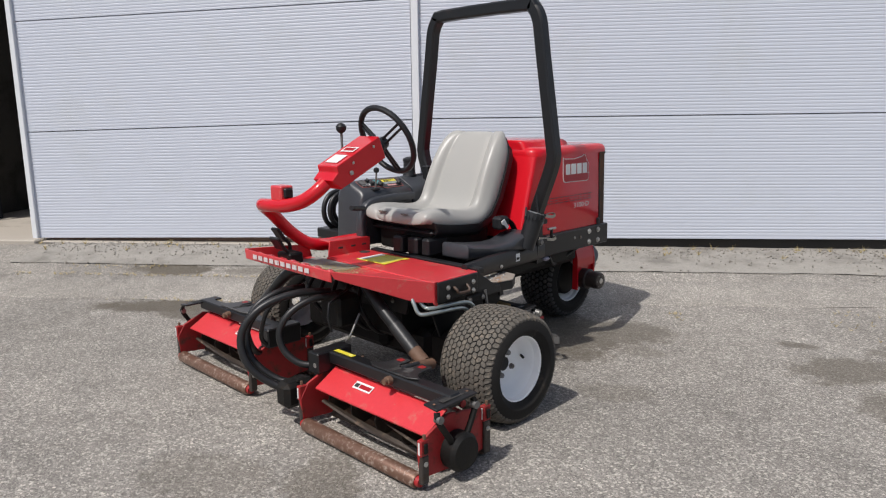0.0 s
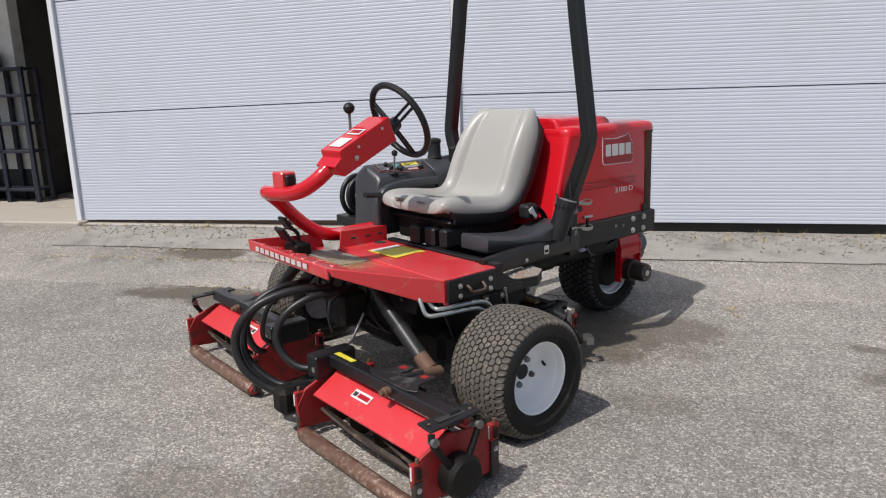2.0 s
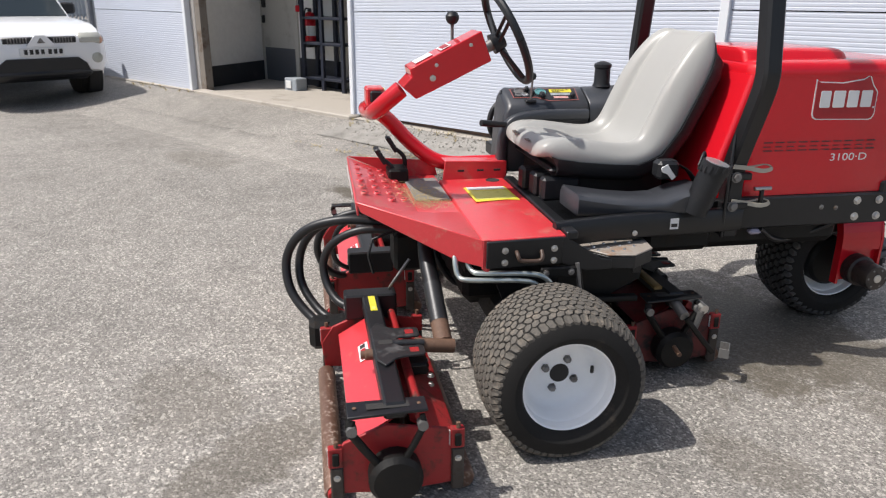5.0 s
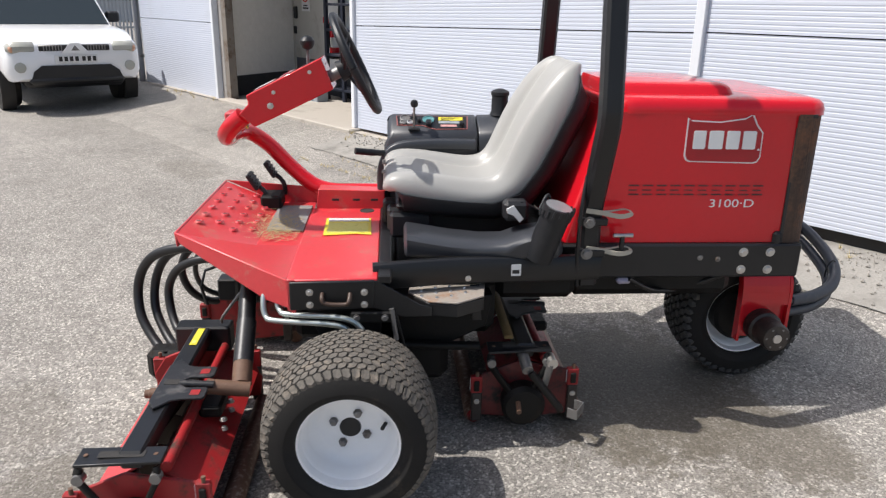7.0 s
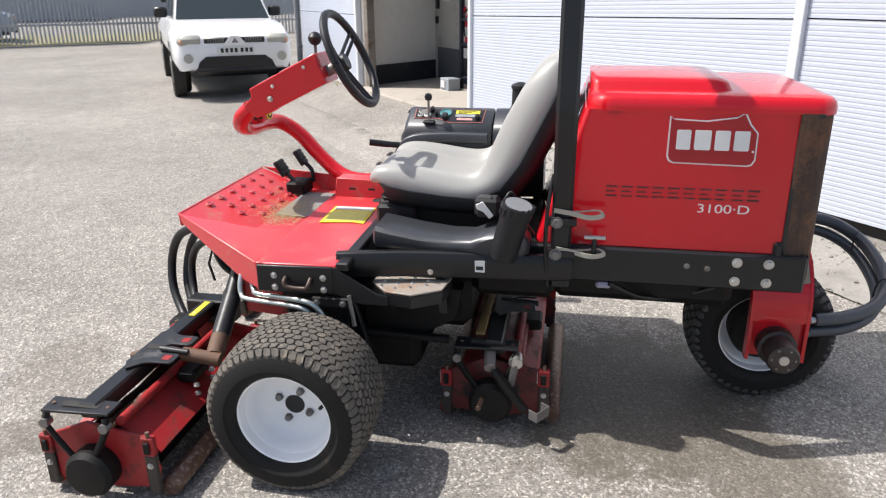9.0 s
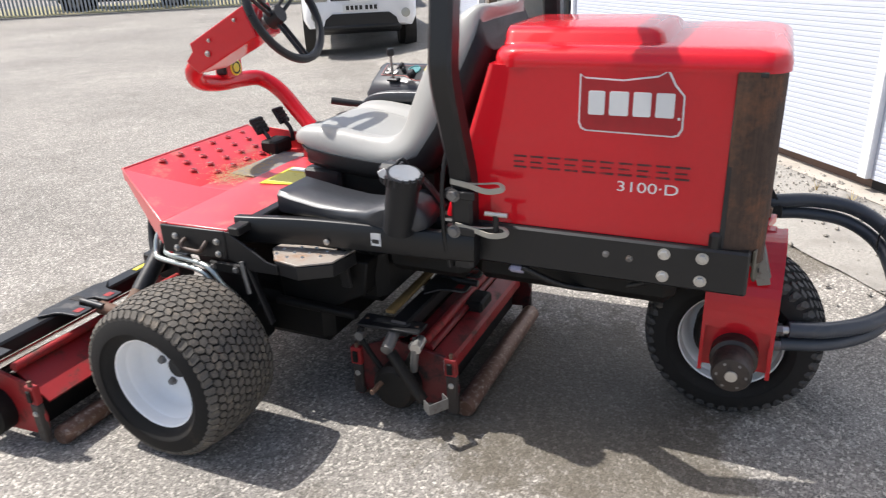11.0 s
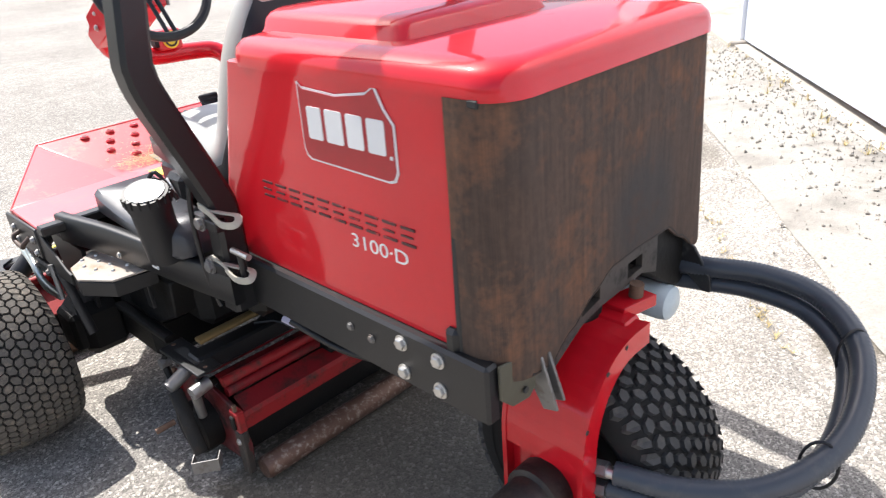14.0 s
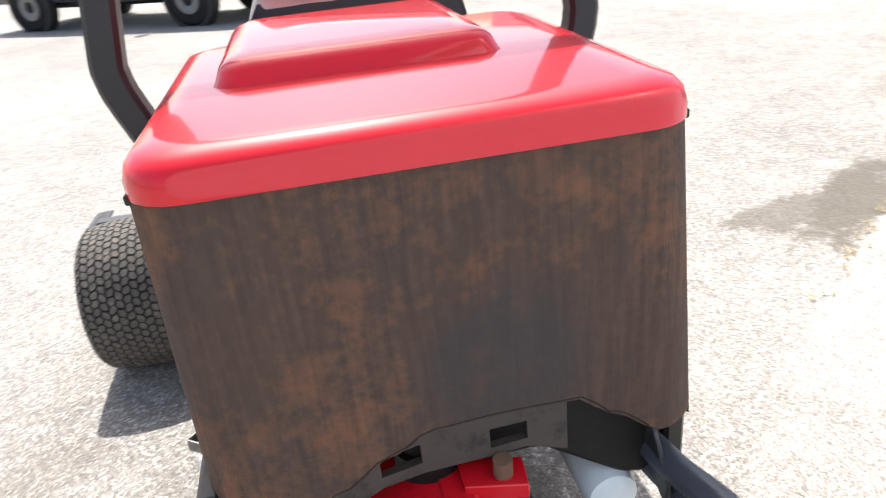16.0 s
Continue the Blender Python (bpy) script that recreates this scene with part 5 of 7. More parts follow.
    g.tube([base + ax * 0.183, base + ax * 0.1855], 0.041, 22)
    part("cap_top", g, CAP, t, "worn shiny cap top")
    for k in range(16):
        a = 2 * math.pi * k / 16
        q = base + ax * 0.155 + Vector((0.0495 * math.cos(a), 0.0495 * math.sin(a), 0))
        bar("cap_rib", [q, q + ax * 0.022], 0.004, PLASTIC, t, "", 0, 6)
    bar("cap_tether", [base + ax * 0.17 + Vector((-0.02, -0.05, 0)), base + ax * 0.20 + Vector((-0.045, -0.03, 0.01)), base + ax * 0.14 + Vector((-0.06, 0.01, 0))], 0.005, PLASTIC, t, "", 4)
    # low blocks in front of the seat
    for x0, x1, y0 in ((0.03, 0.10, 0.10), (-0.06, 0.01, 0.085), (0.12, 0.17, 0.11)):
        block("battery_box", (x0, y0, 0.60), (x1, y0 + 0.14, 0.685), PLASTIC, MOWER, "black plastic cover block", 0.010)
    block("rear_deck_edge", (-0.22, 0.076, 0.575), (0.525, 0.115, 0.602), BLACK, MOWER, "black edge strip behind the deck", 0.004)
    # belt buckle
    b = block("buckle_housing", (0.255, 0.47, 0.70), (0.315, 0.55, 0.765), PLASTIC, MOWER, "black seat belt housing", 0.012)
    slab("belt_tongue", [(0.318, 0.475, 0.745), (0.318, 0.498, 0.757), (0.318, 0.512, 0.738), (0.318, 0.533, 0.712), (0.318, 0.520, 0.700), (0.318, 0.500, 0.722), (0.318, 0.480, 0.730)], (0.004, 0, 0), DECAL_WHITE, b, "white belt tongue")
    bar("belt_strap", [(0.29, 0.52, 0.765), (0.28, 0.60, 0.72), (0.27, 0.66, 0.64)], 0.01, PLASTIC, b, "", 4, section=(0.035, 0.004))
    # sticker, hole and pipe stub on the rail
    slab("data_sticker", [(0.402, 0.485, 0.590), (0.402, 0.517, 0.590), (0.402, 0.517, 0.552), (0.402, 0.485, 0.552)], (0.003, 0, 0), DECAL_WHITE, MOWER, "small white sticker with an unreadable mark", 0)
    slab("sticker_mark", [(0.4055, 0.490, 0.572), (0.4055, 0.512, 0.572), (0.4055, 0.512, 0.560), (0.4055, 0.490, 0.560)], (0.001, 0, 0), DARK_GAP, MOWER, "", 0)
    g = G()
    g.lathe([(0.34, 0.030), (0.380, 0.030), (0.380, 0.023), (0.35, 0.022)], (0, 0.605, 0.572), "x", 20)
    part("rubber_grommet", g, GRIME, MOWER, "dark open pipe stub")
    # straps and latch on the roll bar
    for z, y in ((0.745, 0.79), (0.622, 0.80)):
        g = G()
        loop = [(0.362, y - 0.07, z + 0.006), (0.366, y - 0.02, z), (0.372, y + 0.035, z - 0.010), (0.362, y + 0.075, z - 0.004), (0.345, y + 0.06, z + 0.006), (0.350, y + 0.01, z + 0.002), (0.362, y - 0.03, z + 0.004)]
        g.tube(loop, 0.004, 8, 5, section=(0.004, 0.015))
        part("webbing_strap", g, BUNGEE, MOWER, "dirty cream webbing strap looped on the roll bar")
    bar("latch_pin", [(0.355, 0.845, 0.60), (0.355, 0.845, 0.665)], 0.008, BLACK, MOWER, "black T-handled latch")
    bar("latch_handle", [(0.355, 0.815, 0.668), (0.355, 0.878, 0.668)], 0.007, STEEL, MOWER, "black T-handled latch")
    bar("gas_cable", [(0.355, 0.715, 0.86), (0.372, 0.70, 0.74), (0.372, 0.70, 0.60), (0.36, 0.71, 0.50)], 0.006, BLACK, MOWER, "black cable beside the roll bar", 4)
    bar("drain_hose", [(0.30, 0.90, 0.50), (0.25, 1.0, 0.44), (0.20, 1.10, 0.42), (0.22, 1.2, 0.46), (0.25, 1.26, 0.50)], 0.009, HOSE, MOWER, "sagging black rubber hose", 5)
    block("lilac_plug", (0.275, 0.86, 0.480), (0.305, 0.91, 0.500), mat("lilac_plastic", (0.40, 0.37, 0.46), 0.4, bump=0.02), MOWER, "pale lilac plastic connector", 0.008)
    bolts([(0.308, 1.13, 0.575), (0.308, 1.19, 0.570)], "x", MOWER, 0.007, 0.005, DULL)


def build_deck_details():
    # raised grip holes
    top = [(-0.36, -0.545, 0.664), (0.28, -0.556, 0.661)]
    for r in range(4):
        for k in range(5 if r % 2 else 6):
            f = (k + (0.5 if r % 2 else 0.0)) / 5.6
            yy = -0.52 + 0.050 * r
            x = -0.30 + 0.50 * f - 0.02 * r
            if x > 0.27 - 0.50 * (yy + 0.55):
                continue
            z = 0.662 - 0.39 * (yy + 0.552) + 0.0015
            g = G()
            g.lathe([(0, 0.016), (0.006, 0.012), (0.006, 0.008), (-0.002, 0.007)], (x, yy, z), "z", 12)
            part("grip_dimple", g, RED_WORN, FOOT, smooth=40)
            g = G()
            g.lathe([(0.002, 0.0095), (0.0045, 0.0085)], (x, yy, z), "z", 12)
            part("grip_hole", g, DARK_GAP if (r + k) % 3 else STEEL, FOOT, smooth=40)
    g = G()
    random.seed(5)
    for i in range(1300):
        x, y = random.gauss(-0.01, 0.10), random.gauss(-0.285, 0.045)
        a = random.uniform(0, 6.28)
        d = Vector((math.cos(a), math.sin(a), random.uniform(-0.05, 0.15))) * random.uniform(0.008, 0.028)
        z = 0.583 + random.uniform(0, 0.006) + max(0, -0.37 * (y + 0.335))
        n = Vector((-d.y, d.x, 0)).normalized() * 0.0012
        p = Vector((x, y, z))
        if -0.34 < x < 0.15 and -0.45 < y < -0.2:
            k = len(g.v)
            g.v += [tuple(p - n), tuple(p + n), tuple(p + d)]
            g.f.append((k, k + 1, k + 2))
    straw = mat("dry_clippings", (0.42, 0.33, 0.17), 0.9, bump=0.1, vary=0.4)
    ob = part("dry_grass", g, straw, FOOT, "dry grass clippings")
    ob["kind"] = "stuff"
    slab("floor_mat", [(-0.30, -0.325, 0.5805), (0.02, -0.325, 0.5805), (0.03, -0.195, 0.5805), (-0.30, -0.195, 0.5805)], (0, 0, 0.005), mat("bare_grey_steel", (0.22, 0.215, 0.21), 0.6, dirt=(0.33, 0.27, 0.18), dirt_amount=0.4, scale=9, bump=0.2), FOOT, "worn grey bare patch", 0.001)
    # deck sticker, hole and side shadow strip
    s = slab("warning_sticker", [(-0.088, -0.122, 0.5935), (-0.088, 0.040, 0.5935), (0.112, 0.046, 0.5935), (0.100, 0.0, 0.5935), (0.118, -0.118, 0.5935)], (0, 0, 0.0015), YELLOW, DECK, "worn yellow instruction sticker", 0)
    slab("sticker_field", [(-0.025, -0.108, 0.5950), (-0.025, 0.032, 0.5950), (0.088, 0.034, 0.5950), (0.090, -0.108, 0.5950)], (0, 0, 0.001), OLIVE, s, "", 0)
    slab("sticker_band", [(-0.084, -0.112, 0.5950), (-0.084, 0.034, 0.5950), (-0.045, 0.034, 0.5950), (-0.045, -0.112, 0.5950)], (0, 0, 0.001), DECAL_WHITE, s, "", 0)
    g = G()
    g.lathe([(0.5925, 0.028), (0.5945, 0.026), (0.590, 0.022), (0.585, 0.02)], (-0.198, 0.022, 0), "z", 20)
    part("drain_hole", g, DARK_GAP, DECK, "round dark hole with a collar")
    # tube bracket along the deck
    b = slab("tube_bracket", [(-0.245, -0.175, 0.585), (-0.245, 0.09, 0.585), (-0.245, 0.09, 0.660), (-0.245, -0.165, 0.668)], (0.008, 0, 0), RED_WORN, MOWER, "red bracket that clamps the steering tube", 0.003)
    slab("bracket_top", [(-0.325, -0.165, 0.664), (-0.325, 0.09, 0.656), (-0.246, 0.09, 0.656), (-0.246, -0.165, 0.664)], (0, 0, -0.006), RED_WORN, b)
    for y in (-0.10, -0.02, 0.05):
        block("oval_slot", (-0.238, y - 0.014, 0.621), (-0.2355, y + 0.014, 0.630), DARK_GAP, b, "", 0.002)
    # lettering on the front lip as plain bars
    for i in range(10):
        x0 = -0.300 + 0.0465 * i
        y = -0.549 - 0.012 * (x0 + 0.38) / 0.68
        slab("lettering_bar", [(x0, y - 0.0005, 0.632), (x0 + 0.033, y - 0.0010, 0.632), (x0 + 0.033, y - 0.0010, 0.652), (x0, y - 0.0005, 0.652)], (0, -0.0015, 0), FADED, FOOT, "", 0)
    # pedals
    for dx, dy, dz, w in ((0.0, 0.0, 0.0, 0.075), (-0.075, 0.055, 0.03, 0.06)):
        p = Vector((-0.30 + dx, -0.42 + dy, 0.685 + dz))
        m = Matrix.Translation(p) @ Matrix.Rotation(radians(-58), 4, "X")
        g = G()
        g.box((-w / 2, -0.035, -0.008), (w / 2, 0.035, 0.008), 0.004, m)
        for k in range(4):
            g.box((-w / 2 + 0.004, -0.028 + 0.016 * k, 0.006), (w / 2 - 0.004, -0.020 + 0.016 * k, 0.012), 0.001, m)
        pd = part("pedal", g, PLASTIC, MOWER, "black ribbed rubber foot pedal")
        bar("pedal_arm", [p + Vector((0, 0.005, -0.01)), p + Vector((0.01, 0.05, -0.05)), p + Vector((0.01, 0.055, -0.10))], 0.009, BLACK, pd, "", 3)
    block("pedal_mount", (-0.36, -0.39, 0.58), (-0.25, -0.31, 0.635), GRIME, MOWER, "greasy black pedal mount", 0.008)
    # front frame below the deck
    block("front_axle", (-0.60, -0.055, 0.185), (0.52, 0.065, 0.305), GRIME, MOWER, "oily black front axle beam", 0.012)
    # solid blocks added to stop the sun and keep the belly dark
    block("belly_blocker", (-0.36, 0.11, 0.30), (0.30, 0.46, 0.50), GRIME, MOWER, "added black block that darkens the belly", 0.03)
    block("low_belly_blocker", (-0.46, -0.10, 0.170), (0.38, 0.30, 0.32), GRIME, MOWER, "added low black block that darkens the belly", 0.03)
    block("engine_gap_blocker", (-0.32, 0.46, 0.42), (0.285, 0.73, 0.60), GRIME, MOWER, "added black block that closes a sunlit gap", 0.025)
    # frame plates below the step, made solid to shade the ground
    for sx in (1, -1):
        slab("belly_plate", [(MID + sx * 0.40, 0.10, 0.47), (MID + sx * 0.40, 0.44, 0.47), (MID + sx * 0.40, 0.42, 0.36), (MID + sx * 0.40, 0.30, 0.30), (MID + sx * 0.40, 0.12, 0.30)], (-sx * 0.10, 0, 0), GRIME, MOWER, "oily black frame box under the foot step, filled in to block sun", 0.006)
        bar("belly_strut", [(MID + sx * 0.43, 0.12, 0.315), (MID + sx * 0.42, 0.40, 0.30)], 0.012, GRIME, MOWER, "greasy black frame strut", 0, section=(0.03, 0.02))
    block("pump_body", (-0.10, -0.16, 0.20), (0.14, 0.12, 0.33), GRIME, MOWER, "greasy hydraulic pump", 0.03)
    for x, y, z in ((0.20, -0.215, 0.50), (0.28, -0.215, 0.47), (0.10, -0.215, 0.46), (-0.14, -0.215, 0.50), (0.0, -0.215, 0.48)):
        bolts([(x, y, z)], "y", MOWER, 0.008, -0.008, DULL)
    for k in range(5):
        bar("control_hose", [(-0.30 + 0.09 * k, -0.22, 0.50), (-0.28 + 0.10 * k, -0.27, 0.42), (-0.22 + 0.09 * k, -0.20, 0.30), (-0.15 + 0.07 * k, -0.08, 0.27)], 0.010, HOSE, MOWER, "short black hydraulic hose", 5)
    # added dark mass that hides sunlit ground under the deck
    block("deck_filler", (-0.30, -0.20, 0.29), (0.30, 0.14, 0.50), GRIME, MOWER, "added dark block under the deck", 0.02)
    for sx in (1, -1):
        block("wheel_motor", (MID + sx * 0.47 - 0.07, -0.085, 0.16), (MID + sx * 0.47 + 0.07, 0.085, 0.33), GRIME, MOWER, "greasy black wheel motor", 0.03)
        slab("front_upright", [(MID + sx * 0.48, -0.16, 0.50), (MID + sx * 0.48, 0.09, 0.50), (MID + sx * 0.48, 0.075, 0.28), (MID + sx * 0.48, -0.07, 0.28)], (-sx * 0.012, 0, 0), BLACK, MOWER, "black front frame upright")
    slab("front_crossplate", [(-0.42, -0.21, 0.56), (0.40, -0.21, 0.56), (0.36, -0.21, 0.42), (-0.38, -0.21, 0.42)], (0, 0.012, 0), BLACK, MOWER, "black cross plate under the footplate")
    slab("inner_wall", [(-0.382, -0.545, 0.668), (-0.382, -0.19, 0.640), (-0.382, -0.17, 0.575), (-0.382, -0.34, 0.575)], (-0.006, 0, 0), RED_WORN, FOOT, "", 0.002)


def build_controls():
    # console beside the seat: its top leans towards the driver
    prof = [(-0.30, 0.60), (-0.300, 0.845), (-0.306, 0.868), (-0.322, 0.884), (-0.400, 0.922), (-0.425, 0.930), (-0.450, 0.926), (-0.500, 0.895), (-0.520, 0.86), (-0.525, 0.60)]
    g = G()
    rings = []
    for y, ins in ((0.088, 0.020), (0.094, 0.008), (0.110, 0.0), (0.445, 0.0), (0.452, 0.004)):
        rings.append([(x + (ins if x < -0.41 else -ins) , y + (0.012 if z > 0.85 else 0.0) * (1 if y < 0.2 else 0), z - ins) for x, z in prof])
    g.loft(rings)
    con = part("control_console", g, CONSOLE, MOWER, "dark grey moulded control console", 40)
    g = G()
    rings = [[(x, y, z + dz) for x, z in prof] for y, dz in ((0.458, -0.004), (0.462, 0.0), (0.65, 0.006), (0.66, -0.006))]
    g.loft(rings)
    part("rear_console", g, CONSOLE, con, "", 40)
    tilt = lambda x: 0.8855 + (-0.322 - x) * 0.487

    def flat(name, pts, m, h=0.0015, up=0.0, label=""):
        return slab(name, [(x, y, tilt(x) + up) for x, y in pts], (0.0009, 0, h), m, con, label, 0)
    flat("panel_border", [(-0.404, 0.135), (-0.404, 0.420), (-0.326, 0.414), (-0.322, 0.285), (-0.345, 0.235), (-0.345, 0.138)], mat("panel_red_line", (0.30, 0.10, 0.09), 0.5, bump=0.02), 0.001)
    flat("control_panel", [(-0.401, 0.139), (-0.401, 0.416), (-0.329, 0.410), (-0.325, 0.287), (-0.348, 0.238), (-0.348, 0.142)], mat("panel_black", (0.012, 0.012, 0.013), 0.35, bump=0.02), 0.0015, 0.0006, "black control panel with gauges and labels")
    flat("panel_sticker", [(-0.394, 0.302), (-0.394, 0.398), (-0.374, 0.398), (-0.374, 0.302)], YELLOW, 0.001, 0.0022, "yellow warning strip")
    flat("panel_sticker", [(-0.371, 0.302), (-0.371, 0.398), (-0.356, 0.398), (-0.356, 0.302)], mat("grey_label", (0.30, 0.33, 0.34), 0.5, dirt=(0.05, 0.05, 0.05), dirt_amount=0.5, scale=90, bump=0.02), 0.001, 0.0022, "grey switch label")
    flat("panel_sticker", [(-0.349, 0.310), (-0.349, 0.372), (-0.336, 0.372), (-0.336, 0.310)], mat("red_white_label", (0.55, 0.30, 0.28), 0.5, dirt=(0.3, 0.03, 0.03), dirt_amount=0.5, scale=80, bump=0.02), 0.001, 0.0022, "red and white label")
    for k in range(3):
        flat("label_bar", [(-0.389 + 0.006 * k, 0.312), (-0.389 + 0.006 * k, 0.385 - 0.02 * k), (-0.387 + 0.006 * k, 0.385 - 0.02 * k), (-0.387 + 0.006 * k, 0.312)], DARK_GAP, 0.001, 0.0034)
    lean = Matrix.Rotation(radians(26), 4, "Y")
    for x, y, r, m in ((-0.378, 0.262, 0.020, mat("teal_gauge", (0.10, 0.26, 0.27), 0.25, bump=0.02)), (-0.385, 0.170, 0.017, DULL), (-0.362, 0.163, 0.010, DULL), (-0.362, 0.190, 0.010, STEEL)):
        g, q = G(), G()
        g.lathe([(0.0, r + 0.004), (0.006, r + 0.004), (0.007, r), (0.004, r * 0.96)], (0, 0, 0), "z", 20)
        q.add(g.v, g.f, Matrix.Translation((x, y, tilt(x))) @ lean)
        part("gauge", q, m, con, "small round gauge")
    for x, y, w in ((-0.350, 0.262, 0.016), (-0.348, 0.392, 0.013), (-0.390, 0.205, 0.012), (-0.366, 0.225, 0.010)):
        g = G()
        g.box((-w, -w * 0.7, 0), (w, w * 0.7, 0.020), 0.005, Matrix.Translation((x, y, tilt(x))) @ lean)
        part("switch", g, PLASTIC, con)
    block("lever_gate", (-0.338, 0.180, 0.882), (-0.304, 0.226, 0.893), PLASTIC, con, "", 0.004)
    bar("lever", [(-0.318, 0.203, 0.885), (-0.307, 0.204, 0.980)], 0.0045, DULL, con, "thin lever")
    g = G()
    g.lathe([(-0.015, 0.004), (-0.011, 0.012), (0, 0.0155), (0.011, 0.012), (0.015, 0.004)], (-0.307, 0.204, 0.987), "z", 14)
    part("lever_knob", g, PLASTIC, con, "round black lever knob")
    g = G()
    g.lathe([(0.93, 0.040), (0.945, 0.034), (1.005, 0.033), (1.01, 0.037), (1.022, 0.037), (1.028, 0.028), (1.034, 0.012)], (-0.431, 0.552, 0), "z", 20)
    part("fuel_filler", g, PLASTIC, MOWER, "black fuel filler with a cap")
    block("cup_block", (-0.38, 0.60, 0.90), (-0.335, 0.65, 0.985), PLASTIC, con, "", 0.008)
    # coiled hoses beyond the console
    for k, (dy, r) in enumerate(((0.0, 0.085), (0.02, 0.072), (-0.015, 0.094))):
        bar("coiled_hose", [(-0.655 - 0.012 * k, 0.235 + dy + r * math.cos(2 * math.pi * i / 12), 0.745 + r * 1.1 * math.sin(2 * math.pi * i / 12)) for i in range(13)], 0.014, HOSE, MOWER, "coiled black hydraulic hose", 3)
    block("coil_bracket", (-0.76, 0.13, 0.59), (-0.50, 0.23, 0.645), BLACK, MOWER, "black hose bracket", 0.006)
    bar("console_arch", [(-0.292, 0.085, 0.60), (-0.292, 0.08, 0.72), (-0.292, 0.10, 0.785), (-0.292, 0.145, 0.822), (-0.292, 0.26, 0.835), (-0.292, 0.44, 0.835)], 0.02, CONSOLE, MOWER, "black plastic arch along the console", 5, section=(0.05, 0.04))
    bar("parking_lever", [(-0.295, 0.13, 0.795), (-0.262, 0.045, 0.806)], 0.012, PLASTIC, MOWER, "black lever with a rubber grip")
    bar("parking_lever_grip", [(-0.264, 0.05, 0.805), (-0.240, -0.021, 0.816)], 0.013, PLASTIC, MOWER, "black rubber lever grip")
    # lever behind the steering column
    bar("lift_lever", [(-0.10, -0.17, 1.07), (-0.104, -0.17, 1.20)], 0.006, DULL, MOWER, "thin steel lift lever")
    g = G()
    g.lathe([(-0.024, 0.006), (-0.018, 0.017), (-0.006, 0.024), (0.006, 0.025), (0.018, 0.017), (0.024, 0.005)], (-0.104, -0.17, 1.216), "z", 16)
    part("lift_lever_knob", g, PLASTIC, MOWER, "round black lever knob")
    # column trimmings
    bolts([(0.096, -0.274, 1.027)], "x", MOWER, 0.0078, 0.007)
    bolts([(0.096, -0.262, 1.070), (0.096, -0.145, 1.135)], "x", MOWER, 0.0048, 0.005)
    up = Vector((0, -0.447, 0.894)).normalized()

    def on_top(name, f0, f1, x0, x1, m, h=0.0015):
        a, b = Vector((0, -0.352, 1.058)), Vector((0, -0.108, 1.180))
        p, q = a.lerp(b, f0) + up * 0.002, a.lerp(b, f1) + up * 0.002
        slab(name, [(x0, *p[1:]), (x1, *p[1:]), (x1, *q[1:]), (x0, *q[1:])], up * h, m, MOWER, "worn sticker on the steering column" if m is DECAL_WHITE else "", 0)
    on_top("column_sticker", 0.10, 0.34, -0.02, 0.065, DECAL_WHITE)
    on_top("column_sticker", 0.45, 0.60, -0.02, 0.07, DECAL_WHITE)
    on_top("sticker_mark", 0.48, 0.57, -0.01, 0.06, DECAL_DARK, 0.003)
    b = block("work_light", (-0.240, -0.480, 0.900), (-0.155, -0.412, 0.968), RED_WORN, MOWER, "small red lamp housing on the steering tube", 0.006)
    block("lamp_end", (-0.161, -0.465, 0.912), (-0.143, -0.420, 0.957), PLASTIC, b, "", 0.006)
    g = G()
    g.lathe([(0, 0.030), (0.003, 0.030), (0.004, 0.028)], (0.0, 0, 0), "z", 28)
    m = Matrix.Translation((-0.196, -0.411, 0.934)) @ Matrix.Rotation(radians(-88), 4, "X")
    disc = G()
    disc.add(g.v, g.f, m)
    st = part("round_tag", disc, YELLOW, MOWER, "round yellow and black warning tag")
    g = G()
    g.lathe([(0.0042, 0.024), (0.0052, 0.023), (0.0052, 0.018), (0.0042, 0.017)], (0, 0, 0), "z", 28, closed=True)
    disc = G()
    disc.add(g.v, g.f, m)
    part("tag_ring", disc, DARK_GAP, st)


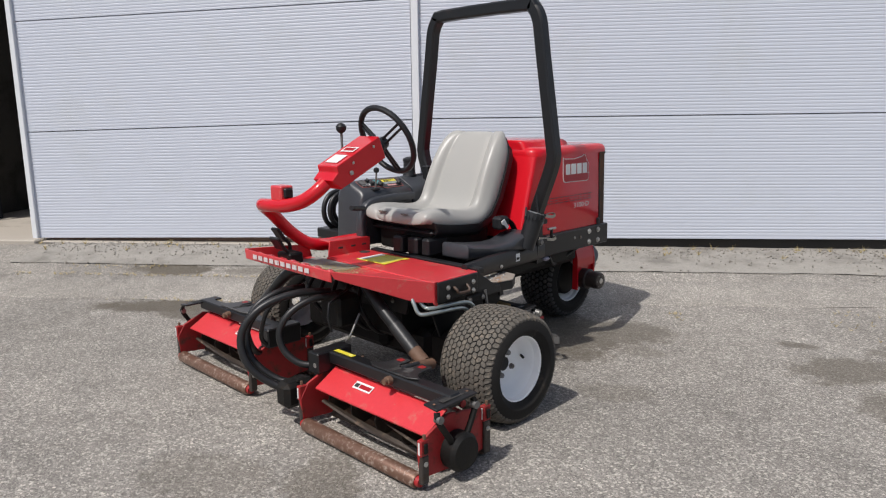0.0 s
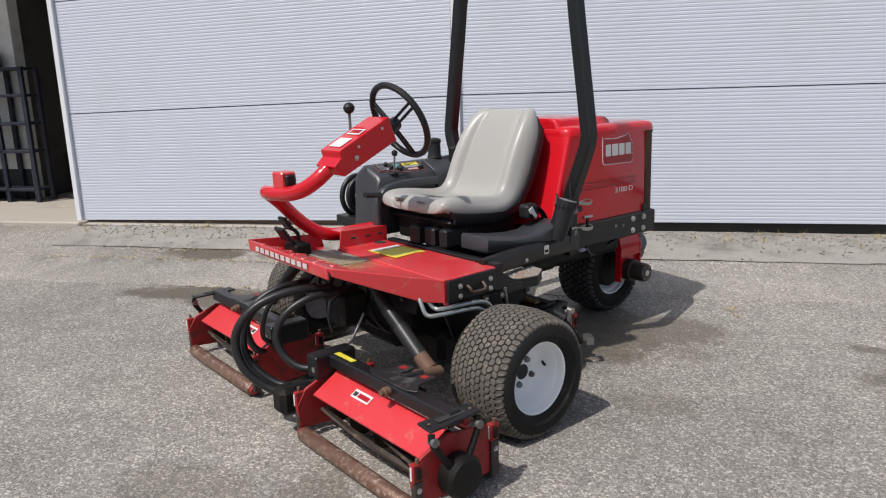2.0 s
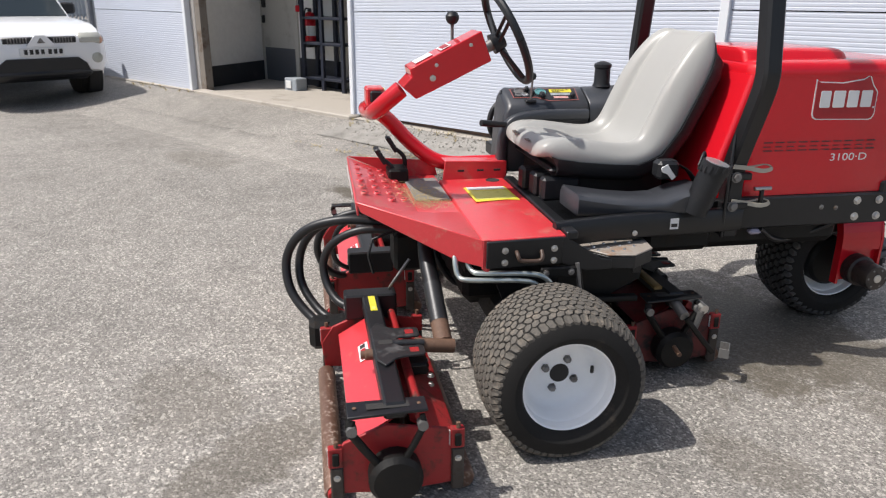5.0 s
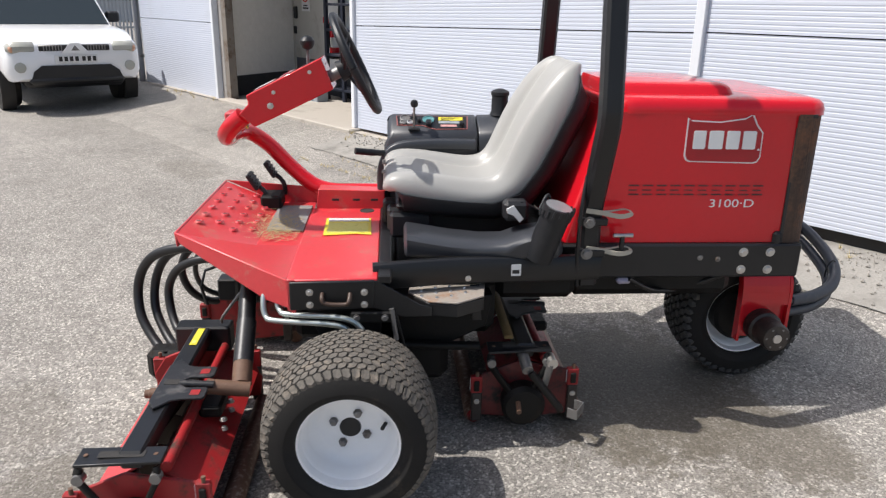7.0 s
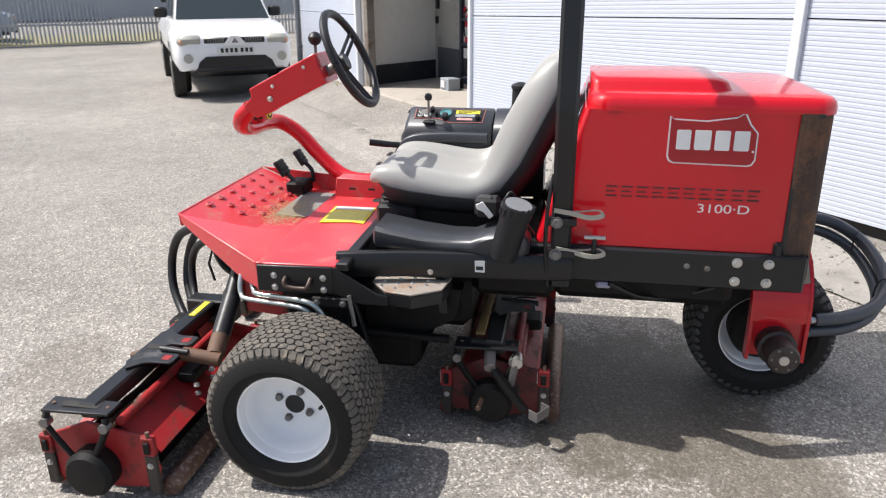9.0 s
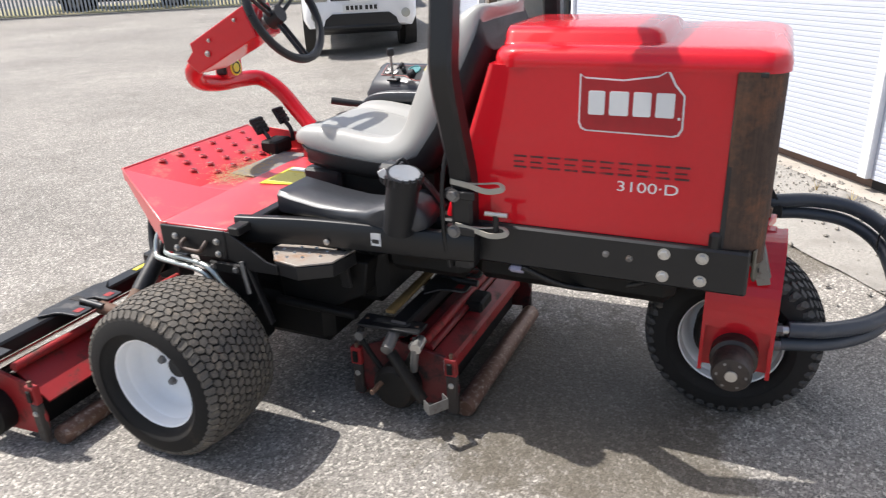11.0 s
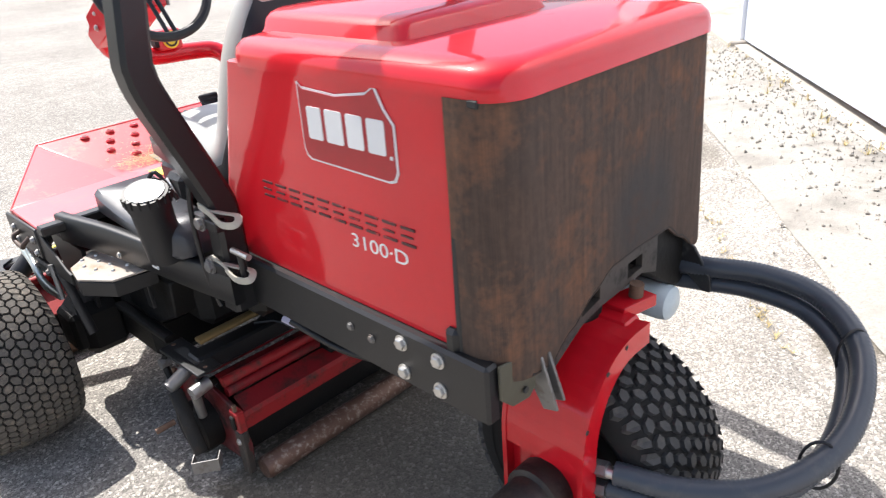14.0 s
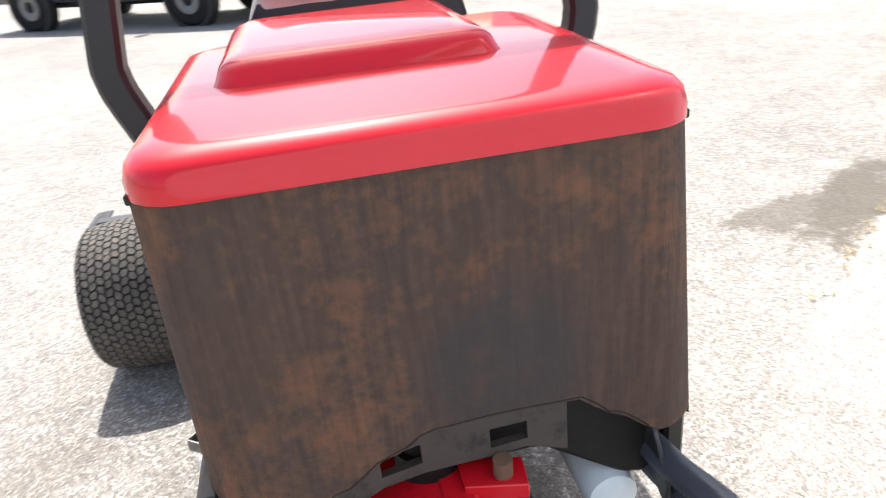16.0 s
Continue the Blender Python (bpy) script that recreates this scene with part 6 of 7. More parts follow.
def dress_unit(u, cx, cy, s, arm=True):
    """Brackets, arms and adjusters of a cutting unit; s: the side of its motor."""
    hw = 0.335
    xe = cx + s * hw
    # outer hanger plate with a slot
    g = G()
    z = 0.297
    a0, a1 = xe - s * 0.005, xe + s * 0.06
    g.prism([(a0, cy - 0.15, z), (a1, cy - 0.15, z - 0.006), (a1, cy + 0.055, z), (a0, cy + 0.055, z)], (0, 0, 0.008))
    part("hanger_plate", g, BLACK, u, "", bevel=0.002)
    block("plate_slot", (min(a0, a1) + 0.018, cy - 0.10, z + 0.0082), (max(a0, a1) - 0.020, cy + 0.01, z + 0.0092), DARK_GAP, u, "", 0.0004)
    for y in (-0.13, 0.035):
        g = G()
        g.lathe([(z + 0.008, 0.006), (z + 0.0095, 0.005)], ((a0 + a1) / 2, cy + y, 0), "z", 8)
        part("plate_hole", g, RUST, u)
    for y0, y1 in ((-0.14, -0.075), (0.04, -0.01)):
        bar("drop_arm", [(a1 - s * 0.01, cy + y0, 0.285), (a1, cy + y0, 0.25), (a1, cy + y1, 0.155)], 0.012, GRIME, u, "dark drop arm", 2, section=(0.022, 0.014))
        g = G()
        g.lathe([(a1 - s * 0.014, 0.014), (a1 + s * 0.012, 0.014)], (0, cy + y0, 0.262), "x", 12)
        part("arm_boss", g, DULL, u)
    # inner hanger
    xi = cx - s * hw
    block("inner_bracket", (min(xi, xi - s * 0.07), cy - 0.115, 0.225), (max(xi, xi - s * 0.07), cy + 0.065, 0.315), BLACK, u, "", 0.006)
    bolts([(xi - s * 0.02, cy - 0.117, 0.262)], "y", u, 0.008, 0.004)
    # middle plate with slots
    xm = cx + s * 0.04
    outline = [(-0.14, -0.028), (-0.10, -0.050), (0.10, -0.050), (0.14, -0.028), (0.10, 0.006), (0.092, 0.03), (0.090, 0.085), (0.082, 0.093), (0.038, 0.093), (0.030, 0.085), (0.030, 0.030), (0.012, 0.012),
               (-0.012, 0.012), (-0.030, 0.030), (-0.030, 0.085), (-0.038, 0.093), (-0.082, 0.093), (-0.090, 0.085), (-0.092, 0.03), (-0.10, 0.006)]
    sl = slab("pivot_plate", [(xm + a, cy + b, 0.314) for a, b in outline], (0, 0, 0.007), SCRAPED, u, "black pivot plate with cut-outs")
    for dx in (-0.060, 0.060):
        block("cutout", (xm + dx - 0.014, cy + 0.050, 0.3212), (xm + dx + 0.014, cy + 0.076, 0.3222), RED_GRIMY, sl, "", 0.0004)
    block("cutout", (xm - 0.014, cy - 0.035, 0.3212), (xm + 0.014, cy + 0.005, 0.3222), DARK_GAP, sl, "", 0.0004)
    bar("pivot_pin", [(xm, cy + 0.005, 0.316), (xm, cy + 0.10, 0.310)], 0.011, SCRAPED, u, "greasy pivot pin")
    bolts([(cx + s * 0.05, cy - 0.058, 0.288)], "y", u, 0.004, -0.004)
    g = G()
    g.lathe([(cy - 0.055, 0.017), (cy - 0.075, 0.017), (cy - 0.078, 0.012), (cy - 0.09, 0.012)], (cx + s * 0.05, 0, 0.29), "y", 12)
    part("pivot_bolt", g, RUST, u, "rusty pivot bolt")
    # label on the shield
    p = [(cx - s * 0.15, cy - 0.085, 0.2145), (cx - s * 0.045, cy - 0.085, 0.2145), (cx - s * 0.045, cy - 0.055, 0.2322), (cx - s * 0.15, cy - 0.055, 0.2322)]
    lab = slab("shield_label", p, (0, -0.0008, 0.0014), DECAL_WHITE, u, "small white label", 0)
    for a, b, c0, m in ((-0.145, -0.122, 0.0, DARK_GAP), (-0.117, -0.05, 0.0, DECAL_DARK)):
        slab("label_bar", [(cx + s * a, cy - 0.079, 0.2185), (cx + s * b, cy - 0.079, 0.2185), (cx + s * b, cy - 0.063, 0.2280), (cx + s * a, cy - 0.063, 0.2280)], (0, -0.0010, 0.0017), m, lab, "", 0)
    # adjusters and brackets at both ends
    for e in (-1, 1):
        x = cx + e * (hw + 0.012)
        for y, zz, m in ((-0.185, 0.165, RED_GRIMY), (0.135, 0.19, RED_GRIMY)):
            block("adjuster_bracket", (min(x, x + e * 0.022), cy + y - 0.016, zz - 0.03), (max(x, x + e * 0.022), cy + y + 0.022, zz + 0.030), m, u, "", 0.003)
            slab("scale_strip", [(x + e * 0.008, cy + y - 0.0165, zz - 0.022), (x + e * 0.016, cy + y - 0.0165, zz - 0.022), (x + e * 0.016, cy + y - 0.0165, zz + 0.022), (x + e * 0.008, cy + y - 0.0165, zz + 0.022)], (0, -0.0015, 0), DECAL_WHITE, u, "", 0)
            block("clamp_ear", (min(x + e * 0.022, x + e * 0.030), cy + y - 0.006, zz - 0.02), (max(x + e * 0.022, x + e * 0.030), cy + y + 0.012, zz + 0.018), GRIME, u, "", 0.003)
            g = G()
            g.rod((x + e * 0.015, cy + y + 0.005, zz + 0.03), (x + e * 0.015, cy + y + 0.005, zz + 0.046), 0.006, 8)
            part("adjuster_screw", g, RUST, u)
            block("roller_bracket", (min(x, x + e * 0.022), cy + y - 0.012, 0.03), (max(x, x + e * 0.022), cy + y + 0.022, zz - 0.03), DARK_STEEL, u, "", 0.004)
            bolts([(x + e * 0.022, cy + y + 0.005, zz - 0.06)], "x" if e > 0 else "-x", u, 0.007, 0.006)
        slab("end_label", [(x + e * 0.003, cy + 0.085, 0.215), (x + e * 0.003, cy + 0.105, 0.215), (x + e * 0.003, cy + 0.105, 0.150), (x + e * 0.003, cy + 0.085, 0.150)], (e * 0.002, 0, 0), DECAL_WHITE, u, "", 0)
    # rear frame tube and hydraulic parts behind the beam
    bar("rear_tube", [(cx - hw, cy + 0.045, 0.245), (cx + hw, cy + 0.045, 0.245)], 0.014, RED_GRIMY, u, "grimy red cross tube")
    block("clamp", (cx - 0.05, cy + 0.05, 0.205), (cx + 0.05, cy + 0.115, 0.245), GRIME, u, "", 0.008)
    if u is not REAR:
        bolts([(cx + d, cy + 0.12, 0.20 - 0.03 * k) for d in (-0.05, 0.05) for k in (0, 1)], "z", u, 0.008, 0.01)


def build_front_gear():
    s = slab("warning_strip", [(0.255, -0.525, 0.3125), (0.375, -0.525, 0.3125), (0.375, -0.503, 0.3125), (0.255, -0.503, 0.3125)], (0, 0, 0.0015), YELLOW, LEFT, "yellow warning strip on the beam", 0)
    slab("strip_mark", [(0.345, -0.520, 0.3142), (0.366, -0.520, 0.3142), (0.366, -0.508, 0.3142), (0.345, -0.508, 0.3142)], (0, 0, 0.001), OLIVE, s, "", 0)
    for sx in (1, -1):
        def X(v):
            return v if sx > 0 else 2 * MID - v + 0.005
        a = bar("lift_arm", [(X(0.20), -0.30, 0.545), (X(0.26), -0.325, 0.53), (X(0.345), -0.335, 0.472), (X(0.43), -0.330, 0.405)], 0.027, BLACK, MOWER, "black tubular lift arm", 4)
        bar("arm_sleeve", [(X(0.42), -0.330, 0.412), (X(0.53), -0.326, 0.328)], 0.030, SCRAPED, a, "scraped dark sleeve")
        bar("arm_elbow", [(X(0.525), -0.326, 0.332), (X(0.585), -0.322, 0.288)], 0.029, RUST, a, "rusty welded elbow")
        bar("arm_pivot", [(X(0.605), -0.295, 0.282), (X(0.615), -0.415, 0.300)], 0.022, RUST, a, "rusty pivot tube")
        bar("arm_pin", [(X(0.605), -0.44, 0.300), (X(0.605), -0.50, 0.305)], 0.013, DULL, a)
    # hoses that arch out in front
    sets = [
        ([(0.10, -0.42, 0.52), (0.07, -0.58, 0.535), (0.02, -0.72, 0.49), (-0.015, -0.795, 0.385), (0.02, -0.79, 0.26), (0.10, -0.71, 0.17), (0.20, -0.62, 0.15)], 0.017),
        ([(0.06, -0.42, 0.515), (0.03, -0.56, 0.525), (-0.03, -0.68, 0.48), (-0.055, -0.745, 0.385), (-0.02, -0.75, 0.27), (0.07, -0.68, 0.18), (0.18, -0.59, 0.17)], 0.016),
        ([(0.14, -0.42, 0.51), (0.12, -0.53, 0.51), (0.09, -0.62, 0.465), (0.07, -0.665, 0.39), (0.09, -0.66, 0.31), (0.15, -0.62, 0.255), (0.22, -0.55, 0.25)], 0.015),
        ([(-0.10, -0.42, 0.51), (-0.11, -0.55, 0.505), (-0.14, -0.65, 0.45), (-0.16, -0.685, 0.36), (-0.18, -0.66, 0.27), (-0.23, -0.60, 0.21), (-0.29, -0.54, 0.20)], 0.015),
        ([(-0.04, -0.42, 0.505), (-0.06, -0.53, 0.50), (-0.10, -0.60, 0.45), (-0.13, -0.625, 0.37), (-0.17, -0.61, 0.29), (-0.22, -0.55, 0.24), (-0.28, -0.50, 0.24)], 0.010),
    ]
    for pts, r in sets:
        bar("reel_hose", pts, r, HOSE, MOWER, "looped black hydraulic hose", 6, 12)
    block("hose_manifold", (0.02, -0.42, 0.36), (0.16, -0.30, 0.50), GRIME, MOWER, "greasy hose manifold", 0.012)
    block("hose_clamp", (0.11, -0.73, 0.09), (0.20, -0.58, 0.20), GRIME, MOWER, "greasy hose fittings beside the reel", 0.02)
    bar("hose_stay", [(0.12, -0.24, 0.55), (0.20, -0.50, 0.50), (0.21, -0.50, 0.38)], 0.005, BLACK, MOWER, "thin black wire stay", 2)
    bar("chain", [(0.24, -0.45, 0.33), (0.26, -0.44, 0.36), (0.25, -0.38, 0.44)], 0.005, DULL, MOWER, "short steel chain", 3)
    bar("marker_stalk", [(0.165, -0.665, 0.20), (0.155, -0.675, 0.10)], 0.012, GRIME, MOWER, "black rubber flap", 0, section=(0.05, 0.012))
    # rear unit carrier, hooks and bar
    bar("carrier_bar", [(0.35, 0.50, 0.315), (-0.25, 0.50, 0.33)], 0.015, mat("ochre_steel", (0.30, 0.19, 0.07), 0.6, metal=0.3, dirt=(0.10, 0.06, 0.03), dirt_amount=0.4, scale=14, bump=0.2), MOWER, "ochre rusty carrier bar", 0, section=(0.03, 0.012))
    bar("carrier_pin", [(0.47, 0.545, 0.255), (0.36, 0.535, 0.295)], 0.018, DULL, MOWER, "grey steel carrier pin")
    bar("carrier_pin", [(0.45, 0.63, 0.265), (0.40, 0.625, 0.27)], 0.017, STEEL, MOWER, "bright steel carrier pin")
    bar("tie_link", [(0.44, 0.625, 0.26), (0.43, 0.61, 0.18)], 0.012, DULL, MOWER, "grey tie link")
    bar("tie_rod", [(0.46, 0.555, 0.245), (0.475, 0.66, 0.115)], 0.014, GRIME, MOWER, "dark tie rod", 0, section=(0.035, 0.018))
    g = G()
    hook = [(0.50, 0.675, 0.120), (0.52, 0.70, 0.120), (0.47, 0.735, 0.120), (0.45, 0.71, 0.120)]
    g.tube(hook, 0.004, section=(0.004, 0.034))
    part("roller_hook", g, DULL, MOWER, "bent steel bracket")
    bar("spigot", [(0.47, 0.52, 0.14), (0.52, 0.515, 0.135)], 0.008, RUST, MOWER, "rusty threaded spigot")


def build_seat_wear():
    for x0, k in ((-0.13, 0.55), (0.03, 0.4)):
        outline = [(x0 + k * a, 0.0825, 0.797 + k * b) for a, b in ((-0.05, 0.006), (-0.02, 0.011), (0.015, 0.004), (0.04, 0.010), (0.055, 0.0), (0.03, -0.008), (0.0, -0.003), (-0.03, -0.010))]
        slab("torn_patch", outline, (0, 0.012, 0), FOAM, SEAT_OB, "torn brownish foam patch", 0)


FOOT = [o for o in MOWER.children if o.name.startswith("footplate")][0]
DECK = [o for o in MOWER.children if o.name.startswith("deck_panel")][0]
SEAT_OB = [o for o in MOWER.children if o.name == "seat"][0]
build_rear()
build_side()
build_deck_details()
build_controls()
dress_unit(LEFT, 0.585, -0.490, 1)
dress_unit(RIGHT, -0.595, -0.450, -1)
dress_unit(REAR, 0.03, 0.575, 1)
build_front_gear()
build_seat_wear()


# ---- the room behind the doorway, vehicles, fence ----
def wslab(g, u0, u1, s0, s1, z0, z1, c=0.003):
    return wbox(g, u0, u1, s0, s1, z0, z1, c)


def build_room():
    c = 4.0
    door_paint = mat("cream_door_paint", (0.50, 0.48, 0.43), 0.6, dirt=(0.34, 0.31, 0.26), dirt_amount=0.3, scale=3, bump=0.1)
    grey = mat("grey_kick_paint", (0.10, 0.105, 0.115), 0.6, dirt=(0.16, 0.16, 0.16), dirt_amount=0.3, scale=5, bump=0.1)
    d = thing("door_1", "cream painted door with a grey lower panel", "door", kind="structure")
    g = G()
    wslab(g, -7.22, -6.45, c + 0.03, c + 0.07, 0.08, 1.74)
    part("leaf", g, door_paint, d)
    g = G()
    wslab(g, -7.19, -6.48, c + 0.024, c + 0.029, 0.10, 0.60, 0.001)
    part("kick_panel", g, grey, d)
    for u0, u1, z0, z1 in ((-7.29, -7.22, 0.08, 1.82), (-6.45, -6.38, 0.08, 1.82), (-7.29, -6.38, 1.75, 1.83)):
        g = G()
        wslab(g, u0, u1, c - 0.03, c + 0.06, z0, z1)
        part("frame", g, door_paint, d)
    g = G()
    wslab(g, -7.18, -7.12, c - 0.01, c + 0.03, 1.12, 1.28, 0.008)
    part("lock", g, BLACK, d)
    g = G()
    wslab(g, -7.16, -7.14, c - 0.03, c + 0.02, 0.92, 1.02, 0.006)
    part("door_handle", g, BLACK, d)
    s = thing("safety_sign", "white sign with a red prohibition ring on the door", "sign")
    g = G()
    wslab(g, -7.00, -6.80, c + 0.020, c + 0.028, 1.22, 1.52, 0.001)
    part("board", g, DECAL_WHITE, s)
    g = G()
    ring = [Vector(yard(-6.90 + 0.075 * math.cos(a), c + 0.018, 1.42 + 0.075 * math.sin(a))) for a in [2 * math.pi * i / 28 for i in range(29)]]
    g.tube(ring, 0.010, 8)
    g.rod(yard(-6.95, c + 0.018, 1.47), yard(-6.85, c + 0.018, 1.37), 0.008)
    part("ring", g, mat("sign_red", (0.55, 0.03, 0.03), 0.4, bump=0.02), s)
    g = G()
    wslab(g, -6.92, -6.88, c + 0.016, c + 0.020, 1.38, 1.46, 0.001)
    wslab(g, -6.97, -6.83, c + 0.016, c + 0.020, 1.25, 1.27, 0.001)
    wslab(g, -6.95, -6.85, c + 0.016, c + 0.020, 1.285, 1.30, 0.001)
    part("marks", g, DARK_GAP, s)
    e = thing("fire_extinguisher", "red fire extinguisher with a white label hung on the wall", "extinguisher")
    x, y, _ = yard(-6.02, c - 0.10, 0)
    g = G()
    g.lathe([(0.72, 0.06), (0.73, 0.075), (1.02, 0.075), (1.07, 0.05), (1.09, 0.02)], (x, y, 0), "z", 20)
    part("cylinder", g, RED, e)
    g = G()
    g.lathe([(0.80, 0.0765), (0.92, 0.0765)], (x, y, 0), "z", 20)
    part("label_band", g, DECAL_WHITE, e)
    g = G()
    g.lathe([(1.08, 0.02), (1.10, 0.025), (1.13, 0.02)], (x, y, 0), "z", 12)
    g.tube([(x, y, 1.12), (x + 0.07, y - 0.05, 1.12), (x + 0.09, y - 0.07, 1.0), (x + 0.085, y - 0.06, 0.80)], 0.010, 8, 4)
    part("valve_and_hose", g, BLACK, e)
    g = G()
    wslab(g, -6.10, -5.94, c - 0.19, c, 0.66, 0.71)
    part("wall_bracket", g, BLACK, e)
    sw = thing("alarm_switch", "small red switch box with a cable on the wall", "switch")
    g = G()
    wslab(g, -6.38, -6.30, c - 0.05, c, 1.08, 1.16, 0.008)
    part("box", g, RED, sw)
    g = G()
    g.rod(yard(-6.35, c - 0.01, 1.15), yard(-6.35, c - 0.01, 2.3), 0.008)
    part("cable", g, BLACK, sw)
    rack = thing("storage_rack", "dark blue steel storage rack with empty shelves", "rack")
    blue = mat("blue_steel", (0.016, 0.020, 0.034), 0.5, dirt=(0.08, 0.08, 0.09), dirt_amount=0.3, bump=0.05)
    for u in (-5.97, -5.60, -5.22):
        for s0 in (3.74, 3.955):
            g = G()
            wslab(g, u - 0.025, u + 0.025, s0 - 0.02, s0 + 0.02, 0.14, 1.62)
            part("upright", g, blue, rack)
    for z in (0.30, 0.72, 1.02, 1.32, 1.60):
        g = G()
        wslab(g, -5.97, -5.22, 3.72, 3.975, z - 0.015, z + 0.015)
        part("shelf", g, blue, rack)
    b = thing("storage_crate", "grey plastic crate on top of the rack", "crate")
    g = G()
    wslab(g, -5.90, -5.62, 3.74, 3.96, 1.62, 1.80, 0.02)
    part("body", g, mat("dusty_grey_plastic", (0.16, 0.16, 0.14), 0.7, bump=0.1), b)
    b = thing("tool_box", "pale grey box on the floor under the rack", "box")
    g = G()
    wslab(g, -6.02, -5.78, 3.45, 3.62, 0.145, 0.31, 0.01)
    k = part("body", g, mat("grey_box", (0.30, 0.33, 0.36), 0.5, bump=0.05), b)
    g = G()
    wslab(g, -5.97, -5.87, 3.435, 3.45, 0.19, 0.28, 0.003)
    part("front_panel", g, DECAL_WHITE, b)
    # rusty door frame edge at the pier
    g = G()
    wslab(g, -6.69, -6.58, 2.70, 2.80, 0.15, 3.4)
    tagged(part("door_jamb", g, mat("streaked_jamb", (0.20, 0.175, 0.15), 0.8, dirt=(0.10, 0.06, 0.035), dirt_amount=0.5, scale=5, bump=0.2)), "rust-streaked steel door jamb", "jamb", kind="structure")
    g = G()
    wslab(g, -6.62, -3.76, 2.54, 2.70, 0.10, 0.182, 0.012)
    tagged(part("threshold", g, mat("pale_threshold", (0.42, 0.38, 0.33), 0.85, dirt=(0.30, 0.27, 0.23), dirt_amount=0.4, scale=4, bump=0.3)), "pale concrete threshold in the doorway", "threshold", kind="structure")
    p = thing("drain_pipe", "grey drain pipe at the corner of the building", "pipe")
    g = G()
    g.rod(yard(-9.42, 2.64, 0.1), yard(-9.42, 2.64, 3.4), 0.045, 14)
    part("pipe", g, mat("grey_pipe", (0.30, 0.30, 0.31), 0.5, bump=0.05), p)
    for z in (0.5, 1.4, 2.3):
        g = G()
        wslab(g, -9.49, -9.35, 2.62, 2.74, z, z + 0.04)
        part("clip", g, DULL, p)
    # side of the building beyond the corner
    g = G()
    wslab(g, -9.36, -9.25, 2.84, 12.0, 0.0, 3.9)
    tagged(part("wall_end", g, TRIM), "plain pale end wall of the workshop", "wall", kind="structure")
    g = G()
    wslab(g, 8.05, 8.2, 2.84, 12.0, 0.0, 3.9)
    wslab(g, -9.36, 8.2, 11.9, 12.0, 0.0, 3.9)
    tagged(part("wall_rear", g, TRIM), "plain pale rear walls of the workshop", "wall", kind="structure")
    g = G()
    wslab(g, -9.5, 8.3, 2.58, 12.1, 3.9, 4.0)
    tagged(part("roof", g, TRIM), "flat pale roof of the workshop", "roof", kind="structure")


CAR_GLASS = mat("dark_car_glass", (0.03, 0.04, 0.045), 0.06, bump=0.0, vary=0.02)
LAMP_GLASS = mat("clear_lamp", (0.42, 0.42, 0.37), 0.12, bump=0.05, vary=0.1, coat=0.6)


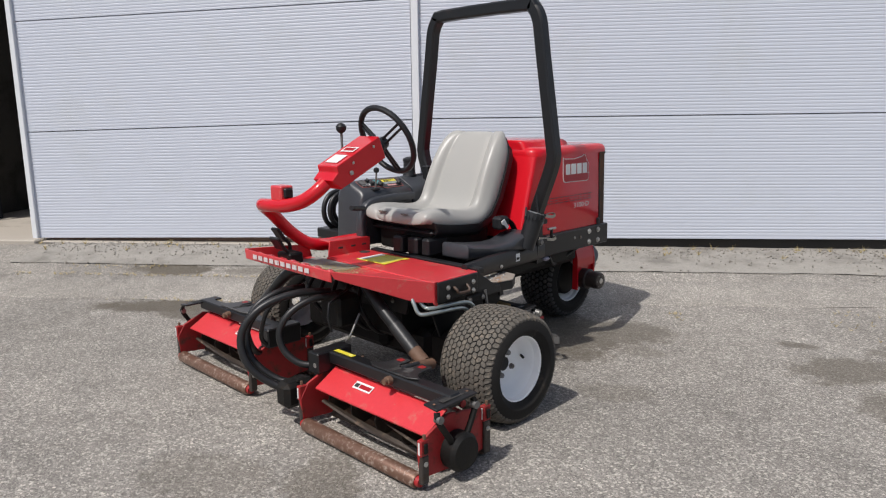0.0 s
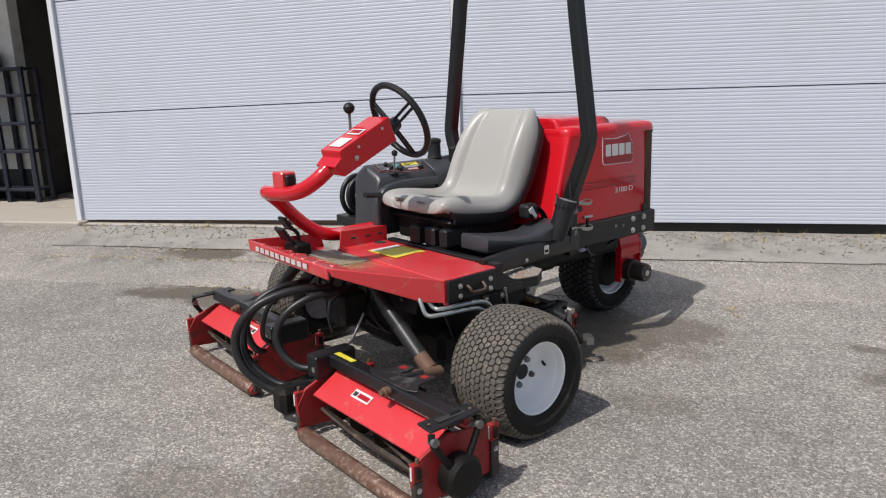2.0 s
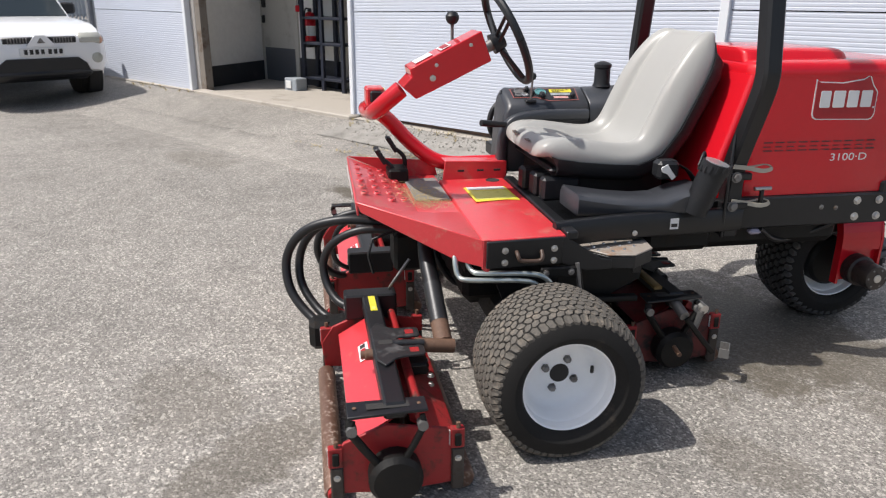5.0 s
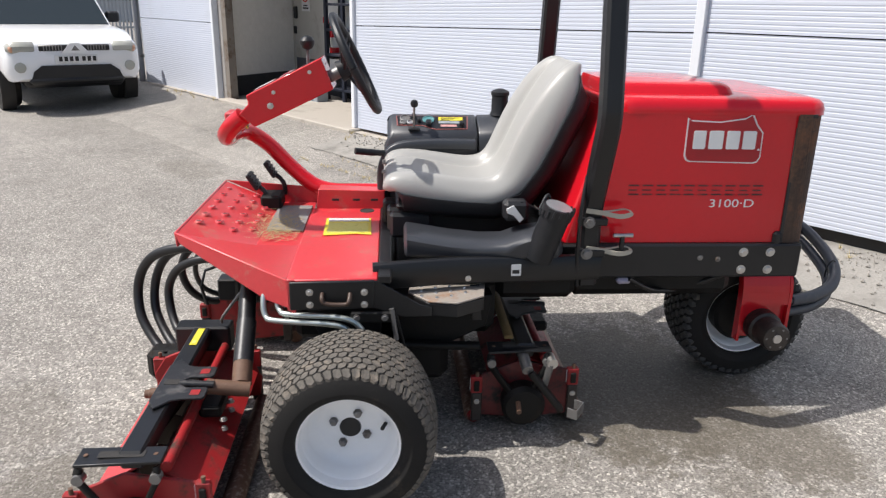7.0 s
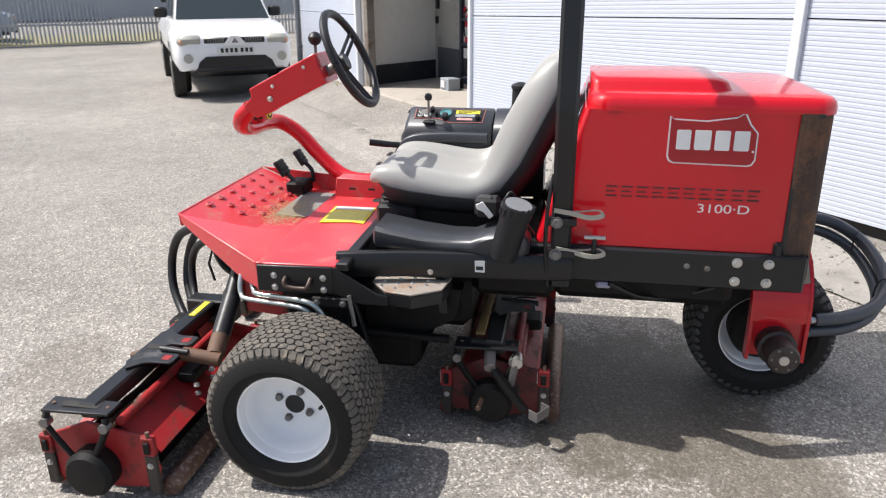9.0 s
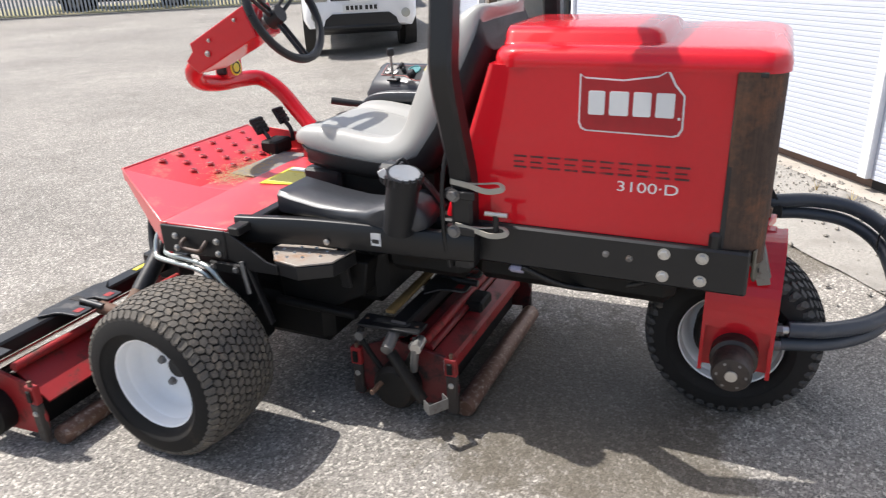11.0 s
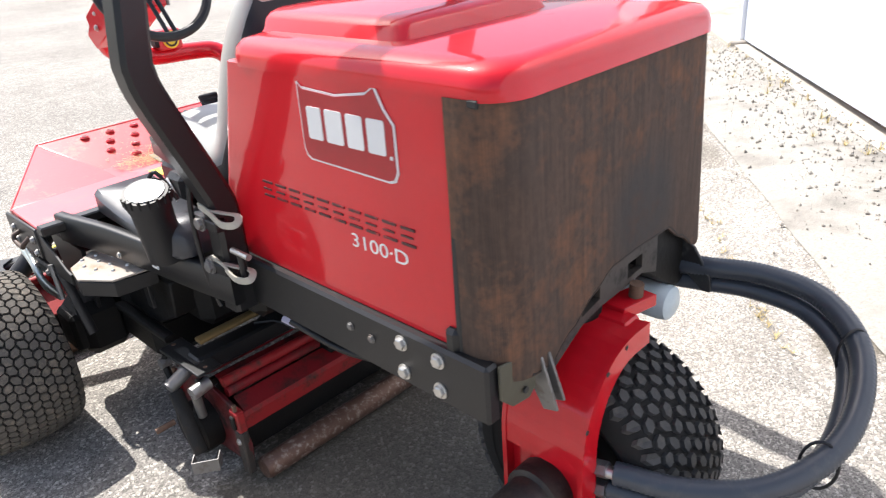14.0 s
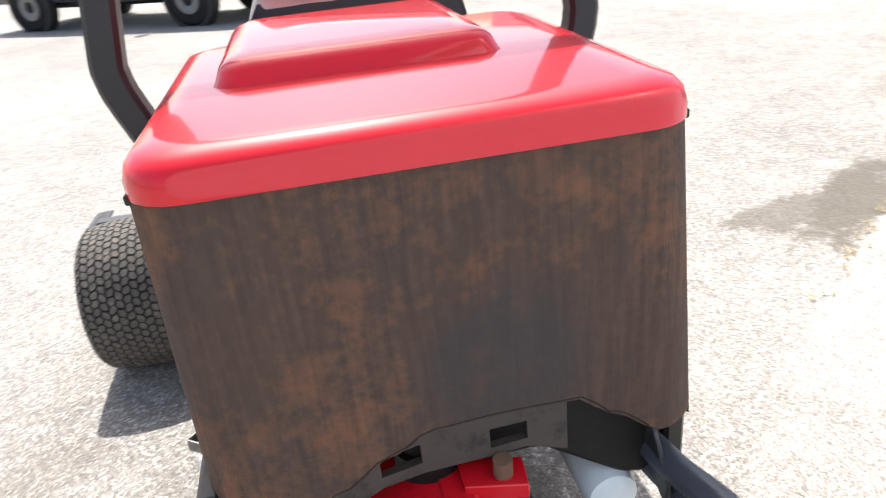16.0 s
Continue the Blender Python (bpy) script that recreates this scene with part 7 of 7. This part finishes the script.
def vehicle(name, label, paint, place, pickup=True):
    """A parked car or pickup. Local x runs forward from the rear, y to its left."""
    v = thing(name, label, "car" if not pickup else "pickup truck")

    def P(n, g, m, parent=None, lab=""):
        gg = G()
        gg.add(g.v, g.f, place)
        return part(n, gg, m, parent or v, lab, 40)
    hw = 0.86
    L = 4.9
    # lower body in sections from tail to nose
    lo = 0.52 if pickup else 0.40
    secs = [(0.0, 0.80, lo + 0.05, 0.98), (0.05, 0.85, lo + 0.02, 1.05), (1.6, 0.87, lo, 1.07), (3.30, 0.87, lo, 1.09), (3.75, 0.87, lo, 1.08), (4.30, 0.865, lo, 1.04), (4.42, 0.862, 0.43, 1.02), (4.62, 0.85, 0.40, 0.97), (4.76, 0.82, 0.40, 0.92),
            (4.84, 0.78, 0.41, 0.88), (4.88, 0.70, 0.44, 0.84)]
    g = G()
    rings = []
    for x, w, z0, z1 in secs:
        rings.append([(x, -w + 0.06, z0), (x, w - 0.06, z0), (x, w, z0 + 0.12), (x, w, z1 - 0.14), (x, w - 0.07, z1 - 0.03), (x, w - 0.2, z1), (x, -w + 0.2, z1), (x, -w + 0.07, z1 - 0.03), (x, -w, z1 - 0.14), (x, -w, z0 + 0.12)])
    g.loft(rings)
    body = P("body", g, paint)
    g = G()
    g.box((0.3, -0.62, 0.30), (4.70, 0.62, 0.60), 0.05)
    P("underbody", g, BLACK, body)
    x0, x1 = (1.55, 3.75) if pickup else (0.5, 3.7)
    t0, t1 = (1.75, 2.95) if pickup else (1.1, 2.75)
    zr = 1.76 if pickup else 1.46
    g = G()
    rings = []
    for f in (0, 0.05, 0.9, 1.0):
        a, b, w, z = x0 + (t0 - x0) * f, x1 + (t1 - x1) * f, 0.80 - 0.17 * f, 1.04 + (zr - 1.04) * f
        if f == 1.0:
            a, b, w, z = t0 + 0.08, t1 - 0.08, 0.56, zr + 0.035
        rings.append([(a, -w, z), (b, -w * 0.93, z), (b, w * 0.93, z), (a, w, z)])
    g.loft(rings)
    cab = P("cab", g, paint)
    g = G()
    e = 0.012
    pw = lambda f, w: (x1 + (t1 - x1) * f + e, w * (0.80 - 0.17 * f) * 0.93, 1.04 + (zr - 1.04) * f)
    n = Vector((zr - 1.04, 0, x1 - t1)).normalized() * 0.006
    g.prism([pw(0.06, -0.97), pw(0.06, 0.97), pw(0.93, 0.95), pw(0.93, -0.95)], n)
    P("windscreen", g, CAR_GLASS, cab)
    for sd in (-1, 1):
        for f0, f1 in ((0.10, 0.50), (0.54, 0.90)):
            g = G()
            q = []
            for fx, fz in ((f0, 0.12), (f1, 0.12), (f1 - 0.02, 0.88), (f0 + 0.02, 0.88)):
                a, b = x0 + (t0 - x0) * fz, x1 + (t1 - x1) * fz
                q.append((a + (b - a) * fx, sd * (0.80 - 0.17 * fz + 0.004 - 0.03 * fx), 1.04 + (zr - 1.04) * fz))
            g.prism(q, (0, sd * 0.006, 0))
            P("side_window", g, CAR_GLASS, cab)
        g = G()
        g.box((3.10, sd * 0.90 - 0.10, 1.10), (3.22, sd * 0.90 + 0.10, 1.26), 0.03)
        P("door_mirror", g, BLACK)
        g = G()
        g.box((4.50, sd * 0.61 - 0.19, 0.735), (4.893, sd * 0.61 + 0.18, 0.905), 0.06)
        hl = P("headlight", g, LAMP_GLASS, body, "clear headlight")
        g = G()
        g.box((4.60, sd * 0.735 - 0.036, 0.77), (4.897, sd * 0.735 + 0.030, 0.86), 0.025)
        P("indicator", g, mat("amber_lamp", (0.62, 0.34, 0.22), 0.2, bump=0.02), hl)
        g = G()
        g.lathe([(4.76, 0.070), (4.892, 0.066), (4.897, 0.05)], (0, sd * 0.665, 0.585), "x", 18)
        P("fog_light", g, LAMP_GLASS, body)
        for wx in (0.85, 3.95):
            g = G()
            g.lathe([(sd * 0.62, 0.20), (sd * 0.62, 0.33), (sd * 0.66, 0.36), (sd * 0.82, 0.36), (sd * 0.86, 0.33), (sd * 0.86, 0.20)], (wx, 0, 0.36), "y", 30)
            w = P("tyre", g, RUBBER)
            g = G()
            g.lathe([(sd * 0.84, 0.21), (sd * 0.875, 0.20), (sd * 0.87, 0.13), (sd * 0.85, 0.05)], (wx, 0, 0.36), "y", 20)
            P("rim", g, DULL, w)
            g = G()
            g.lathe([(sd * 0.70, 0.425), (sd * 0.874, 0.425), (sd * 0.874, 0.36), (sd * 0.70, 0.36)], (wx, 0, 0.36), "y", 30, closed=True)
            P("wheel_arch", g, DARK_GAP, body)
    g = G()
    g.box((4.78, -0.44, 0.775), (4.888, 0.44, 0.865), 0.02)
    gr = P("grille", g, BLACK, body)
    for i in range(7):
        for sd in (-1, 1):
            g = G()
            y = sd * (0.16 + 0.035 * i)
            g.box((4.886, y - 0.007, 0.785), (4.896, y + 0.007, 0.855), 0.002)
            P("grille_bar", g, DULL, gr)
    g = G()
    g.prism([(4.86, -0.17, 0.76), (4.86, 0.17, 0.76), (4.86, 0.06, 0.885), (4.86, -0.06, 0.885)], (0.045, 0, 0))
    bp = P("badge_panel", g, paint, body)
    g = G()
    g.prism([(4.906, 0, 0.79), (4.906, 0.05, 0.79), (4.906, 0, 0.86), (4.906, -0.05, 0.79)], (0.004, 0, 0))
    P("badge", g, DULL, bp)
    g = G()
    g.prism([(4.84, -0.56, 0.42), (4.84, 0.56, 0.42), (4.84, 0.52, 0.53), (4.84, 0.42, 0.605), (4.84, -0.42, 0.605), (4.84, -0.52, 0.53)], (0.065, 0, 0))
    P("lower_grille", g, BLACK, body)
    g = G()
    g.box((4.80, -0.58, 0.36), (4.93, 0.58, 0.46), 0.04)
    P("bumper_bar", g, BLACK, body)
    g = G()
    g.box((4.882, -0.26, 0.635), (4.90, 0.26, 0.735), 0.004)
    pl = P("number_plate", g, DECAL_WHITE, body, "white number plate with plain dark bars")
    for i in range(7):
        g = G()
        y = -0.21 + 0.065 * i + (0.02 if i > 3 else 0)
        g.box((4.899, y, 0.655), (4.9025, y + 0.042, 0.715), 0.001)
        P("plate_bar", g, DARK_GAP, pl)
    for sd in (-1, 1):
        g = G()
        g.rod((3.70, sd * 0.05, 1.075), (3.55, sd * 0.05 - 0.5, 1.13), 0.008, 6)
        P("wiper", g, BLACK, body)
    return v


def on_yard(u, s, heading, z=0.0, size=1.0):
    """Places a vehicle's nose at (u, s), looking along heading degrees from the building's line."""
    return Matrix.Translation(yard(u, s, z)) @ Matrix.Rotation(TH + radians(heading), 4, "Z") @ Matrix.Scale(size, 4) @ Matrix.Translation((-4.9, 0, 0))


def build_yard_things():
    white = mat("white_car_paint", (0.88, 0.88, 0.88), 0.25, bump=0.0, vary=0.02, coat=0.6)
    dark = mat("dark_car_paint", (0.020, 0.020, 0.028), 0.25, bump=0.0, vary=0.05, coat=0.8)
    navy = mat("navy_car_paint", (0.03, 0.03, 0.055), 0.25, bump=0.0, vary=0.05, coat=0.8)
    vehicle("pickup_truck", "white pickup truck parked beside the workshop wall", white, on_yard(-7.48, 1.20, -5.2, 0.03, 0.90))
    vehicle("parked_car", "dark blue car parked behind the pickup truck", navy, on_yard(-14.1, 2.25, -5.8, 0.03), False)
    vehicle("parked_car", "black car parked across the yard", dark, Matrix.Translation((0.75, -9.25, 0)) @ Matrix.Rotation(radians(146), 4, "Z") @ Matrix.Translation((-4.3, 0, 0)), False)
    vehicle("parked_car", "black car parked at the far side of the yard", dark, Matrix.Translation((-8.9, -15.9, 0)) @ Matrix.Rotation(radians(138), 4, "Z") @ Matrix.Translation((-4.3, 0, 0)), False)
    silver = mat("silver_blue_paint", (0.30, 0.36, 0.45), 0.3, metal=0.3, bump=0.0, vary=0.05, coat=0.7)
    vehicle("parked_car", "silver-blue car parked behind the fence", silver, on_yard(-21.6, -1.7, 90, 0.02, 0.86), False)
    # palisade fence
    f = thing("palisade_fence", "galvanised steel palisade fence behind a grass verge", "fence")
    galv = mat("galvanised_steel", (0.44, 0.45, 0.46), 0.5, metal=0.3, bump=0.05)
    gp = G()
    gp.prism([(0, -0.026, 0.05), (0, 0.026, 0.05), (0, 0.026, 2.25), (0, 0.010, 2.4), (0, -0.010, 2.4), (0, -0.026, 2.25)], (0.012, 0, 0))
    first = part("pale", gp, galv, f, smooth=0)
    u0 = -20.5
    first.matrix_local = Matrix.Translation(yard(u0, -14.0)) @ Matrix.Rotation(TH, 4, "Z")
    for i in range(1, 250):
        o = bpy.data.objects.new("pale", first.data)
        scene.collection.objects.link(o)
        o.parent = f
        o.matrix_local = Matrix.Translation(yard(u0, -14.0 + 0.102 * i)) @ Matrix.Rotation(TH, 4, "Z")
    for z in (0.5, 2.0):
        g = G()
        wslab(g, u0 - 0.06, u0 - 0.01, -14.0, 11.4, z, z + 0.06)
        part("rail", g, galv, f)
    grass = mat("rough_verge_grass", (0.26, 0.24, 0.13), 0.9, dirt=(0.42, 0.36, 0.24), dirt_amount=0.5, scale=1.5, fine=25, bump=0.8, vary=0.4)
    g = G()
    for j in range(9):
        for i in range(60):
            u, s = u0 + 0.32 - 0.5 * j, -16 + 0.5 * i
            g.v.append(yard(u, s, 0.10 + 0.10 * noise.noise(Vector((u * 1.7, s * 1.7, 0))) if 0 < j < 8 else 0.0))
    for j in range(8):
        for i in range(59):
            g.f.append((j * 60 + i, j * 60 + i + 1, (j + 1) * 60 + i + 1, (j + 1) * 60 + i))
    tagged(part("verge", g, grass, smooth=60), "rough dry grass verge along the fence", "verge", kind="structure")
    k = G()
    wslab(k, u0 + 0.30, u0 + 0.42, -16, 13, -0.02, 0.030, 0.010)
    tagged(part("kerb", k, CONCRETE), "pale concrete kerb of the grass verge", "kerb", kind="structure")
    # low works behind the fence
    far = mat("far_works", (0.45, 0.45, 0.45), 0.8, dirt=(0.28, 0.28, 0.28), dirt_amount=0.5, scale=0.4, bump=0.1)
    b = thing("far_building", "low grey works building beyond the fence", "building")
    g = G()
    wslab(g, -46, -40, -30, 26, 0, 5.5, 0.05)
    part("wall", g, far, b)
    for i in range(12):
        g = G()
        wslab(g, -40, -39.9, -28 + 4.4 * i, -25.6 + 4.4 * i, 1.2, 3.2, 0.01)
        part("window", g, CAR_GLASS, b)
    g = G()
    wslab(g, -46.4, -39.6, -30.4, 26.4, 5.5, 5.8, 0.05)
    part("roof", g, TRIM, b)


def build_litter():
    # stones and debris at the foot of the wall
    stone = mat("loose_stone", (0.30, 0.28, 0.25), 0.9, dirt=(0.14, 0.125, 0.105), dirt_amount=0.5, scale=9, bump=0.3, vary=0.5)
    g = G()
    random.seed(11)
    for i in range(5000):
        u, s = random.uniform(-3.6, 6.5), 2.66 - abs(random.gauss(0, 0.30))
        if s < 1.6:
            continue
        r = random.choice((0.003, 0.003, 0.004, 0.004, 0.005, 0.007, 0.011)) * random.uniform(0.7, 1.2)
        c = Vector(yard(u, s, rise(s) + 0.008 + r * 0.4))
        pts = []
        for dx, dy, dz in ((1, 0, 0), (0, 1, 0), (-1, 0, 0), (0, -1, 0), (0, 0, 0.8), (0, 0, -0.8)):
            k = r * random.uniform(0.7, 1.3)
            pts.append(c + Vector((dx, dy, dz)) * k)
        g.add(pts, [(0, 1, 4), (1, 2, 4), (2, 3, 4), (3, 0, 4), (1, 0, 5), (2, 1, 5), (3, 2, 5), (0, 3, 5)])
    tagged(part("loose_stones", g, stone, smooth=0), "loose pale stones along the foot of the wall", "stones", kind="stuff")
    dry = mat("dry_weeds", (0.45, 0.36, 0.17), 0.9, bump=0.1, vary=0.4)
    g = G()
    for i in range(120):
        u, s = random.uniform(-8, 6.5), 2.60 - abs(random.gauss(0, 0.12))
        if -6.6 < u < -3.75:
            continue
        c = Vector(yard(u, s, rise(s) + 0.004))
        for b in range(14):
            a = random.uniform(0, 6.28)
            h = random.uniform(0.015, 0.06)
            d = Vector((math.cos(a), math.sin(a), 0)) * random.uniform(0.01, 0.06)
            n = Vector((-d.y, d.x, 0)).normalized() * 0.002
            k = len(g.v)
            g.v += [tuple(c - n), tuple(c + n), tuple(c + d + Vector((0, 0, h)))]
            g.f.append((k, k + 1, k + 2))
    # sparse tufts in the joints of the tarmac
    seams = [(random.uniform(-3.6, 0.3), 1.752 + random.gauss(0, 0.012)) for i in range(130)]
    seams += [(random.uniform(-2.3, -0.3), 1.245 + random.gauss(0, 0.015)) for i in range(35)]
    seams += [(random.gauss(-0.2, 0.05), 1.75 + random.gauss(0, 0.03)) for i in range(14)]
    seams += [(random.uniform(-3.0, -2.2), 1.93 + random.gauss(0, 0.03)) for i in range(26)]
    seams += [(random.gauss(2.65, 0.10), 1.1 + random.gauss(0, 0.14)) for i in range(16)]
    seams += [(random.gauss(1.60, 0.02), 1.15 + random.gauss(0, 0.05)) for i in range(10)]
    for u, s in seams:
        c = Vector(yard(u, s, rise(s) + 0.004))
        for b in range(7):
            a = random.uniform(0, 6.28)
            d = Vector((math.cos(a), math.sin(a), 0)) * random.uniform(0.01, 0.03)
            n = Vector((-d.y, d.x, 0)).normalized() * 0.0015
            k = len(g.v)
            g.v += [tuple(c - n), tuple(c + n), tuple(c + d + Vector((0, 0, random.uniform(0.008, 0.025))))]
            g.f.append((k, k + 1, k + 2))
    tagged(part("dry_weeds", g, dry, smooth=0), "dry yellow weeds at the foot of the wall", "weeds", kind="stuff")


build_room()
build_yard_things()
build_litter()
